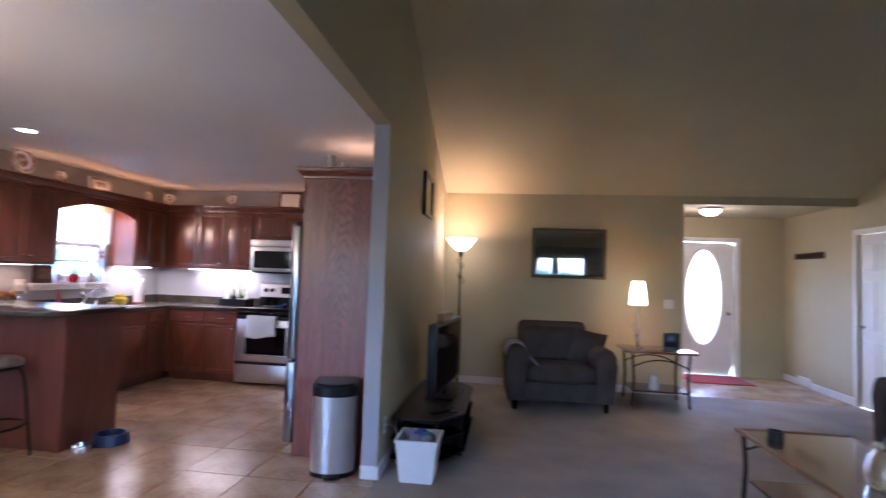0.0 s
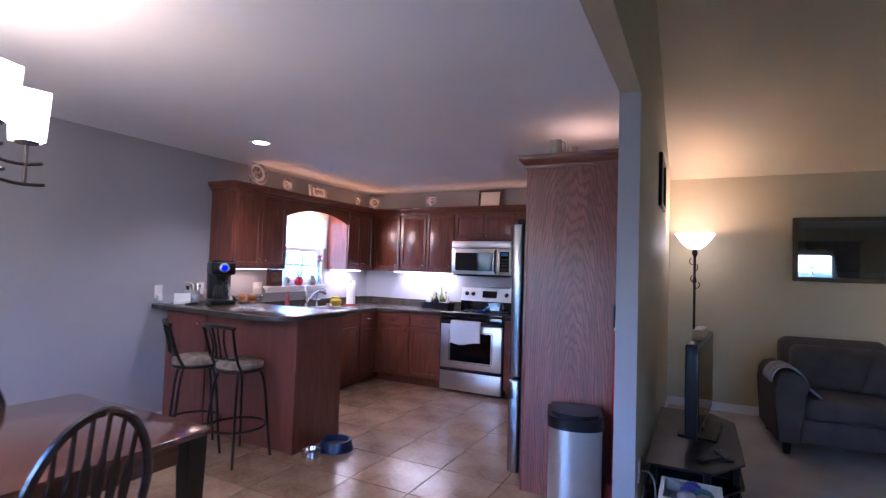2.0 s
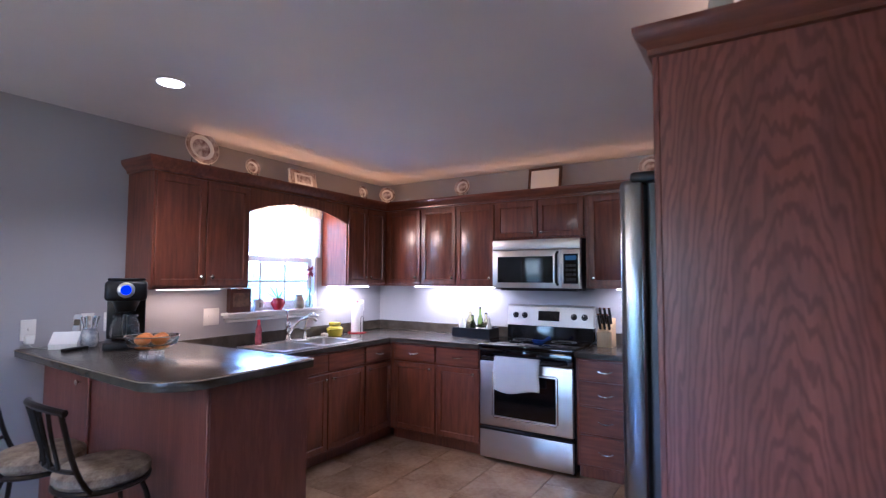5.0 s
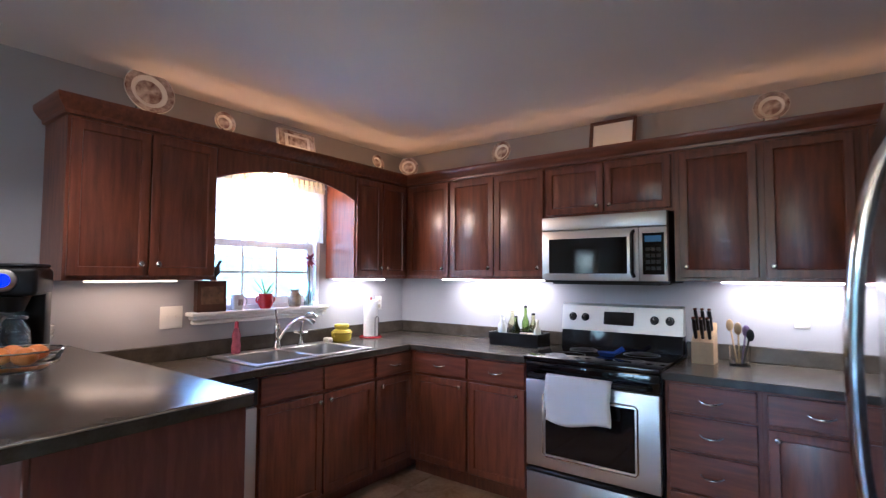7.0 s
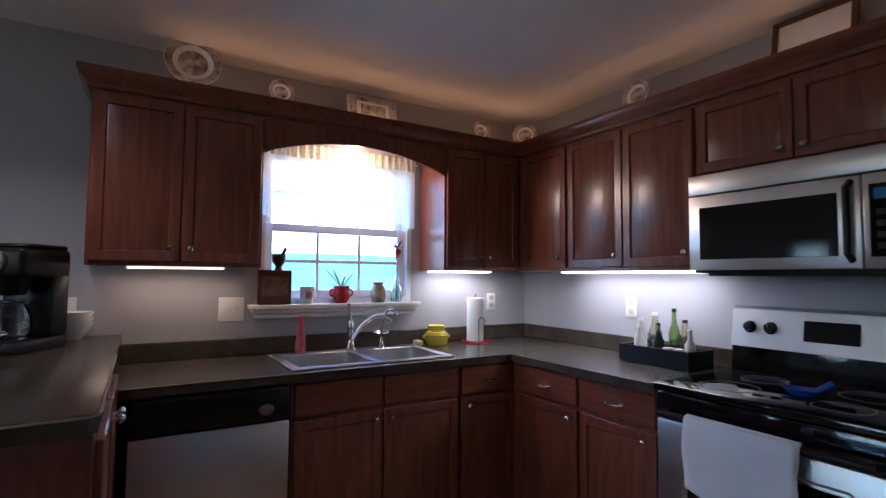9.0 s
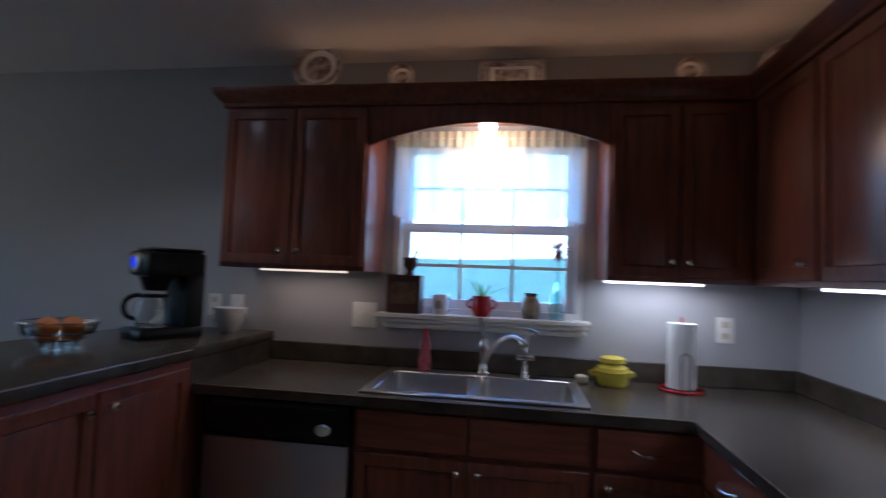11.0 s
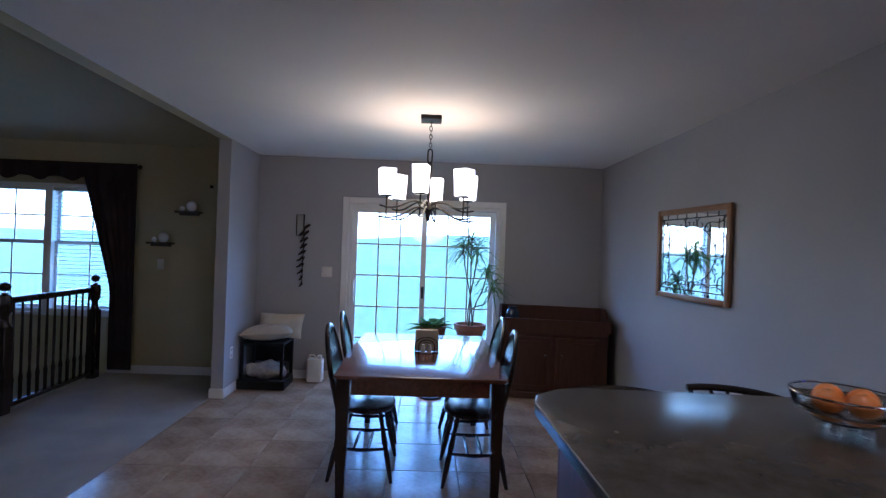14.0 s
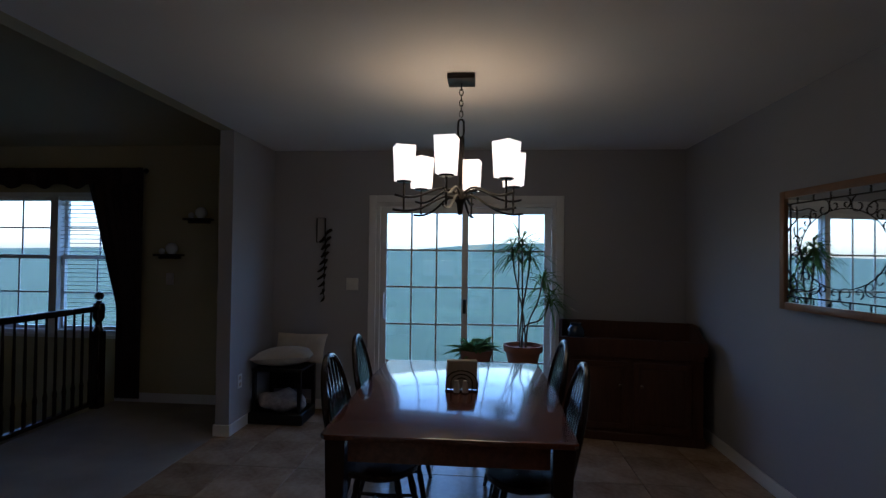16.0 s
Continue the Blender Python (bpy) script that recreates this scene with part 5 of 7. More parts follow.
SOUTH, WEST, NORTH, EASTF = 180, 90, 0, -90
plate(pose(3.036, YS, 1.18, 0, 0, SOUTH), 0.116, 0.115, 2)
plate(pose(0, -1.985, 1.15, 0, 0, WEST), 0.125, 0.125, 2, "white double switch plate over the worktop")
plate(pose(0, -0.305, 1.16, 0, 0, WEST), cat="outlet", label="white wall outlet near the corner")
plate(pose(0.93, 0, 1.165, 0, 0, NORTH), cat="outlet", label="white wall outlet behind the bottles")
plate(pose(2.88, 0, 1.17, 0, 0, NORTH), cat="outlet", label="white wall outlet beside the refrigerator")
plate(pose(0, -3.09, 1.145, 0, 0, WEST), label="white wall switch plate above the bar top")
plate(pose(0, -2.80, 1.165, 0, 0, WEST), cat="outlet", label="white wall outlet above the bar top")
plate(pose(0, -2.675, 1.165, 0, 0, WEST), label="white wall switch plate beside the coffee maker")
plate(pose(0, -4.92, 0.30, 0, 0, WEST), cat="outlet", label="white wall outlet low on the grey wall")
plate(pose(XD, -6.52, 0.40, 0, 0, EASTF), cat="outlet", label="white wall outlet low on the short wall")
plate(pose(4.84, YS, 1.20, 0, 0, SOUTH), label="white wall switch plate under the shelves")
plate(pose(6.78, YN, 1.13, 0, 0, NORTH), 0.116, 0.115, 2, "white double switch plate beside the foyer")
plate(pose(XD, -2.89, 1.11, 0, 0, EASTF), label="white switch plate on the dividing wall")

pr = thing("pet_stand", pose(3.57, -6.90, 0), "dark side stand with a cream pillow shelf", "stand")
part("top", bx(-0.22, 0.22, -0.20, 0.20, 0.44, 0.465, 0.004), BLACK, pr)
for sx in (-1, 1):
    for sy in (-1, 1):
        part("leg", bx(sx * 0.20 - 0.015, sx * 0.20 + 0.015, sy * 0.18 - 0.015, sy * 0.18 + 0.015, 0, 0.44), BLACK, pr)
part("back_panel", bx(-0.20, 0.20, -0.19, -0.18, 0.20, 0.44), BLACK, pr)


def cushion(w, d, h, n=12):
    bm = bmesh.new()
    for s in (1, -1):
        g = [[bm.verts.new((w * (2 * i / n - 1) * (1 - 0.06 * (1 - (2 * j / n - 1) ** 2)), d * (2 * j / n - 1) * (1 - 0.06 * (1 - (2 * i / n - 1) ** 2)), s * h * ((1 - (2 * i / n - 1) ** 2) * (1 - (2 * j / n - 1) ** 2)) ** 0.42)) for j in range(n + 1)] for i in range(n + 1)]
        for i in range(n):
            for j in range(n):
                f = (g[i][j], g[i + 1][j], g[i + 1][j + 1], g[i][j + 1])
                bm.faces.new(f if s > 0 else f[::-1])
    bmesh.ops.remove_doubles(bm, verts=bm.verts, dist=1e-5)
    return bm


solid("pillow", cushion(0.26, 0.20, 0.085), CREAM, "plump cream pillow on the dark stand", "pillow", m=pose(3.56, -6.87, 0.545, 4, 3, 6))
solid("cushion", cushion(0.24, 0.14, 0.05), CREAM, "cream cushion leaning on the wall", "pillow", m=pose(3.47, -6.99, 0.60, 62, 0, 178))
bb = thing("storage_tray", pose(3.56, -6.82, 0), "low dark tray with crumpled paper bags under the stand", "tray")
bm = bx(-0.24, 0.24, -0.17, 0.17, 0.0, 0.10, 0.01)
part("tray", bm, BLACK, bb)
PAPER = surface("printed_bag", (0.46, 0.43, 0.40), 0.6, vary=0.3, scale=11, fine=70, bump=0.5, color2=(0.16, 0.14, 0.14))
bm = bmesh.new()
bmesh.ops.create_icosphere(bm, subdivisions=3, radius=1, matrix=Matrix.Translation((0, 0, 0.16)) @ Matrix.Diagonal((0.23, 0.15, 0.085, 1)))
for v in bm.verts:
    v.co += v.normal * 0.05 * noise.noise(v.co * 9)
part("paper_bag", bm, PAPER, bb, "crumpled printed bags")
jg = thing("jug", pose(3.10, -7.04, 0), "white plastic jug on the tiles", "jug")
part("body", bx(-0.085, 0.085, -0.06, 0.06, 0, 0.25, 0.022, 3), PLATE_W, jg)
part("cap", turned([(0, 0.25), (0.026, 0.25), (0.026, 0.285), (0, 0.285)], 16, (-0.045, 0, 0)), PLATE_W, jg)
part("grip", rod([(-0.01, 0, 0.245), (0.02, 0, 0.285), (0.06, 0, 0.28), (0.075, 0, 0.235)], 0.012, 8), PLATE_W, jg)

# ---- bar stools ----
def stool(m, label):
    c = thing("bar_stool", m, label, "stool", "bar stools at the peninsula")
    part("seat", turned([(0, 0.665), (0.17, 0.665), (0.185, 0.685), (0.182, 0.71), (0.15, 0.728), (0, 0.735)], 28), SEATPAD, c, "round tan padded seat")
    part("seat_ring", rod([(0.178 * math.cos(2 * math.pi * k / 28), 0.178 * math.sin(2 * math.pi * k / 28), 0.66) for k in range(28)], 0.011, 8, True), IRON, c)
    for sx in (-1, 1):
        for sy in (-1, 1):
            part("leg", rod(bent((sx * 0.10, sy * 0.10, 0.655), (sx * 0.15, sy * 0.15, 0.60), (sx * 0.14, sy * 0.14, 0.4), (sx * 0.185, sy * 0.185, 0.0), 10), 0.011, 8), IRON, c)
    part("foot_ring", rod([(0.212 * math.cos(2 * math.pi * k / 32), 0.212 * math.sin(2 * math.pi * k / 32), 0.24) for k in range(32)], 0.009, 8, True), IRON, c)
    # back at +y
    for sx in (-1, 1):
        part("back_post", rod(bent((sx * 0.145, 0.10, 0.66), (sx * 0.155, 0.17, 0.74), (sx * 0.16, 0.19, 0.85), (sx * 0.175, 0.23, 0.99), 8), 0.011, 8), IRON, c)
    part("top_rail", rod(bent((-0.19, 0.22, 0.985), (-0.08, 0.27, 1.0), (0.08, 0.27, 1.0), (0.19, 0.22, 0.985), 10), 0.014, 8), IRON, c)
    part("lower_rail", rod(bent((-0.155, 0.17, 0.76), (-0.06, 0.215, 0.76), (0.06, 0.215, 0.76), (0.155, 0.17, 0.76), 10), 0.009, 8), IRON, c)
    for k in range(4):
        x = -0.09 + 0.06 * k
        q = 1 - (x / 0.17) ** 2
        part("slat", rod(bent((x, 0.172 + 0.034 * q, 0.76), (x * 0.6, 0.18 + 0.034 * q, 0.84), (x * 0.7, 0.20 + 0.036 * q, 0.90), (x * 1.1, 0.222 + 0.034 * q, 0.99), 8), 0.009, 6), IRON, c)
    return c


st = stool(pose(0.83, -3.31, 0, 0, 0, 150), "dark iron bar stool with a round cream seat")
st.scale = (0.90, 0.90, 0.98)
copy_thing(st, pose(1.22, -3.24, 0, 0, 0, 178))

# ---- small kitchen things ----
dust = bmesh.new()
box(dust, 0.003, 0.30, -2.585, -0.01, 2.172, 2.186)
solid("cabinet_top_board", dust, CHERRY, "cherry top board over the wall cabinets", "board", "structure")
solid("cabinet_top_board_b", bx(0.301, 3.79, -0.30, -0.003, 2.172, 2.186), CHERRY, "cherry top board over the wall cabinets", "board", "structure")


def plate_up(m, r, label, name="decorative_plate"):
    c = thing(name, m, label, "plate", "plates on the cabinets")
    part("dish", turned([(0, 0.004), (r * 0.55, 0.004), (r * 0.62, 0.010), (r, 0.022), (r, 0.026), (r * 0.6, 0.015), (r * 0.55, 0.009), (0, 0.009)], 32), WHITE, c, "", pose(0, 0, r + 0.03, 78))
    part("printed_centre", turned([(0, 0.0095), (r * 0.52, 0.0095), (r * 0.52, 0.0105), (0, 0.0105)], 28), TRANSFER, c, "brown printed scene", pose(0, 0, r + 0.03, 78))
    part("printed_rim", turned([(r * 0.72, 0.0185), (r * 0.97, 0.0265), (r * 0.97, 0.0275), (r * 0.72, 0.0195), (r * 0.72, 0.0185)], 32), TRANSFER, c, "printed border", pose(0, 0, r + 0.03, 78))
    part("wire_stand", rod([(-r * 0.4, -0.045, 0.055), (-r * 0.4, -0.04, 0.032), (-r * 0.4, -0.035, 0.004), (-r * 0.4, 0.03, 0.004), (-r * 0.3, 0.035, r * 0.9), (r * 0.3, 0.035, r * 0.9), (r * 0.4, 0.03, 0.004), (r * 0.4, -0.035, 0.004), (r * 0.4, -0.04, 0.032), (r * 0.4, -0.045, 0.055)], 0.003, 5), IRON, c)
    return c


TOPZ = 2.186
plate_up(pose(0.17, -2.215, TOPZ, 0, 0, 90), 0.125, "large white plate with a brown printed scene")
plate_up(pose(0.17, -1.80, TOPZ, 0, 0, 90), 0.065, "small white plate with a brown printed scene")
plate_up(pose(0.17, -0.52, TOPZ, 0, 0, 90), 0.062, "small printed plate near the corner")
plate_up(pose(0.21, -0.17, TOPZ, 0, 0, 45), 0.080, "printed plate set across the corner")
plate_up(pose(1.12, -0.17, TOPZ, 0, 0, 0), 0.080, "printed plate above the corner cabinets")
plate_up(pose(2.78, -0.17, TOPZ, 0, 0, 0), 0.085, "printed plate above the cabinet by the refrigerator")
pf = thing("platter", pose(0.18, -1.285, TOPZ, 0, 0, 90), "rectangular white platter with a brown print", "plate", "plates on the cabinets")
part("dish", bx(-0.15, 0.15, -0.02, 0.0, 0.0, 0.165, 0.018, 3), WHITE, pf, "", pose(0, 0, 0.006, -10))
part("printed_rim", bx(-0.142, 0.142, -0.0225, -0.0202, 0.008, 0.157, 0.001), TRANSFER, pf, "", pose(0, 0, 0.006, -10))
part("cream_band", bx(-0.10, 0.10, -0.0245, -0.0226, 0.035, 0.13, 0.001), WHITE, pf, "", pose(0, 0, 0.006, -10))
part("printed_centre", bx(-0.075, 0.075, -0.0265, -0.0246, 0.052, 0.113, 0.001), TRANSFER, pf, "", pose(0, 0, 0.006, -10))
ff = thing("framed_print", pose(1.915, -0.15, TOPZ, 0, 0, 0), "dark wood frame with a white mat on the cabinets", "picture")
bm = bmesh.new()
for a, b, c, d in ((-0.15, -0.128, 0, 0.22), (0.128, 0.15, 0, 0.22), (-0.128, 0.128, 0, 0.022), (-0.128, 0.128, 0.198, 0.22)):
    box(bm, a, b, -0.02, 0.0, c, d, 0.003)
part("frame", bm, PINE, ff, "", pose(0, 0, 0.004, -10))
part("mat", bx(-0.128, 0.128, -0.008, -0.002, 0.022, 0.198), PLATE_W, ff, "white mat", pose(0, 0, 0.004, -10))
vz = thing("pitcher", pose(3.37, -2.62, 2.188), "small cream pottery pitcher on the tall cabinet", "pitcher")
part("body", turned([(0, 0), (0.028, 0), (0.036, 0.02), (0.033, 0.065), (0.028, 0.085), (0.034, 0.11), (0.031, 0.11), (0.025, 0.085), (0, 0.015)], 22), CREAMWARE, vz)
part("spout", rod([(-0.026, 0, 0.088), (-0.042, 0, 0.108)], [0.008, 0.010], 8), CREAMWARE, vz)
part("handle", rod(bent((0.030, 0, 0.098), (0.065, 0, 0.10), (0.062, 0, 0.04), (0.034, 0, 0.03)), 0.004, 6), CREAMWARE, vz)
vz2 = thing("candle_cup", pose(3.46, -2.55, 2.188), "small cream cup on the tall cabinet", "cup")
part("body", turned([(0, 0), (0.03, 0), (0.036, 0.07), (0.032, 0.07), (0, 0.02)], 18), CREAM, vz2)

# kitchen window sheer
def drape(x, y0, y1, z0, z1, waves, amp, n=72, rows=10, scallop=0.0, axis="y", tie=0.0, flare=0.0):
    bm = bmesh.new()
    g = []
    for i in range(n + 1):
        u = i / n
        col = []
        for j in range(rows + 1):
            v = j / rows
            z = z1 + (z0 - z1 + scallop * abs(math.sin(u * math.pi * waves / 2))) * v
            s = y0 + (y1 - y0) * (u * (1 - tie * min(1, v / 0.6)))
            d = x + amp * (0.5 + 0.5 * v) * math.sin(u * math.pi * 2 * waves + 0.7 * math.sin(u * 13)) + flare * v
            col.append(bm.verts.new((d, s, z) if axis == "y" else (s, d, z)))
        g.append(col)
    for i in range(n):
        for j in range(rows):
            bm.faces.new((g[i][j], g[i + 1][j], g[i + 1][j + 1], g[i][j + 1]))
    return bm


SHEER = sheer("white_sheer", (0.97, 0.96, 0.93), 0.25)
RUFF = sheer("cream_ruffle", (0.72, 0.66, 0.48), 0.1)
cv = thing("window_valance", pose(0, 0, 0), "white sheer curtain with a cream ruffled heading", "curtain")
part("sheer_panel", drape(0.035, WY0 + 0.0, WY1 - 0.0, 1.655, 2.02, 9, 0.012, scallop=-0.03), SHEER, cv, "gathered white sheer")
part("heading", drape(0.045, WY0, WY1, 1.985, 2.065, 22, 0.014, 160, 4), RUFF, cv, "cream gathered heading")
part("curtain_rod", rod([(0.035, WY0 - 0.02, 2.03), (0.035, WY1 + 0.02, 2.03)], 0.006, 8), TRIM, cv)

SZ = 1.172
cb = thing("recipe_block", pose(0.03, -1.775, SZ, 0, 0, 84), "dark wooden block with a painted still life", "ornament")
part("block", bx(-0.085, 0.085, -0.035, 0.035, 0, 0.185, 0.004), PINE, cb)
part("painting", bx(-0.066, 0.066, -0.0375, -0.0352, 0.045, 0.15), surface("painted_still_life", (0.20, 0.12, 0.06), 0.5, vary=0.4, scale=18, fine=60, bump=0, color2=(0.04, 0.025, 0.018)), cb)
mo = thing("mortar", pose(0.03, -1.755, SZ + 0.185), "small wooden mortar with its pestle", "mortar")
part("bowl", turned([(0, 0), (0.022, 0), (0.016, 0.02), (0.034, 0.045), (0.036, 0.085), (0.031, 0.085), (0.026, 0.05), (0, 0.04)], 18), PINE, mo)
part("pestle", rod([(0, 0, 0.05), (0.01, 0.035, 0.12)], [0.007, 0.010], 8), PINE, mo)
mg = thing("mug", pose(0.035, -1.60, SZ), "white printed mug on the sill", "mug")
part("body", turned([(0, 0), (0.036, 0), (0.039, 0.095), (0.035, 0.095), (0.032, 0.01), (0, 0.01)], 22), WHITE, mg)
part("handle", rod(bent((0.005, 0.037, 0.08), (0.005, 0.075, 0.08), (0.005, 0.075, 0.02), (0.005, 0.036, 0.02)), 0.005, 6), WHITE, mg)
part("print", bx(0.0375, 0.040, -0.016, 0.016, 0.03, 0.07), TRANSFER, mg)
REDG = surface("red_glaze", (0.42, 0.015, 0.02), 0.18, bump=0)
rp = thing("red_pot", pose(0.035, -1.40, SZ), "red glazed pot with an aloe plant", "plant")
part("pot", turned([(0, 0), (0.032, 0), (0.048, 0.03), (0.050, 0.065), (0.044, 0.085), (0.048, 0.098), (0.040, 0.098), (0.038, 0.085), (0, 0.08)], 24), REDG, rp)
for s in (-1, 1):
    part("ear", rod(bent((0, s * 0.046, 0.08), (0, s * 0.075, 0.08), (0, s * 0.075, 0.04), (0, s * 0.048, 0.04)), 0.006, 6), REDG, rp)
bm = bmesh.new()
rr4 = random.Random(9)
for k in range(11):
    a = 2 * math.pi * k / 11
    ln = rr4.uniform(0.09, 0.19)
    leafy(bm, Vector((0, 0, 0.082)), Vector((math.cos(a) * 0.4 * ln, math.sin(a) * 0.85 * ln, 0.082 + ln * rr4.uniform(0.5, 1.0))), 0.006, 0.02, 5)
part("leaves", bm, LEAF, rp)
oj = thing("owl_jar", pose(0.035, -1.17, SZ), "speckled pottery jar on the sill", "jar")
part("body", turned([(0, 0), (0.036, 0), (0.046, 0.03), (0.042, 0.08), (0.028, 0.105), (0.032, 0.12), (0.026, 0.12), (0, 0.10)], 22), surface("speckled_pottery", (0.36, 0.30, 0.20), 0.5, vary=0.4, scale=30, fine=90, bump=0.1, color2=(0.12, 0.09, 0.06)), oj)
bt = thing("glass_bottle", pose(0.035, -1.05, SZ), "pale blue glass bottle with a red flower", "vase")
part("bottle", turned([(0, 0), (0.034, 0), (0.034, 0.09), (0.014, 0.125), (0.012, 0.17), (0.015, 0.175), (0.010, 0.175), (0.010, 0.125), (0.028, 0.088), (0.028, 0.008), (0, 0.008)], 18), clear("pale_blue_glass", (0.70, 0.88, 0.92)), bt)
part("stem", rod([(0, 0, 0.01), (0.0, 0.004, 0.30)], 0.003, 6), LEAF, bt)
bm = bmesh.new()
for k in range(34):
    d = Vector((rr4.uniform(-1, 1), rr4.uniform(-1, 1), rr4.uniform(-1, 1))).normalized()
    leafy(bm, Vector((0.0, 0.004, 0.33)), Vector((0.0, 0.004, 0.33)) + d * rr4.uniform(0.055, 0.085), 0.0075, 0.0, 3)
part("flower", bm, surface("dull_red_petals", (0.36, 0.06, 0.08), 0.7, vary=0.2), bt, "spiky red flower")

sb = thing("dish_soap", pose(0.115, -1.65, CT1 + 0.009), "pink dish soap bottle by the sink", "bottle")
part("body", turned([(0, 0), (0.028, 0), (0.030, 0.04), (0.024, 0.08), (0.028, 0.11), (0.016, 0.15), (0, 0.152)], 18, (0, 0, 0), (0.7, 1)), surface("pink_soap", (0.45, 0.12, 0.16), 0.25, vary=0.25, scale=25, bump=0), sb)
part("cap", turned([(0, 0.152), (0.013, 0.152), (0.011, 0.19), (0, 0.195)], 12), surface("red_cap", (0.45, 0.02, 0.04), 0.35, bump=0), sb)
yp = thing("yellow_pot", pose(0.12, -0.81, CT1), "small yellow lidded pot with a sponge", "pot")
YEL = surface("yellow_enamel", (0.62, 0.52, 0.03), 0.22, bump=0)
part("body", turned([(0, 0), (0.058, 0), (0.068, 0.012), (0.072, 0.055), (0.078, 0.060), (0.076, 0.066), (0, 0.066)], 22), YEL, yp)
part("lid", turned([(0, 0.067), (0.070, 0.067), (0.066, 0.078), (0.048, 0.088), (0.046, 0.094), (0.056, 0.100), (0.054, 0.118), (0.040, 0.124), (0, 0.125)], 20), YEL, yp)
for s in (-1, 1):
    part("handle", rod(bent((0, s * 0.068, 0.058), (0, s * 0.100, 0.060), (0, s * 0.100, 0.040), (0, s * 0.066, 0.038)), 0.007, 6), YEL, yp)
part("sponge", bx(-0.03, 0.03, -0.155, -0.105, 0.0, 0.035, 0.012, 2), CREAM, yp)
pt2 = thing("paper_towel_holder", pose(0.14, -0.53, CT1), "white paper towel roll on a red wire stand", "paper towel")
part("base", rod([(0.085 * math.cos(2 * math.pi * k / 24), 0.085 * math.sin(2 * math.pi * k / 24), 0.006) for k in range(24)], 0.006, 6, True), REDG, pt2)
part("cross_bar", rod([(-0.08, 0, 0.006), (0.08, 0, 0.006)], 0.004, 6), REDG, pt2)
part("roll", turned([(0.018, 0.012), (0.056, 0.012), (0.057, 0.285), (0.018, 0.287), (0.018, 0.012)], 28), TOWEL, pt2)
part("post", rod([(0, 0, 0.006), (0, 0, 0.31)], 0.005, 6), REDG, pt2)
part("side_wire", rod([(0.066, -0.02, 0.006), (0.066, -0.02, 0.15), (0.066, 0.0, 0.165), (0.066, 0.02, 0.15), (0.066, 0.02, 0.006)], 0.003, 6), IRON, pt2)

tr = thing("condiment_tray", pose(1.25, -0.17, CT1), "dark wooden tray for bottles beside the range", "tray")
bm = bmesh.new()
for b in ((-0.19, 0.19, -0.10, -0.088, 0, 0.085), (-0.19, 0.19, 0.088, 0.10, 0, 0.085), (-0.19, -0.178, -0.088, 0.088, 0, 0.085), (0.178, 0.19, -0.088, 0.088, 0, 0.085), (-0.178, 0.178, -0.088, 0.088, 0, 0.012)):
    box(bm, *b)
part("box", bm, BLACK, tr)


def bottle(x, y, h, r, material, label, cap=None):
    b = thing("bottle", pose(x, y, CT1 + 0.012), label, "bottle", "bottles in the tray")
    part("body", turned([(0, 0), (r, 0), (r, h * 0.55), (r * 0.45, h * 0.72), (r * 0.4, h * 0.93), (0, h * 0.93)], 16), material, b)
    part("cap", turned([(0, h * 0.93), (r * 0.45, h * 0.93), (r * 0.42, h), (0, h)], 12), cap or BLACK, b)
    return b


GREENG = clear("green_bottle_glass", (0.35, 0.55, 0.12))
OIL = clear("oil_glass", (0.80, 0.78, 0.45))
WPL = surface("milky_plastic", (0.62, 0.62, 0.56), 0.35, bump=0)
bottle(1.10, -0.15, 0.20, 0.032, WPL, "milky plastic bottle in the tray", PLATE_W)
bottle(1.14, -0.21, 0.17, 0.028, WPL, "short milky bottle in the tray", PLATE_W)
bottle(1.18, -0.14, 0.235, 0.034, OIL, "yellowish oil bottle in the tray", PLATE_W)
bottle(1.24, -0.20, 0.19, 0.028, GREENG, "green glass bottle in the tray")
bottle(1.28, -0.13, 0.26, 0.026, GREENG, "tall green glass bottle in the tray")
bottle(1.35, -0.15, 0.21, 0.030, OIL, "clear bottle with a dark cap in the tray")
bottle(1.40, -0.19, 0.17, 0.024, WPL, "white pump bottle in the tray", PLATE_W)
for x in (1.31, 1.365):
    j = thing("spice_jar", pose(x, -0.225, CT1 + 0.012), "small glass spice jar in the tray", "jar", "bottles in the tray")
    part("jar", turned([(0, 0), (0.022, 0), (0.022, 0.06), (0, 0.06)], 14), CREAM, j)
    part("lid", turned([(0, 0.06), (0.023, 0.06), (0.023, 0.078), (0, 0.078)], 14), CREAM, j)
kb = thing("knife_block", pose(2.43, -0.18, CT1), "pale wood knife block full of dark-handled knives", "knife block")
BEECH = surface("beech_wood", (0.42, 0.28, 0.14), 0.45, vary=0.1, scale=9, fine=70, bump=0.05)
part("block", pushed([(-0.075, 0), (0.075, 0), (0.075, 0.22), (-0.02, 0.16), (-0.075, 0.12)], "x", -0.055, 0.055), BEECH, kb)
for i in range(3):
    for j in range(2):
        x, y, z = -0.035 + 0.035 * i, -0.045 + 0.055 * j, 0.135 + 0.045 * j
        h = part("knife_handle", rod([(x, y, z), (x, y - 0.035, z + 0.06), (x, y - 0.065, z + 0.115)], [0.009, 0.012, 0.010], 8), BLACK, kb)
        part("bolster", rod([(x, y - 0.065, z + 0.115), (x, y - 0.069, z + 0.122)], 0.011, 8), CHROME, h)
uj = thing("utensil_jar", pose(2.60, -0.17, CT1), "glass jar holding wooden spoons and utensils", "jar")
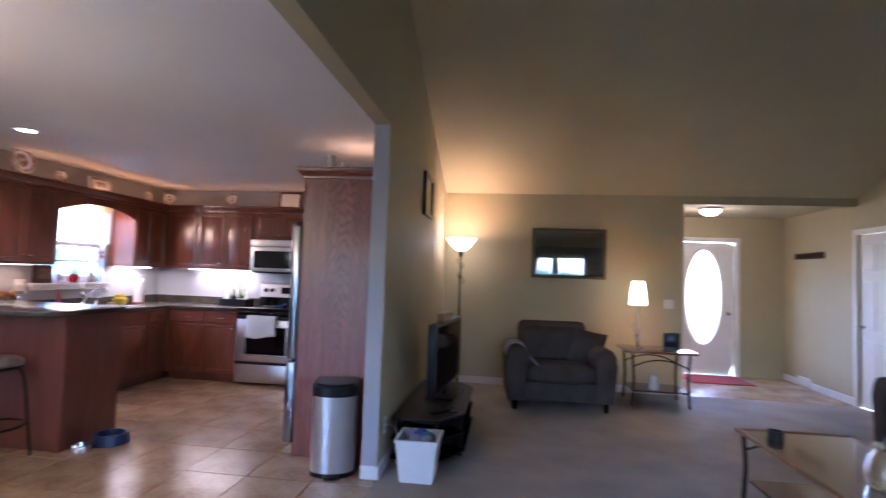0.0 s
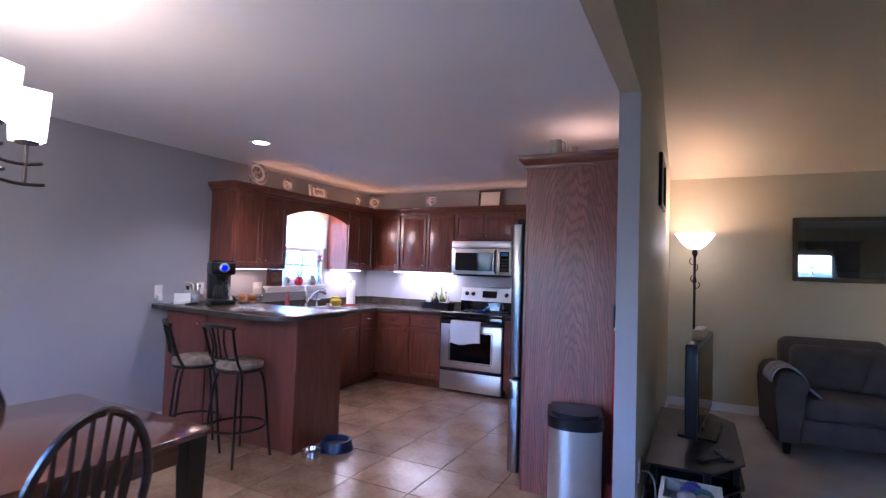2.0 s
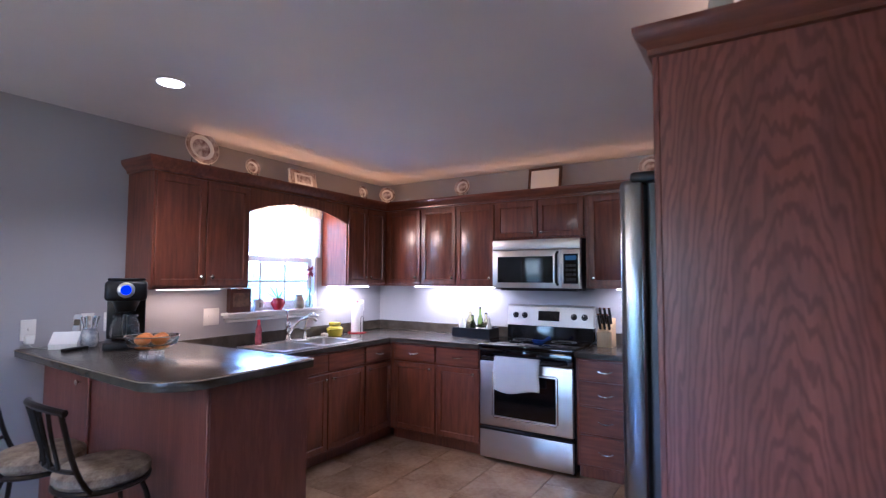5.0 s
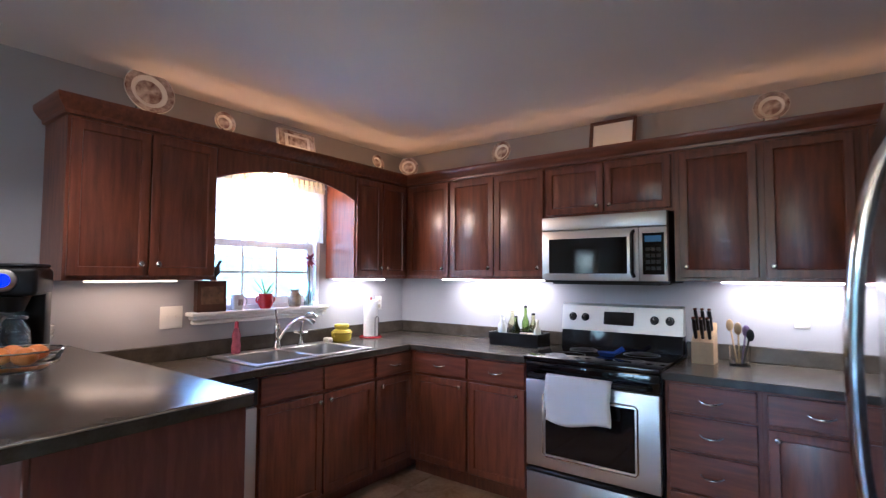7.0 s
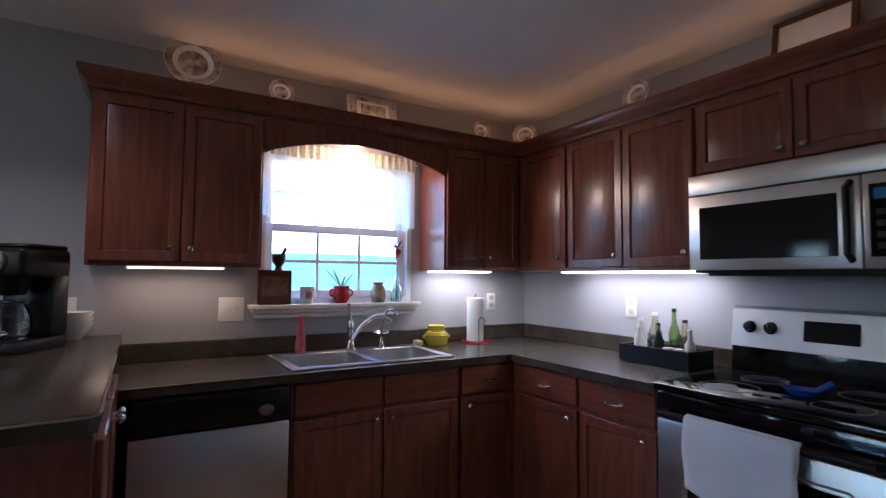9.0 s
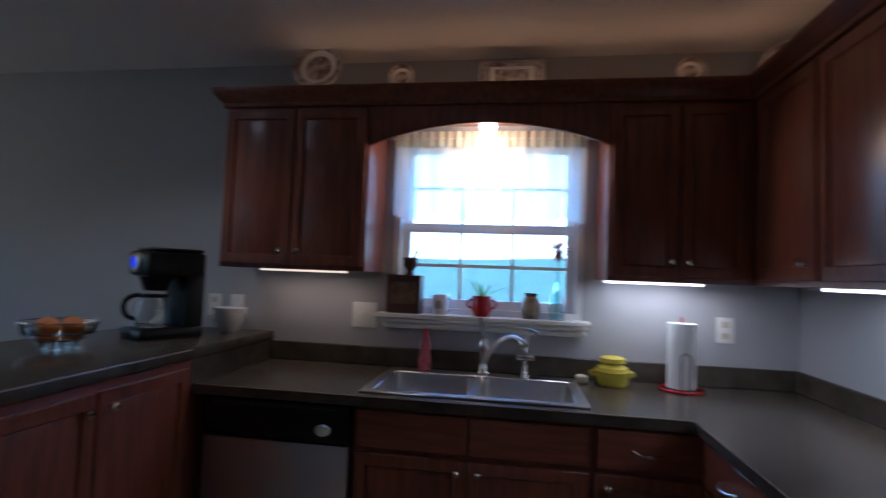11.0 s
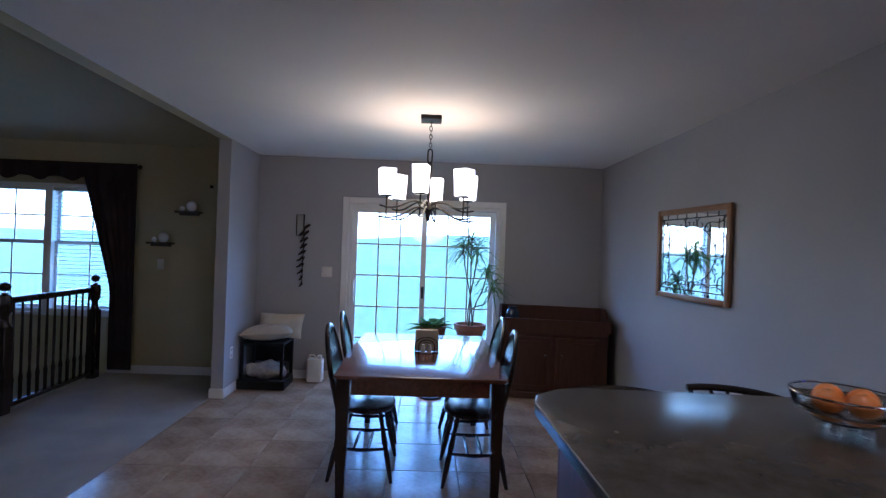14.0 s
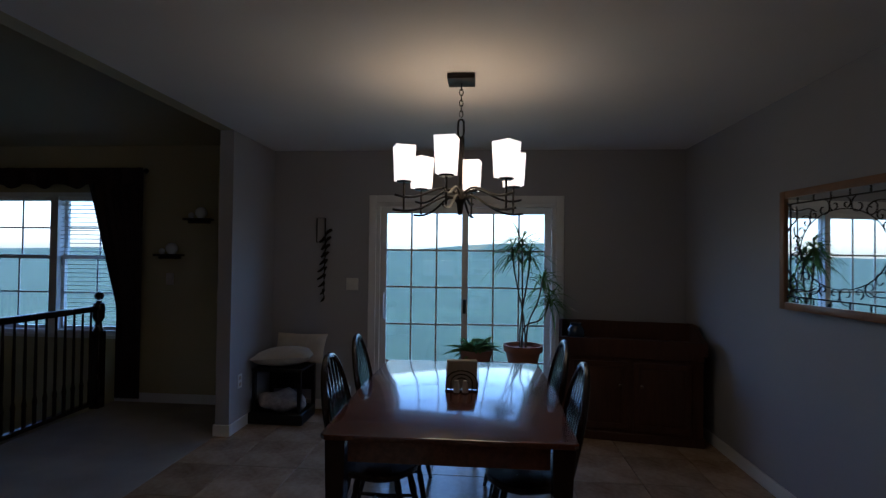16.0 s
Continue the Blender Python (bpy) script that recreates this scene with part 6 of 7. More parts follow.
part("jar", turned([(0, 0), (0.05, 0), (0.054, 0.11), (0.050, 0.11), (0.046, 0.008), (0, 0.008)], 20), GLASS, uj)
for k, (dx, dy, h, mt) in enumerate(((-0.03, 0.02, 0.25, BEECH), (0.02, 0.01, 0.22, surface("purple_plastic", (0.10, 0.06, 0.16), 0.4, bump=0)), (0.0, -0.03, 0.24, BEECH), (0.035, -0.02, 0.20, BLACK))):
    sp_ = part("utensil", rod([(dx * 0.5, dy * 0.5, 0.012), (dx * 1.4, dy * 1.4, h * 0.75)], 0.005, 6), mt, uj)
    bm = bmesh.new()
    bmesh.ops.create_uvsphere(bm, u_segments=10, v_segments=6, radius=1, matrix=Matrix.Translation((dx * 1.6, dy * 1.6, h * 0.85)) @ Matrix.Diagonal((0.020, 0.007, 0.034, 1)))
    part("spoon_head", bm, mt, sp_)
sr = thing("spoon_rest", pose(1.95, -0.40, 0.9222), "blue glazed spoon rest on the cooktop", "spoon rest")
part("dish", turned([(0, 0.002), (0.035, 0.002), (0.055, 0.022), (0.058, 0.024), (0.052, 0.024), (0.033, 0.008), (0, 0.008)], 20, (0, 0, 0), (1.2, 0.8)), surface("cobalt_glaze", (0.03, 0.07, 0.32), 0.15, bump=0), sr)
part("tail", rod([(0.04, 0, 0.018), (0.09, 0.02, 0.05)], [0.012, 0.016], 8), surface("cobalt_glaze_b", (0.03, 0.07, 0.32), 0.15, bump=0), sr)

# things on the bar top
BT = 1.045
cm = thing("coffee_maker", pose(0.40, -2.775, BT, 0, 0, 62), "black drip coffee maker with a glass carafe", "coffee maker")
part("base", bx(-0.10, 0.10, -0.15, 0.12, 0, 0.045, 0.012, 2), BLACK, cm)
part("column", bx(-0.095, 0.095, 0.03, 0.12, 0.045, 0.31, 0.012, 2), BLACK, cm)
part("head", bx(-0.10, 0.10, -0.13, 0.12, 0.265, 0.375, 0.020, 3), BLACK, cm)
part("lid", bx(-0.09, 0.09, -0.10, 0.11, 0.3755, 0.39, 0.006), BLACK, cm)
part("filter_basket", turned([(0, 0.20), (0.045, 0.205), (0.068, 0.264), (0, 0.264)], 20, (0, -0.055, 0)), BLACK, cm)
dl_ = part("dial", turned([(0, 0), (0.042, 0), (0.042, 0.012), (0.034, 0.018), (0, 0.018)], 24), STEEL, cm, "round steel dial", pose(0, -0.13, 0.325, 90))
part("dial_light", turned([(0, 0.0182), (0.026, 0.0182), (0.026, 0.020), (0, 0.020)], 20), glowing("blue_dial_light", (0.01, 0.02, 0.9), 0.035), dl_, "glowing blue screen")
CG = clear("carafe_glass", (0.82, 0.84, 0.86))
cf = part("carafe", turned([(0, 0.047), (0.062, 0.047), (0.074, 0.08), (0.070, 0.13), (0.050, 0.172), (0.054, 0.19), (0.049, 0.19), (0.045, 0.172), (0.064, 0.13), (0.068, 0.08), (0.058, 0.053), (0, 0.053)], 24, (0, -0.06, 0)), CG, cm, "clear glass carafe")
part("carafe_handle", rod(bent((0, -0.115, 0.185), (0, -0.20, 0.19), (0, -0.19, 0.09), (0, -0.132, 0.085)), 0.010, 8), BLACK, cf)
part("carafe_band", rod([(0.055 * math.cos(2 * math.pi * k / 24), -0.06 + 0.055 * math.sin(2 * math.pi * k / 24), 0.18) for k in range(24)], 0.006, 6, True), BLACK, cf)
fb = thing("fruit_bowl", pose(0.84, -2.86, BT), "footed glass fruit bowl", "bowl")
part("bowl", turned([(0.03, 0.03), (0.07, 0.033), (0.110, 0.058), (0.124, 0.100), (0.120, 0.100), (0.105, 0.061), (0.068, 0.038), (0, 0.036)], 32), GLASS, fb)
for k in range(4):
    a = 2 * math.pi * k / 4 + 0.5
    part("foot", turned([(0, 0), (0.012, 0), (0.014, 0.012), (0.008, 0.034), (0, 0.034)], 12, (0.05 * math.cos(a), 0.05 * math.sin(a), 0)), GLASS, fb)
part("wire_rim", rod([(0.123 * math.cos(2 * math.pi * k / 32), 0.123 * math.sin(2 * math.pi * k / 32), 0.101) for k in range(32)], 0.003, 6, True), CHROME, fb)
ORANGE = surface("orange_peel", (0.62, 0.20, 0.02), 0.45, vary=0.12, scale=12, fine=240, bump=0.3, dist=0.002)
for k, (x, y, z) in enumerate(((0.051, 0.006, 0.077), (-0.006, 0.051, 0.077), (-0.051, -0.004, 0.077), (0.004, -0.051, 0.077))):
    o = thing("orange", pose(0.84 + x, -2.86 + y, BT + z), "ripe orange in the glass bowl", "orange", "oranges in the bowl")
    bm = bmesh.new()
    bmesh.ops.create_uvsphere(bm, u_segments=20, v_segments=12, radius=0.0365)
    part("fruit", bm, ORANGE, o)
    part("stem_end", turned([(0, 0), (0.004, 0), (0, 0.003)], 8), LEAF, o, "", pose(0, 0, 0.036))
wb = thing("nested_bowls", pose(0.12, -2.64, BT), "stack of cream bowls beside the coffee maker", "bowl")
for k in range(3):
    part("bowl", turned([(0, 0.004), (0.035, 0.0), (0.07, 0.05), (0.078, 0.07), (0.073, 0.07), (0.062, 0.048), (0.03, 0.008), (0, 0.01)], 24, (0, 0, 0.024 * k)), WHITE, wb)
ph = thing("cordless_phone", pose(0.16, -2.97, BT, 0, 0, 55), "pale grey cordless phone on its charging base", "phone")
part("base", pushed([(-0.055, 0.0), (0.06, 0.0), (0.06, 0.022), (0.045, 0.085), (0.03, 0.088), (-0.055, 0.028)], "x", -0.065, 0.065), PLATE_W, ph)
part("keypad", bx(-0.05, 0.005, -0.001, 0.001, -0.032, 0.026), KEYPAD, ph, "dark keypad", pose(0, -0.006, 0.058, -57))
hs = part("handset", bx(0.018, 0.058, -0.012, 0.012, 0.0, 0.155, 0.008, 2), surface("silver_plastic", (0.42, 0.42, 0.43), 0.35, bump=0), ph, "silver handset", pose(0, 0.03, 0.03, -16))
part("screen", bx(0.024, 0.052, -0.0135, -0.0122, 0.09, 0.125), BLACK_GLASS, hs)
ad = thing("power_adapter", pose(0, -3.09, 1.098, 0, 0, 90), "white plug-in adapter with a thin cord", "adapter")
part("plug", bx(-0.022, 0.022, -0.038, -0.0095, -0.03, 0.02, 0.005), PLATE_W, ad)
part("cord", rod(bent((0, -0.03, -0.03), (0, -0.05, -0.05), (0.03, -0.06, -0.05), (0.06, -0.09, -0.0505), 10), 0.002, 5), PLATE_W, ad)
uc = thing("utensil_crock", pose(0.19, -2.865, BT), "white patterned crock holding knives and spreaders", "crock")
part("crock", turned([(0, 0), (0.038, 0), (0.046, 0.03), (0.043, 0.075), (0.034, 0.095), (0.038, 0.105), (0.033, 0.105), (0.03, 0.09), (0, 0.02)], 22), surface("blue_white_pottery", (0.62, 0.62, 0.62), 0.2, vary=0.3, scale=26, fine=70, bump=0, color2=(0.16, 0.18, 0.22)), uc)
for k in range(6):
    a = k * 1.05
    x0, y0, x1, y1 = 0.012 * math.cos(a), 0.012 * math.sin(a), 0.042 * math.cos(a), 0.042 * math.sin(a)
    ut = part("spreader", rod([(x0, y0, 0.03), (x1 * 0.8, y1 * 0.8, 0.13), (x1, y1, 0.17)], [0.003, 0.004, 0.007], 6), NICKEL, uc)
solid("remote_control", bx(-0.02, 0.02, -0.075, 0.075, 0, 0.016, 0.005, 2), BLACK, "slim black remote lying on the bar top", "remote", m=pose(0.30, -2.98, BT, 0, 0, 28))

# floor things by the kitchen
tc = thing("trash_can", pose(3.57, -2.835, 0, 0, 0, 14), "stainless step trash can with a black lid", "trash can")
out = [(0.15 * math.cos(a), -0.13 + (-0.10 * math.sin(a))) for a in [math.pi * k / 14 for k in range(15)]]
body = [(0.15, 0.11)] + [(x, y + 0.04) for x, y in out] + [(-0.15, 0.11)]
part("body", pushed(body, "z", 0.03, 0.54), STEEL, tc, "brushed steel body")
part("base_band", pushed([(x * 1.02, y * 1.02) for x, y in body], "z", 0, 0.03), BLACK, tc)
part("lid", pushed([(x * 1.05, y * 1.04) for x, y in body], "z", 0.541, 0.605), BLACK, tc, "black plastic lid")
part("lid_top", pushed([(x * 0.92, y * 0.92) for x, y in body], "z", 0.6055, 0.625), BLACK, tc)
part("pedal", bx(-0.05, 0.05, -0.235, -0.19, 0.012, 0.026, 0.005), BLACK, tc)
br = thing("broom", pose(3.775, -2.72, 0), "red-handled broom leaning by the tall panel", "broom")
part("handle", rod([(0, -0.03, 0.22), (0, 0.0, 1.10)], 0.012, 8), surface("red_paint", (0.50, 0.03, 0.02), 0.35, bump=0), br, "red handle")
part("grip", rod([(0, 0.0, 1.10), (0, 0.004, 1.24)], 0.016, 8), BLACK, br, "black grip")
part("head", bx(-0.03, 0.03, -0.10, 0.03, 0.0, 0.22, 0.01), surface("red_plastic", (0.45, 0.04, 0.03), 0.5, bump=0), br)
pb = thing("pet_bowl", pose(1.72, -2.72, 0.003), "blue plastic pet bowl on the tiles", "pet bowl")
part("bowl", turned([(0, 0.012), (0.09, 0.012), (0.10, 0.075), (0.115, 0.075), (0.135, 0), (0.125, 0), (0, 0.004)], 28), surface("navy_plastic", (0.015, 0.03, 0.10), 0.3, bump=0), pb)
part("kibble", turned([(0, 0.035), (0.09, 0.03), (0, 0.05)], 16), surface("brown_kibble", (0.10, 0.05, 0.025), 0.9, fine=90, bump=1), pb)
pb2 = thing("water_bowl", pose(1.66, -2.93, 0.003), "small steel water bowl on the tiles", "pet bowl")
part("bowl", turned([(0, 0.006), (0.055, 0.006), (0.066, 0.045), (0.075, 0.048), (0.078, 0.0), (0.07, 0.0), (0, 0.002)], 24), CHROME, pb2)

# ---- living room ----
tl = thing("torchiere", pose(4.18, -0.13, 0), "dark iron floor lamp with a lit opal glass bowl", "floor lamp")
part("base", turned([(0, 0), (0.14, 0), (0.145, 0.015), (0.08, 0.04), (0.03, 0.06), (0, 0.06)], 24), IRON, tl)
part("pole", turned([(0, 0.06), (0.014, 0.06), (0.012, 0.5), (0.02, 0.52), (0.012, 0.54), (0.012, 1.35), (0.022, 1.38), (0.012, 1.42), (0.012, 1.62), (0.03, 1.66), (0.02, 1.70), (0, 1.70)], 14), IRON, tl)
bm = bmesh.new()
for k in range(5):
    z = 1.30 + 0.06 * k
    a = k * 2.4
    tube(bm, bent((0, 0, z), (0.05 * math.cos(a), 0.05 * math.sin(a), z), (0.06 * math.cos(a), 0.06 * math.sin(a), z + 0.05), (0.03 * math.cos(a), 0.03 * math.sin(a), z + 0.07)), 0.005, 5)
part("leaf_scrolls", bm, IRON, tl)
part("bowl", turned([(0.0, 1.70), (0.06, 1.71), (0.12, 1.76), (0.185, 1.855), (0.19, 1.86), (0.18, 1.858), (0.115, 1.77), (0.055, 1.722), (0, 1.715)], 32), glowing("lit_amber_bowl", (1.0, 0.80, 0.52), 0.30), tl, "lit opal glass bowl")


def armchair(m, label, w=0.56):
    c = thing("armchair", m, label, "armchair")
    def soft(name, x0, x1, y0, y1, z0, z1, r):
        return part(name, bx(x0, x1, y0, y1, z0, z1, r, 4), SOFA, c)
    soft("frame", -w + 0.06, w - 0.06, -0.38, 0.40, 0.10, 0.30, 0.03)
    soft("seat_cushion", -w + 0.22, w - 0.22, -0.42, 0.22, 0.30, 0.47, 0.06)
    part("backrest", bx(-w + 0.18, w - 0.18, 0.12, 0.40, 0.30, 0.90, 0.08, 4), SOFA, c, "", pose(0, 0.05, 0.02, -6))
    soft("back_cushion", -w + 0.22, w - 0.22, 0.06, 0.26, 0.46, 0.84, 0.07)
    for s in (-1, 1):
        bm = bmesh.new()
        prof = [(0.20, 0.10), (0.20, 0.50), (0.215, 0.58), (0.17, 0.655), (0.09, 0.675), (0.01, 0.64), (-0.03, 0.57), (-0.01, 0.50), (0.02, 0.46), (0.03, 0.10)]
        prism(bm, [(s * (w - 0.22 + u), v) for u, v in (prof if s > 0 else prof[::-1])], "y", -0.40, 0.38)
        bmesh.ops.bevel(bm, geom=list(bm.edges), offset=0.018, segments=2, affect="EDGES", profile=0.6)
        part("arm", bm, SOFA, c)
        for y in (-0.34, 0.34):
            part("foot", turned([(0, 0), (0.025, 0), (0.035, 0.10), (0, 0.10)], 10, (s * (w - 0.10), y, 0)), DARKWOOD, c)
    return c


armchair(pose(5.33, -0.50, 0, 0, 0, 4), "dark brown plush armchair with rolled arms", 0.58)
armchair(pose(8.40, -2.0, 0, 0, 0, -80), "dark brown plush armchair near the hall")
bm = bmesh.new()
g = []
for i in range(15):
    col = []
    for j in range(23):
        u, v = i / 14, j / 22
        ang = -0.7 + v * 3.4
        if v < 0.55:
            x, z = 0.125 * math.cos(math.pi - v / 0.55 * math.pi), 0.57 + 0.135 * math.sin(v / 0.55 * math.pi)
        else:
            x, z = 0.125 + (v - 0.55) * 0.30, 0.57 - (v - 0.55) * 0.26
        col.append(bm.verts.new((x - 0.02, -0.36 + 0.36 * u + 0.02 * math.sin(v * 9), z + 0.006 * math.sin(u * 17 + v * 5))))
    g.append(col)
for i in range(14):
    for j in range(22):
        bm.faces.new((g[i][j], g[i + 1][j], g[i + 1][j + 1], g[i][j + 1]))
THROW = surface("grey_striped_throw", (0.42, 0.42, 0.46), 0.95, vary=0.3, scale=3, fine=60, bump=0.6, stretch=(1, 12, 1), color2=(0.10, 0.10, 0.12))
ob = solid("throw_blanket", bm, THROW, "grey striped throw over the armchair's arm", "blanket", m=pose(4.88, -0.53, 0.0, 0, 0, 4))
ob.modifiers.new("thickness", "SOLIDIFY").thickness = 0.012
pl = solid("throw_pillow", cushion(0.19, 0.19, 0.07), SOFA, "dark plush pillow on the armchair", "pillow", m=pose(5.68, -0.47, 0.64, 74, 10, -14))

et = thing("end_table", pose(6.5, -0.18, 0), "iron end table with a wooden top and low shelf", "table")
part("tabletop", bx(-0.39, 0.39, -0.26, 0.26, 0.595, 0.625, 0.008, 2), TABLEWOOD, et, "wooden top")
part("shelf", bx(-0.31, 0.31, -0.22, 0.22, 0.16, 0.18, 0.004), TABLEWOOD, et)
for sx in (-1, 1):
    for sy in (-1, 1):
        part("leg", rod([(sx * 0.31, sy * 0.22, 0), (sx * 0.29, sy * 0.21, 0.3), (sx * 0.31, sy * 0.22, 0.595)], 0.015, 8), IRON, et)
for sy in (-1, 1):
    part("arched_brace", rod(bent((-0.295, sy * 0.212, 0.44), (-0.1, sy * 0.212, 0.55), (0.1, sy * 0.212, 0.55), (0.295, sy * 0.212, 0.44)), 0.009, 6), IRON, et)
lp = thing("table_lamp", pose(6.30, -0.16, 0.625), "table lamp with a lit pleated cream shade", "table lamp")
part("base", turned([(0, 0), (0.075, 0), (0.07, 0.015), (0.02, 0.03), (0.014, 0.08), (0.03, 0.14), (0.012, 0.20), (0.012, 0.56), (0, 0.56)], 18), NICKEL, lp)
for s in (-1, 1):
    part("scroll", rod(bent((0, 0, 0.18), (s * 0.07, 0, 0.20), (s * 0.06, 0, 0.28), (s * 0.03, 0, 0.27)), 0.005, 6), NICKEL, lp)
bm = bmesh.new()
nn = 48
ra = [bm.verts.new(((0.10 + 0.003 * (k % 2)) * math.cos(2 * math.pi * k / nn), (0.10 + 0.003 * (k % 2)) * math.sin(2 * math.pi * k / nn), 0.50)) for k in range(nn)]
rb = [bm.verts.new(((0.07 + 0.003 * (k % 2)) * math.cos(2 * math.pi * k / nn), (0.07 + 0.003 * (k % 2)) * math.sin(2 * math.pi * k / nn), 0.78)) for k in range(nn)]
for k in range(nn):
    bm.faces.new((ra[k], ra[(k + 1) % nn], rb[(k + 1) % nn], rb[k]))
part("shade", bm, LAMP_ON, lp, "lit pleated cream shade")
pfm = thing("photo_box", pose(6.68, -0.16, 0.625, 0, 0, -8), "small dark standing photo frame on the end table", "picture frame")
part("frame", bx(-0.09, 0.09, -0.02, 0.03, 0, 0.19, 0.008), BLACK, pfm)
part("glass", bx(-0.07, 0.07, -0.0225, -0.0202, 0.025, 0.165), BLACK_GLASS, pfm)
fg = thing("figurine", pose(6.46, -0.28, 0.18), "small white pottery ornament on the low shelf", "ornament")
part("body", turned([(0, 0), (0.05, 0), (0.055, 0.04), (0.035, 0.09), (0.04, 0.12), (0.03, 0.15), (0, 0.165)], 16), WHITE, fg)

ct = thing("coffee_table", pose(6.66, -3.33, 0, 0, 0, 0), "iron and wood coffee table with a lower shelf", "table")
bm = bmesh.new()
box(bm, -0.36, -0.335, -0.62, 0.62, 0.425, 0.45, 0.004)
box(bm, 0.335, 0.36, -0.62, 0.62, 0.425, 0.45, 0.004)
box(bm, -0.335, 0.335, 0.595, 0.62, 0.425, 0.45, 0.004)
box(bm, -0.335, 0.335, -0.62, -0.595, 0.425, 0.45, 0.004)
part("top_border", bm, OAK, ct, "lighter wooden border")
part("top_panel", bx(-0.335, 0.335, -0.595, 0.595, 0.42, 0.444), TABLEWOOD, ct, "dark wooden top panel")
part("shelf", bx(-0.30, 0.30, -0.55, 0.55, 0.12, 0.14, 0.004), TABLEWOOD, ct)
for sx in (-1, 1):
    for sy in (-1, 1):
        part("leg", rod([(sx * 0.32, sy * 0.58, 0), (sx * 0.31, sy * 0.57, 0.2), (sx * 0.32, sy * 0.58, 0.425)], 0.015, 8), IRON, ct)
for sy in (-1, 1):
    part("arched_brace", rod(bent((-0.31, sy * 0.575, 0.32), (-0.1, sy * 0.575, 0.40), (0.1, sy * 0.575, 0.40), (0.31, sy * 0.575, 0.32)), 0.008, 6), IRON, ct)
ash = thing("candle_tin", pose(6.46, -2.90, 0.4445), "small dark candle tin on the coffee table", "candle")
part("tin", turned([(0, 0), (0.045, 0), (0.045, 0.05), (0.038, 0.05), (0.036, 0.03), (0, 0.03)], 20), BLACK, ash)
cj = thing("glass_jar", pose(6.62, -3.62, 0.445), "clear glass jar on the coffee table", "jar")
part("jar", turned([(0, 0), (0.08, 0), (0.10, 0.06), (0.085, 0.14), (0.055, 0.17), (0.06, 0.185), (0.052, 0.185), (0.048, 0.17), (0.075, 0.138), (0.09, 0.06), (0.072, 0.012), (0, 0.012)], 26), GLASS, cj)
part("lid", turned([(0, 0.187), (0.06, 0.187), (0.045, 0.21), (0.012, 0.22), (0.018, 0.24), (0, 0.25)], 20), GLASS, cj)

# television and its stand
ts = thing("tv_stand", pose(4.25, -1.97, 0), "black glass-shelved corner television stand", "tv stand")
outl = [(-0.30, -0.72), (0.04, -0.72), (0.22, -0.45), (0.22, 0.45), (0.08, 0.66), (-0.30, 0.66)]
for z in (0.06, 0.20, 0.34):
    part("shelf", pushed(outl, "z", z - 0.014, z), BLACK_GLASS if z < 0.3 else BLACK, ts)
for x, y in ((-0.26, -0.66), (0.02, -0.66), (0.18, -0.42), (0.18, 0.42), (-0.26, 0.60)):
    part("post", rod([(x, y, 0), (x, y, 0.326)], 0.02, 10), BLACK, ts)
for z, x0, y0, w, d, h in ((0.0605, -0.20, -0.38, 0.34, 0.36, 0.09), (0.2005, -0.20, -0.36, 0.34, 0.40, 0.07), (0.2005, -0.18, 0.12, 0.30, 0.34, 0.06)):
    b = thing("media_box", pose(4.25 + x0 + w / 2, -1.97 + y0 + d / 2, z), "black media player on the stand", "media player", "boxes in the tv stand")
    part("case", bx(-w / 2, w / 2, -d / 2, d / 2, 0.004, h, 0.004), BLACK, b)
    part("front_panel", bx(w / 2 + 0.0005, w / 2 + 0.005, -d / 2 + 0.01, d / 2 - 0.01, 0.012, h - 0.008), BLACK_GLASS, b)
tv = thing("television", pose(4.24, -1.87, 0.341, 0, 0, -6), "flat black television on a pedestal", "television")
part("foot", bx(-0.12, 0.12, -0.24, 0.24, 0, 0.02, 0.008), BLACK, tv)
part("neck", bx(-0.03, 0.02, -0.06, 0.06, 0.02, 0.09), BLACK, tv)
part("casing", bx(-0.045, 0.03, -0.50, 0.50, 0.07, 0.66, 0.014, 2), BLACK, tv)
part("screen", bx(0.0302, 0.034, -0.47, 0.47, 0.11, 0.63), BLACK_GLASS, tv, "dark glossy screen")
part("back_bulge", bx(-0.06, -0.046, -0.36, 0.36, 0.14, 0.56, 0.006, 2), BLACK, tv)
solid("wooden_box", bx(-0.03, 0.03, -0.16, 0.16, 0, 0.07, 0.004), surface("pale_pine", (0.42, 0.27, 0.12), 0.5, stretch=(8, 1, 8)), "small pale pine box on top of the television", "box", m=pose(4.228, -1.97, 1.0015, 0, 0, -6))
for x, y, a in ((4.36, -2.37, 20), (4.28, -2.47, -35)):
    rc = thing("remote_control", pose(x, y, 0.3405, 0, 0, a), "black remote control on the television stand", "remote", "remotes on the stand")
    part("case", bx(-0.025, 0.025, -0.09, 0.09, 0, 0.018, 0.006, 2), BLACK, rc)
    part("keypad", bx(-0.016, 0.016, -0.06, 0.06, 0.0182, 0.0195), KEYPAD, rc)
bn = thing("storage_bin", pose(4.19, -2.87, 0.004), "white plastic bin full of small toys", "bin")
bm = bmesh.new()
rr = [[bm.verts.new((u * a, v * b, z)) for u, v in ((1, 1), (-1, 1), (-1, -1), (1, -1))] for a, b, z in ((0.11, 0.11, 0), (0.14, 0.14, 0.27), (0.15, 0.15, 0.27), (0.15, 0.15, 0.285), (0.13, 0.13, 0.285), (0.105, 0.105, 0.01))]
for A, B in zip(rr, rr[1:]):
    for i in range(4):
        bm.faces.new((A[i], A[(i + 1) % 4], B[(i + 1) % 4], B[i]))
bm.faces.new(rr[0][::-1])
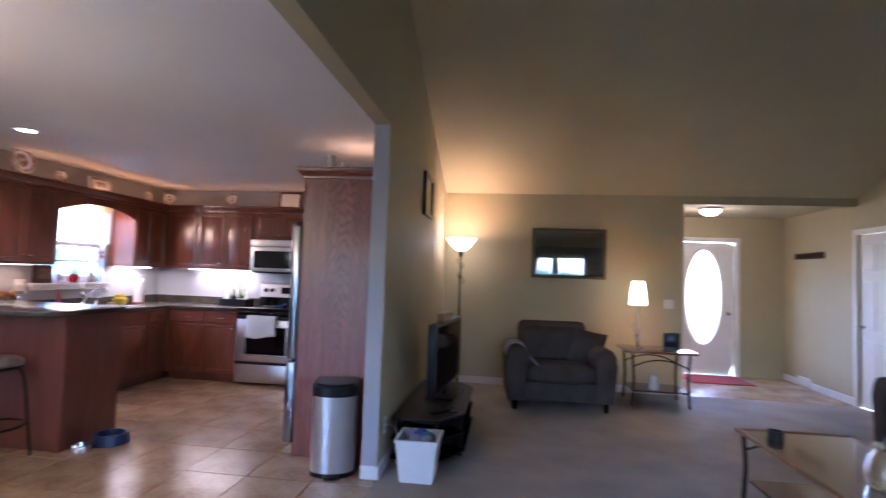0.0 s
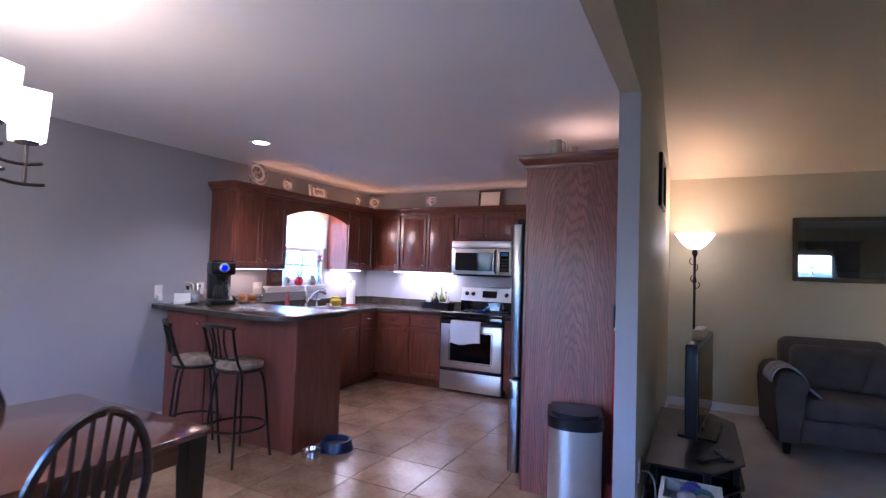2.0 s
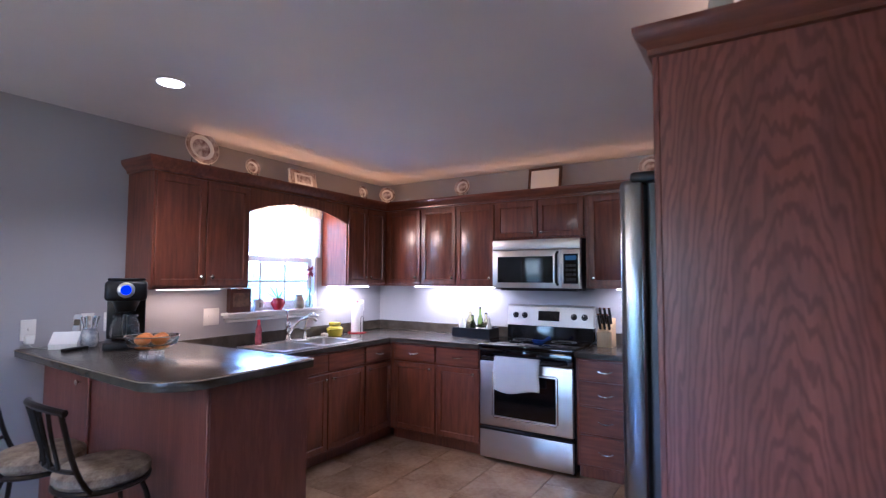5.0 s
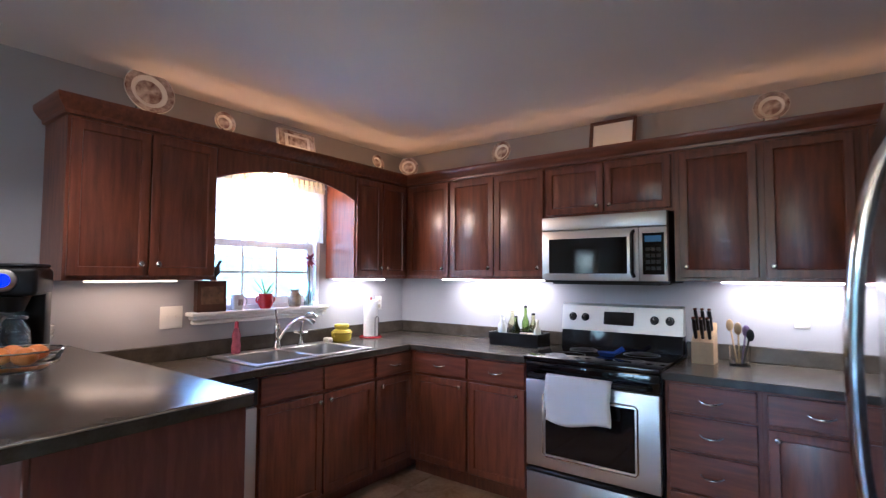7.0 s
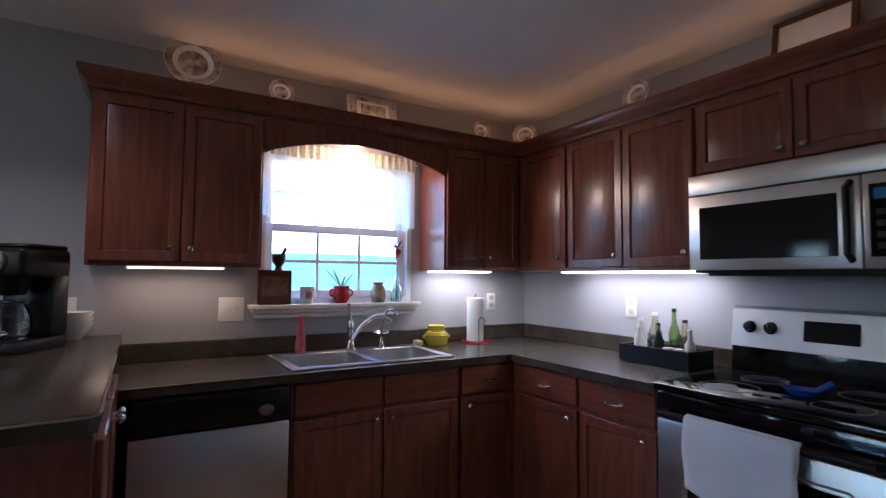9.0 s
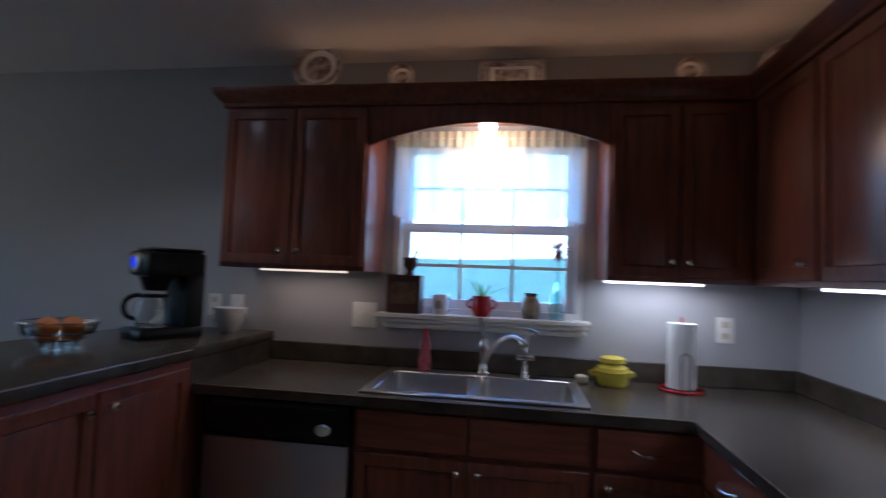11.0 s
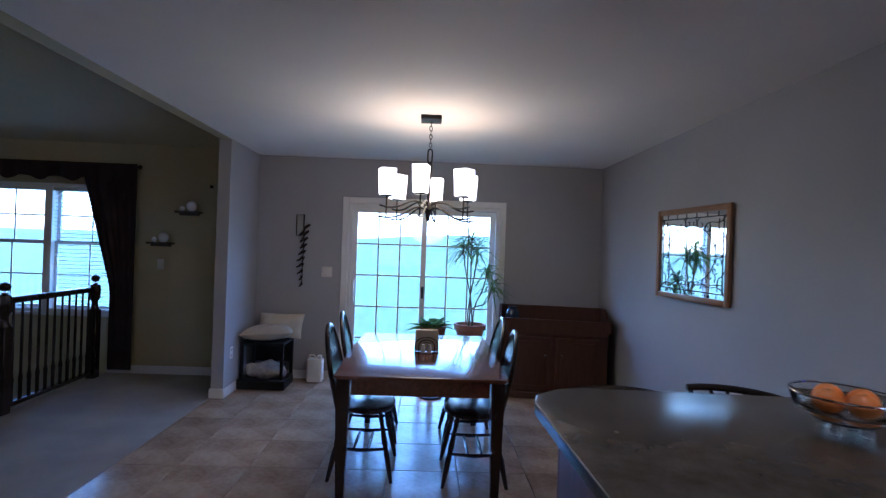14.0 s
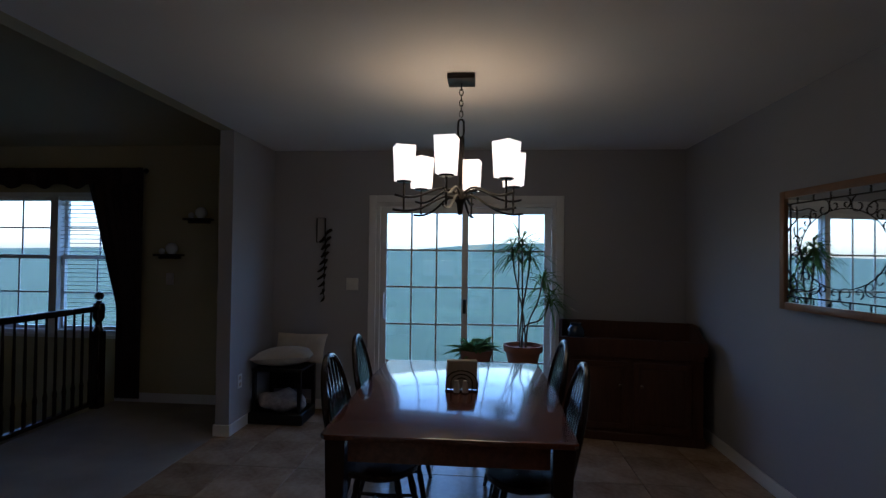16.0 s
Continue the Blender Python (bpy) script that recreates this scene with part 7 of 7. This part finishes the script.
bm.faces.new(rr[-1])
part("bin", bm, PLATE_W, bn)
TOYS = [surface("toy_blue", (0.06, 0.06, 0.30), 0.5), surface("toy_grey", (0.25, 0.24, 0.24), 0.6), surface("toy_teal", (0.04, 0.16, 0.17), 0.5)]
for k in range(9):
    bm = bmesh.new()
    bmesh.ops.create_icosphere(bm, subdivisions=2, radius=1, matrix=Matrix.Translation((rr4.uniform(-0.08, 0.08), rr4.uniform(-0.08, 0.08), 0.27)) @ Matrix.Rotation(k, 4, "X") @ Matrix.Diagonal((0.05, 0.035, 0.045, 1)))
    part("toy", bm, TOYS[k % 3], bn)
solid("toy_fill", bx(4.19 - 0.10, 4.19 + 0.10, -2.97, -2.77, 0.02, 0.25), TOYS[1], "grey cloth filling the bin", "cloth")
solid("extension_lead", rod(bent((XE + 0.02, -2.80, 0.32), (4.03, -2.80, 0.36), (4.01, -2.70, 0.12), (4.0, -2.65, 0.02), 14), 0.005, 6), PLATE_W, "white extension lead trailing from a wall outlet", "lead")
plate(pose(XE, -2.80, 0.32, 0, 0, 90), cat="outlet", label="white wall outlet behind the television")

def framed(m, w, h, ft, frame_m, inner, label, name="framed_picture"):
    c = thing(name, m, label, "picture")
    bm = bmesh.new()
    for a, b, e, d in ((-w, -w + ft, -h, h), (w - ft, w, -h, h), (-w + ft, w - ft, -h, -h + ft), (-w + ft, w - ft, h - ft, h)):
        box(bm, a, b, -0.03, -0.001, e, d, 0.006, 2)
    part("frame", bm, frame_m, c)
    part("mat", bx(-w + ft, w - ft, -0.012, -0.002, -h + ft, h - ft), surface(name + "_mat", (0.11, 0.105, 0.12), 0.7, vary=0.2, bump=0), c)
    part("print", bx(-w + ft + 0.06, w - ft - 0.06, -0.0135, -0.0122, -h + ft + 0.06, h - ft - 0.06), inner, c)
    part("glass", bx(-w + ft, w - ft, -0.019, -0.016, -h + ft, h - ft), thin_pane(name + "_glass", 0.16), c)
    return c


DARKPRINT = surface("dark_landscape_print", (0.075, 0.06, 0.045), 0.6, vary=0.35, scale=7, fine=40, bump=0, color2=(0.015, 0.014, 0.016))
framed(pose(5.537, YN, 1.73), 0.47, 0.322, 0.045, surface("gilt_dark_frame", (0.10, 0.075, 0.035), 0.35, 0.3), DARKPRINT, "dark framed landscape behind reflecting glass")
framed(pose(XE, -1.30, 2.20, 0, 0, 90), 0.255, 0.216, 0.04, BLACK, DARKPRINT, "dark framed picture on the dividing wall", "wall_picture")
pq = thing("wall_plaque", pose(XW, 1.25, 1.84, 0, 0, -90), "long dark wooden wall plaque", "plaque")
part("board", bx(-0.34, 0.34, -0.022, -0.001, -0.045, 0.045, 0.005), PINE, pq)
part("border", bx(-0.32, 0.32, -0.025, -0.0222, -0.032, 0.032, 0.001), DARKWOOD, pq)
solid("door_mat", bx(7.38, 8.22, 1.18, 1.83, 0.004, 0.018, 0.004), surface("red_mat", (0.30, 0.025, 0.02), 0.95, vary=0.1, fine=300, bump=0.7), "red woven door mat in the foyer", "mat")
fl = thing("foyer_light", pose(7.5, 0.9, 2.44), "lit flush ceiling light with an opal dome", "ceiling light")
part("ring", turned([(0, 0), (0.15, 0), (0.155, -0.025), (0.135, -0.03), (0, -0.02)], 28), NICKEL, fl)
part("dome", turned([(0.13, -0.03), (0.115, -0.065), (0.07, -0.095), (0, -0.11)], 28), glowing("lit_foyer_dome", (1.0, 0.86, 0.62), 0.4), fl, "lit opal dome")
vt = solid("floor_register", bx(XW - 0.03, XW - 0.015, 1.2, 1.5, 0.02, 0.14, 0.004), PLATE_W, "white baseboard heat register", "register")

# living room window dressing
CUR = surface("dark_plum_curtain", (0.030, 0.016, 0.018), 0.85, vary=0.2, scale=4, fine=200, bump=0.4)
cu = thing("curtains", pose(0, 0, 0), "dark plum curtains tied back at the window", "curtain")
part("curtain_rod", rod([(5.06, YS + 0.07, 2.24), (7.32, YS + 0.07, 2.24)], 0.012, 8), IRON, cu, "dark rod")
for x in (5.06, 7.32):
    part("finial", turned([(0, -0.03), (0.022, -0.01), (0.024, 0.012), (0, 0.03)], 12, (x, YS + 0.07, 2.24)), IRON, cu)
part("scarf", drape(YS + 0.085, 5.08, 7.29, 2.06, 2.27, 13, 0.018, 90, 6, 0.05, "x"), CUR, cu, "gathered scarf valance")
part("curtain_panel", drape(YS + 0.06, 5.09, 5.68, 0.05, 2.23, 6, 0.022, 60, 24, 0.0, "x", 0.58), CUR, cu)
part("curtain_panel", drape(YS + 0.06, 7.28, 6.78, 0.05, 2.23, 6, 0.022, 60, 24, 0.0, "x", 0.5), CUR, cu)
bl = thing("window_blinds", pose(0, 0, 0), "white half-open horizontal blinds", "blinds")
part("head_rail", bx(LX0 + 0.05, LX1 - 0.05, YS - 0.05, YS - 0.01, LZ1 - 0.075, LZ1 - 0.042), TRIM, bl)
for k in range(30):
    z = 0.74 + k * 0.042
    part("slat", bx(LX0 + 0.05, xm - 0.05, -0.012, 0.012, -0.0008, 0.0008), TRIM, bl, "", pose(0, YS - 0.03, z, 12))
for x, z in ((4.537, 1.765), (4.827, 1.42)):
    s = thing("wall_shelf", pose(x, YS, z), "small dark wall shelf", "shelf", "wall shelves")
    part("board", bx(-0.13, 0.13, 0.001, 0.10, 0, 0.022, 0.003), DARKWOOD, s)
    part("ledge", bx(-0.10, 0.10, 0.001, 0.06, -0.025, -0.0005, 0.004), DARKWOOD, s)
    for dx, r in ((-0.03, 0.055), (0.07, 0.028)):
        b = thing("ornament_ball", pose(x + dx, YS + 0.05, z + 0.022), "white round ornament on a wall shelf", "ornament")
        part("ball", turned([(0, 0), (r * 0.5, 0), (r * 0.92, r * 0.55), (r, r), (r * 0.9, r * 1.45), (r * 0.5, r * 1.87), (0, r * 2)], 18), WHITE, b)
solid("wall_hook", bx(4.30, 4.33, YS, YS + 0.03, 2.05, 2.08, 0.004), IRON, "small dark hook on the tan wall", "hook")

# railing round the stairwell
rl = thing("stair_railing", pose(0, 0, 0), "dark wooden stair railing with turned newels", "railing")
def newel(x, y):
    p = part("newel", bx(x - 0.045, x + 0.045, y - 0.045, y + 0.045, 0.0, 0.72, 0.006), DARKWOOD, rl)
    part("newel_neck", turned([(0, 0.72), (0.045, 0.72), (0.032, 0.75), (0.028, 0.80), (0.05, 0.84), (0.052, 0.93), (0.045, 0.97), (0.022, 0.985), (0.022, 1.0), (0, 1.0)], 16, (x, y, 0)), DARKWOOD, p)
    part("newel_ball", turned([(0, 1.0), (0.03, 1.012), (0.042, 1.04), (0.03, 1.07), (0, 1.085)], 16, (x, y, 0)), DARKWOOD, p)


newel(5.385, -6.93)
newel(5.35, -5.77)
def run_rail(x0, y0, x1, y1, n):
    d = Vector((x1 - x0, y1 - y0, 0))
    side = Vector((-d.y, d.x, 0)).normalized()
    ang = math.degrees(math.atan2(d.y, d.x))
    part("handrail", bx(0.04, d.length - 0.04, -0.028, 0.028, 0.90, 0.955, 0.014, 2), DARKWOOD, rl, "", pose(x0, y0, 0, 0, 0, ang))
    part("bottom_rail", bx(0.04, d.length - 0.04, -0.025, 0.025, 0.045, 0.08, 0.004), DARKWOOD, rl, "", pose(x0, y0, 0, 0, 0, ang))
    for k in range(1, n):
        q = Vector((x0, y0, 0)) + d * (k / n)
        part("baluster", turned([(0, 0.08), (0.014, 0.08), (0.014, 0.22), (0.018, 0.25), (0.010, 0.30), (0.012, 0.55), (0.009, 0.80), (0.009, 0.90), (0, 0.90)], 8, q), DARKWOOD, rl)


run_rail(5.385, -6.93, 5.35, -5.77, 12)
run_rail(5.35, -5.77, XW - 0.06, -5.77, 34)

# ---- floor tiles ----
S = 0.457
G = 0.006
def tile_mesh(wd, dp):
    bm = bx(-wd / 2, wd / 2, -dp / 2, dp / 2, -0.006, 0.002, 0.0015)
    me = finish(bm, "tile")
    me.materials.append(TILE)
    return me


full = tile_mesh(S - G, S - G)
x_edges = [0.0] + [v for v in [2.6 + S * k for k in range(-6, 4)] if 0.03 < v < XE - 0.03] + [XE]
y_edges = [YS] + [v for v in [-2.64 + S * k for k in range(-11, 7)] if YS + 0.03 < v < -0.03] + [0.0]
cut = {}
for x0, x1 in zip(x_edges, x_edges[1:]):
    for y0, y1 in zip(y_edges, y_edges[1:]):
        wd, dp = round(x1 - x0, 4), round(y1 - y0, 4)
        if abs(wd - S) < 0.002 and abs(dp - S) < 0.002:
            me = full
        else:
            me = cut.setdefault((wd, dp), tile_mesh(wd - G, dp - G))
        t_ = new("tile", me)
        t_.parent = floor
        t_.location = ((x0 + x1) / 2, (y0 + y1) / 2, 0)
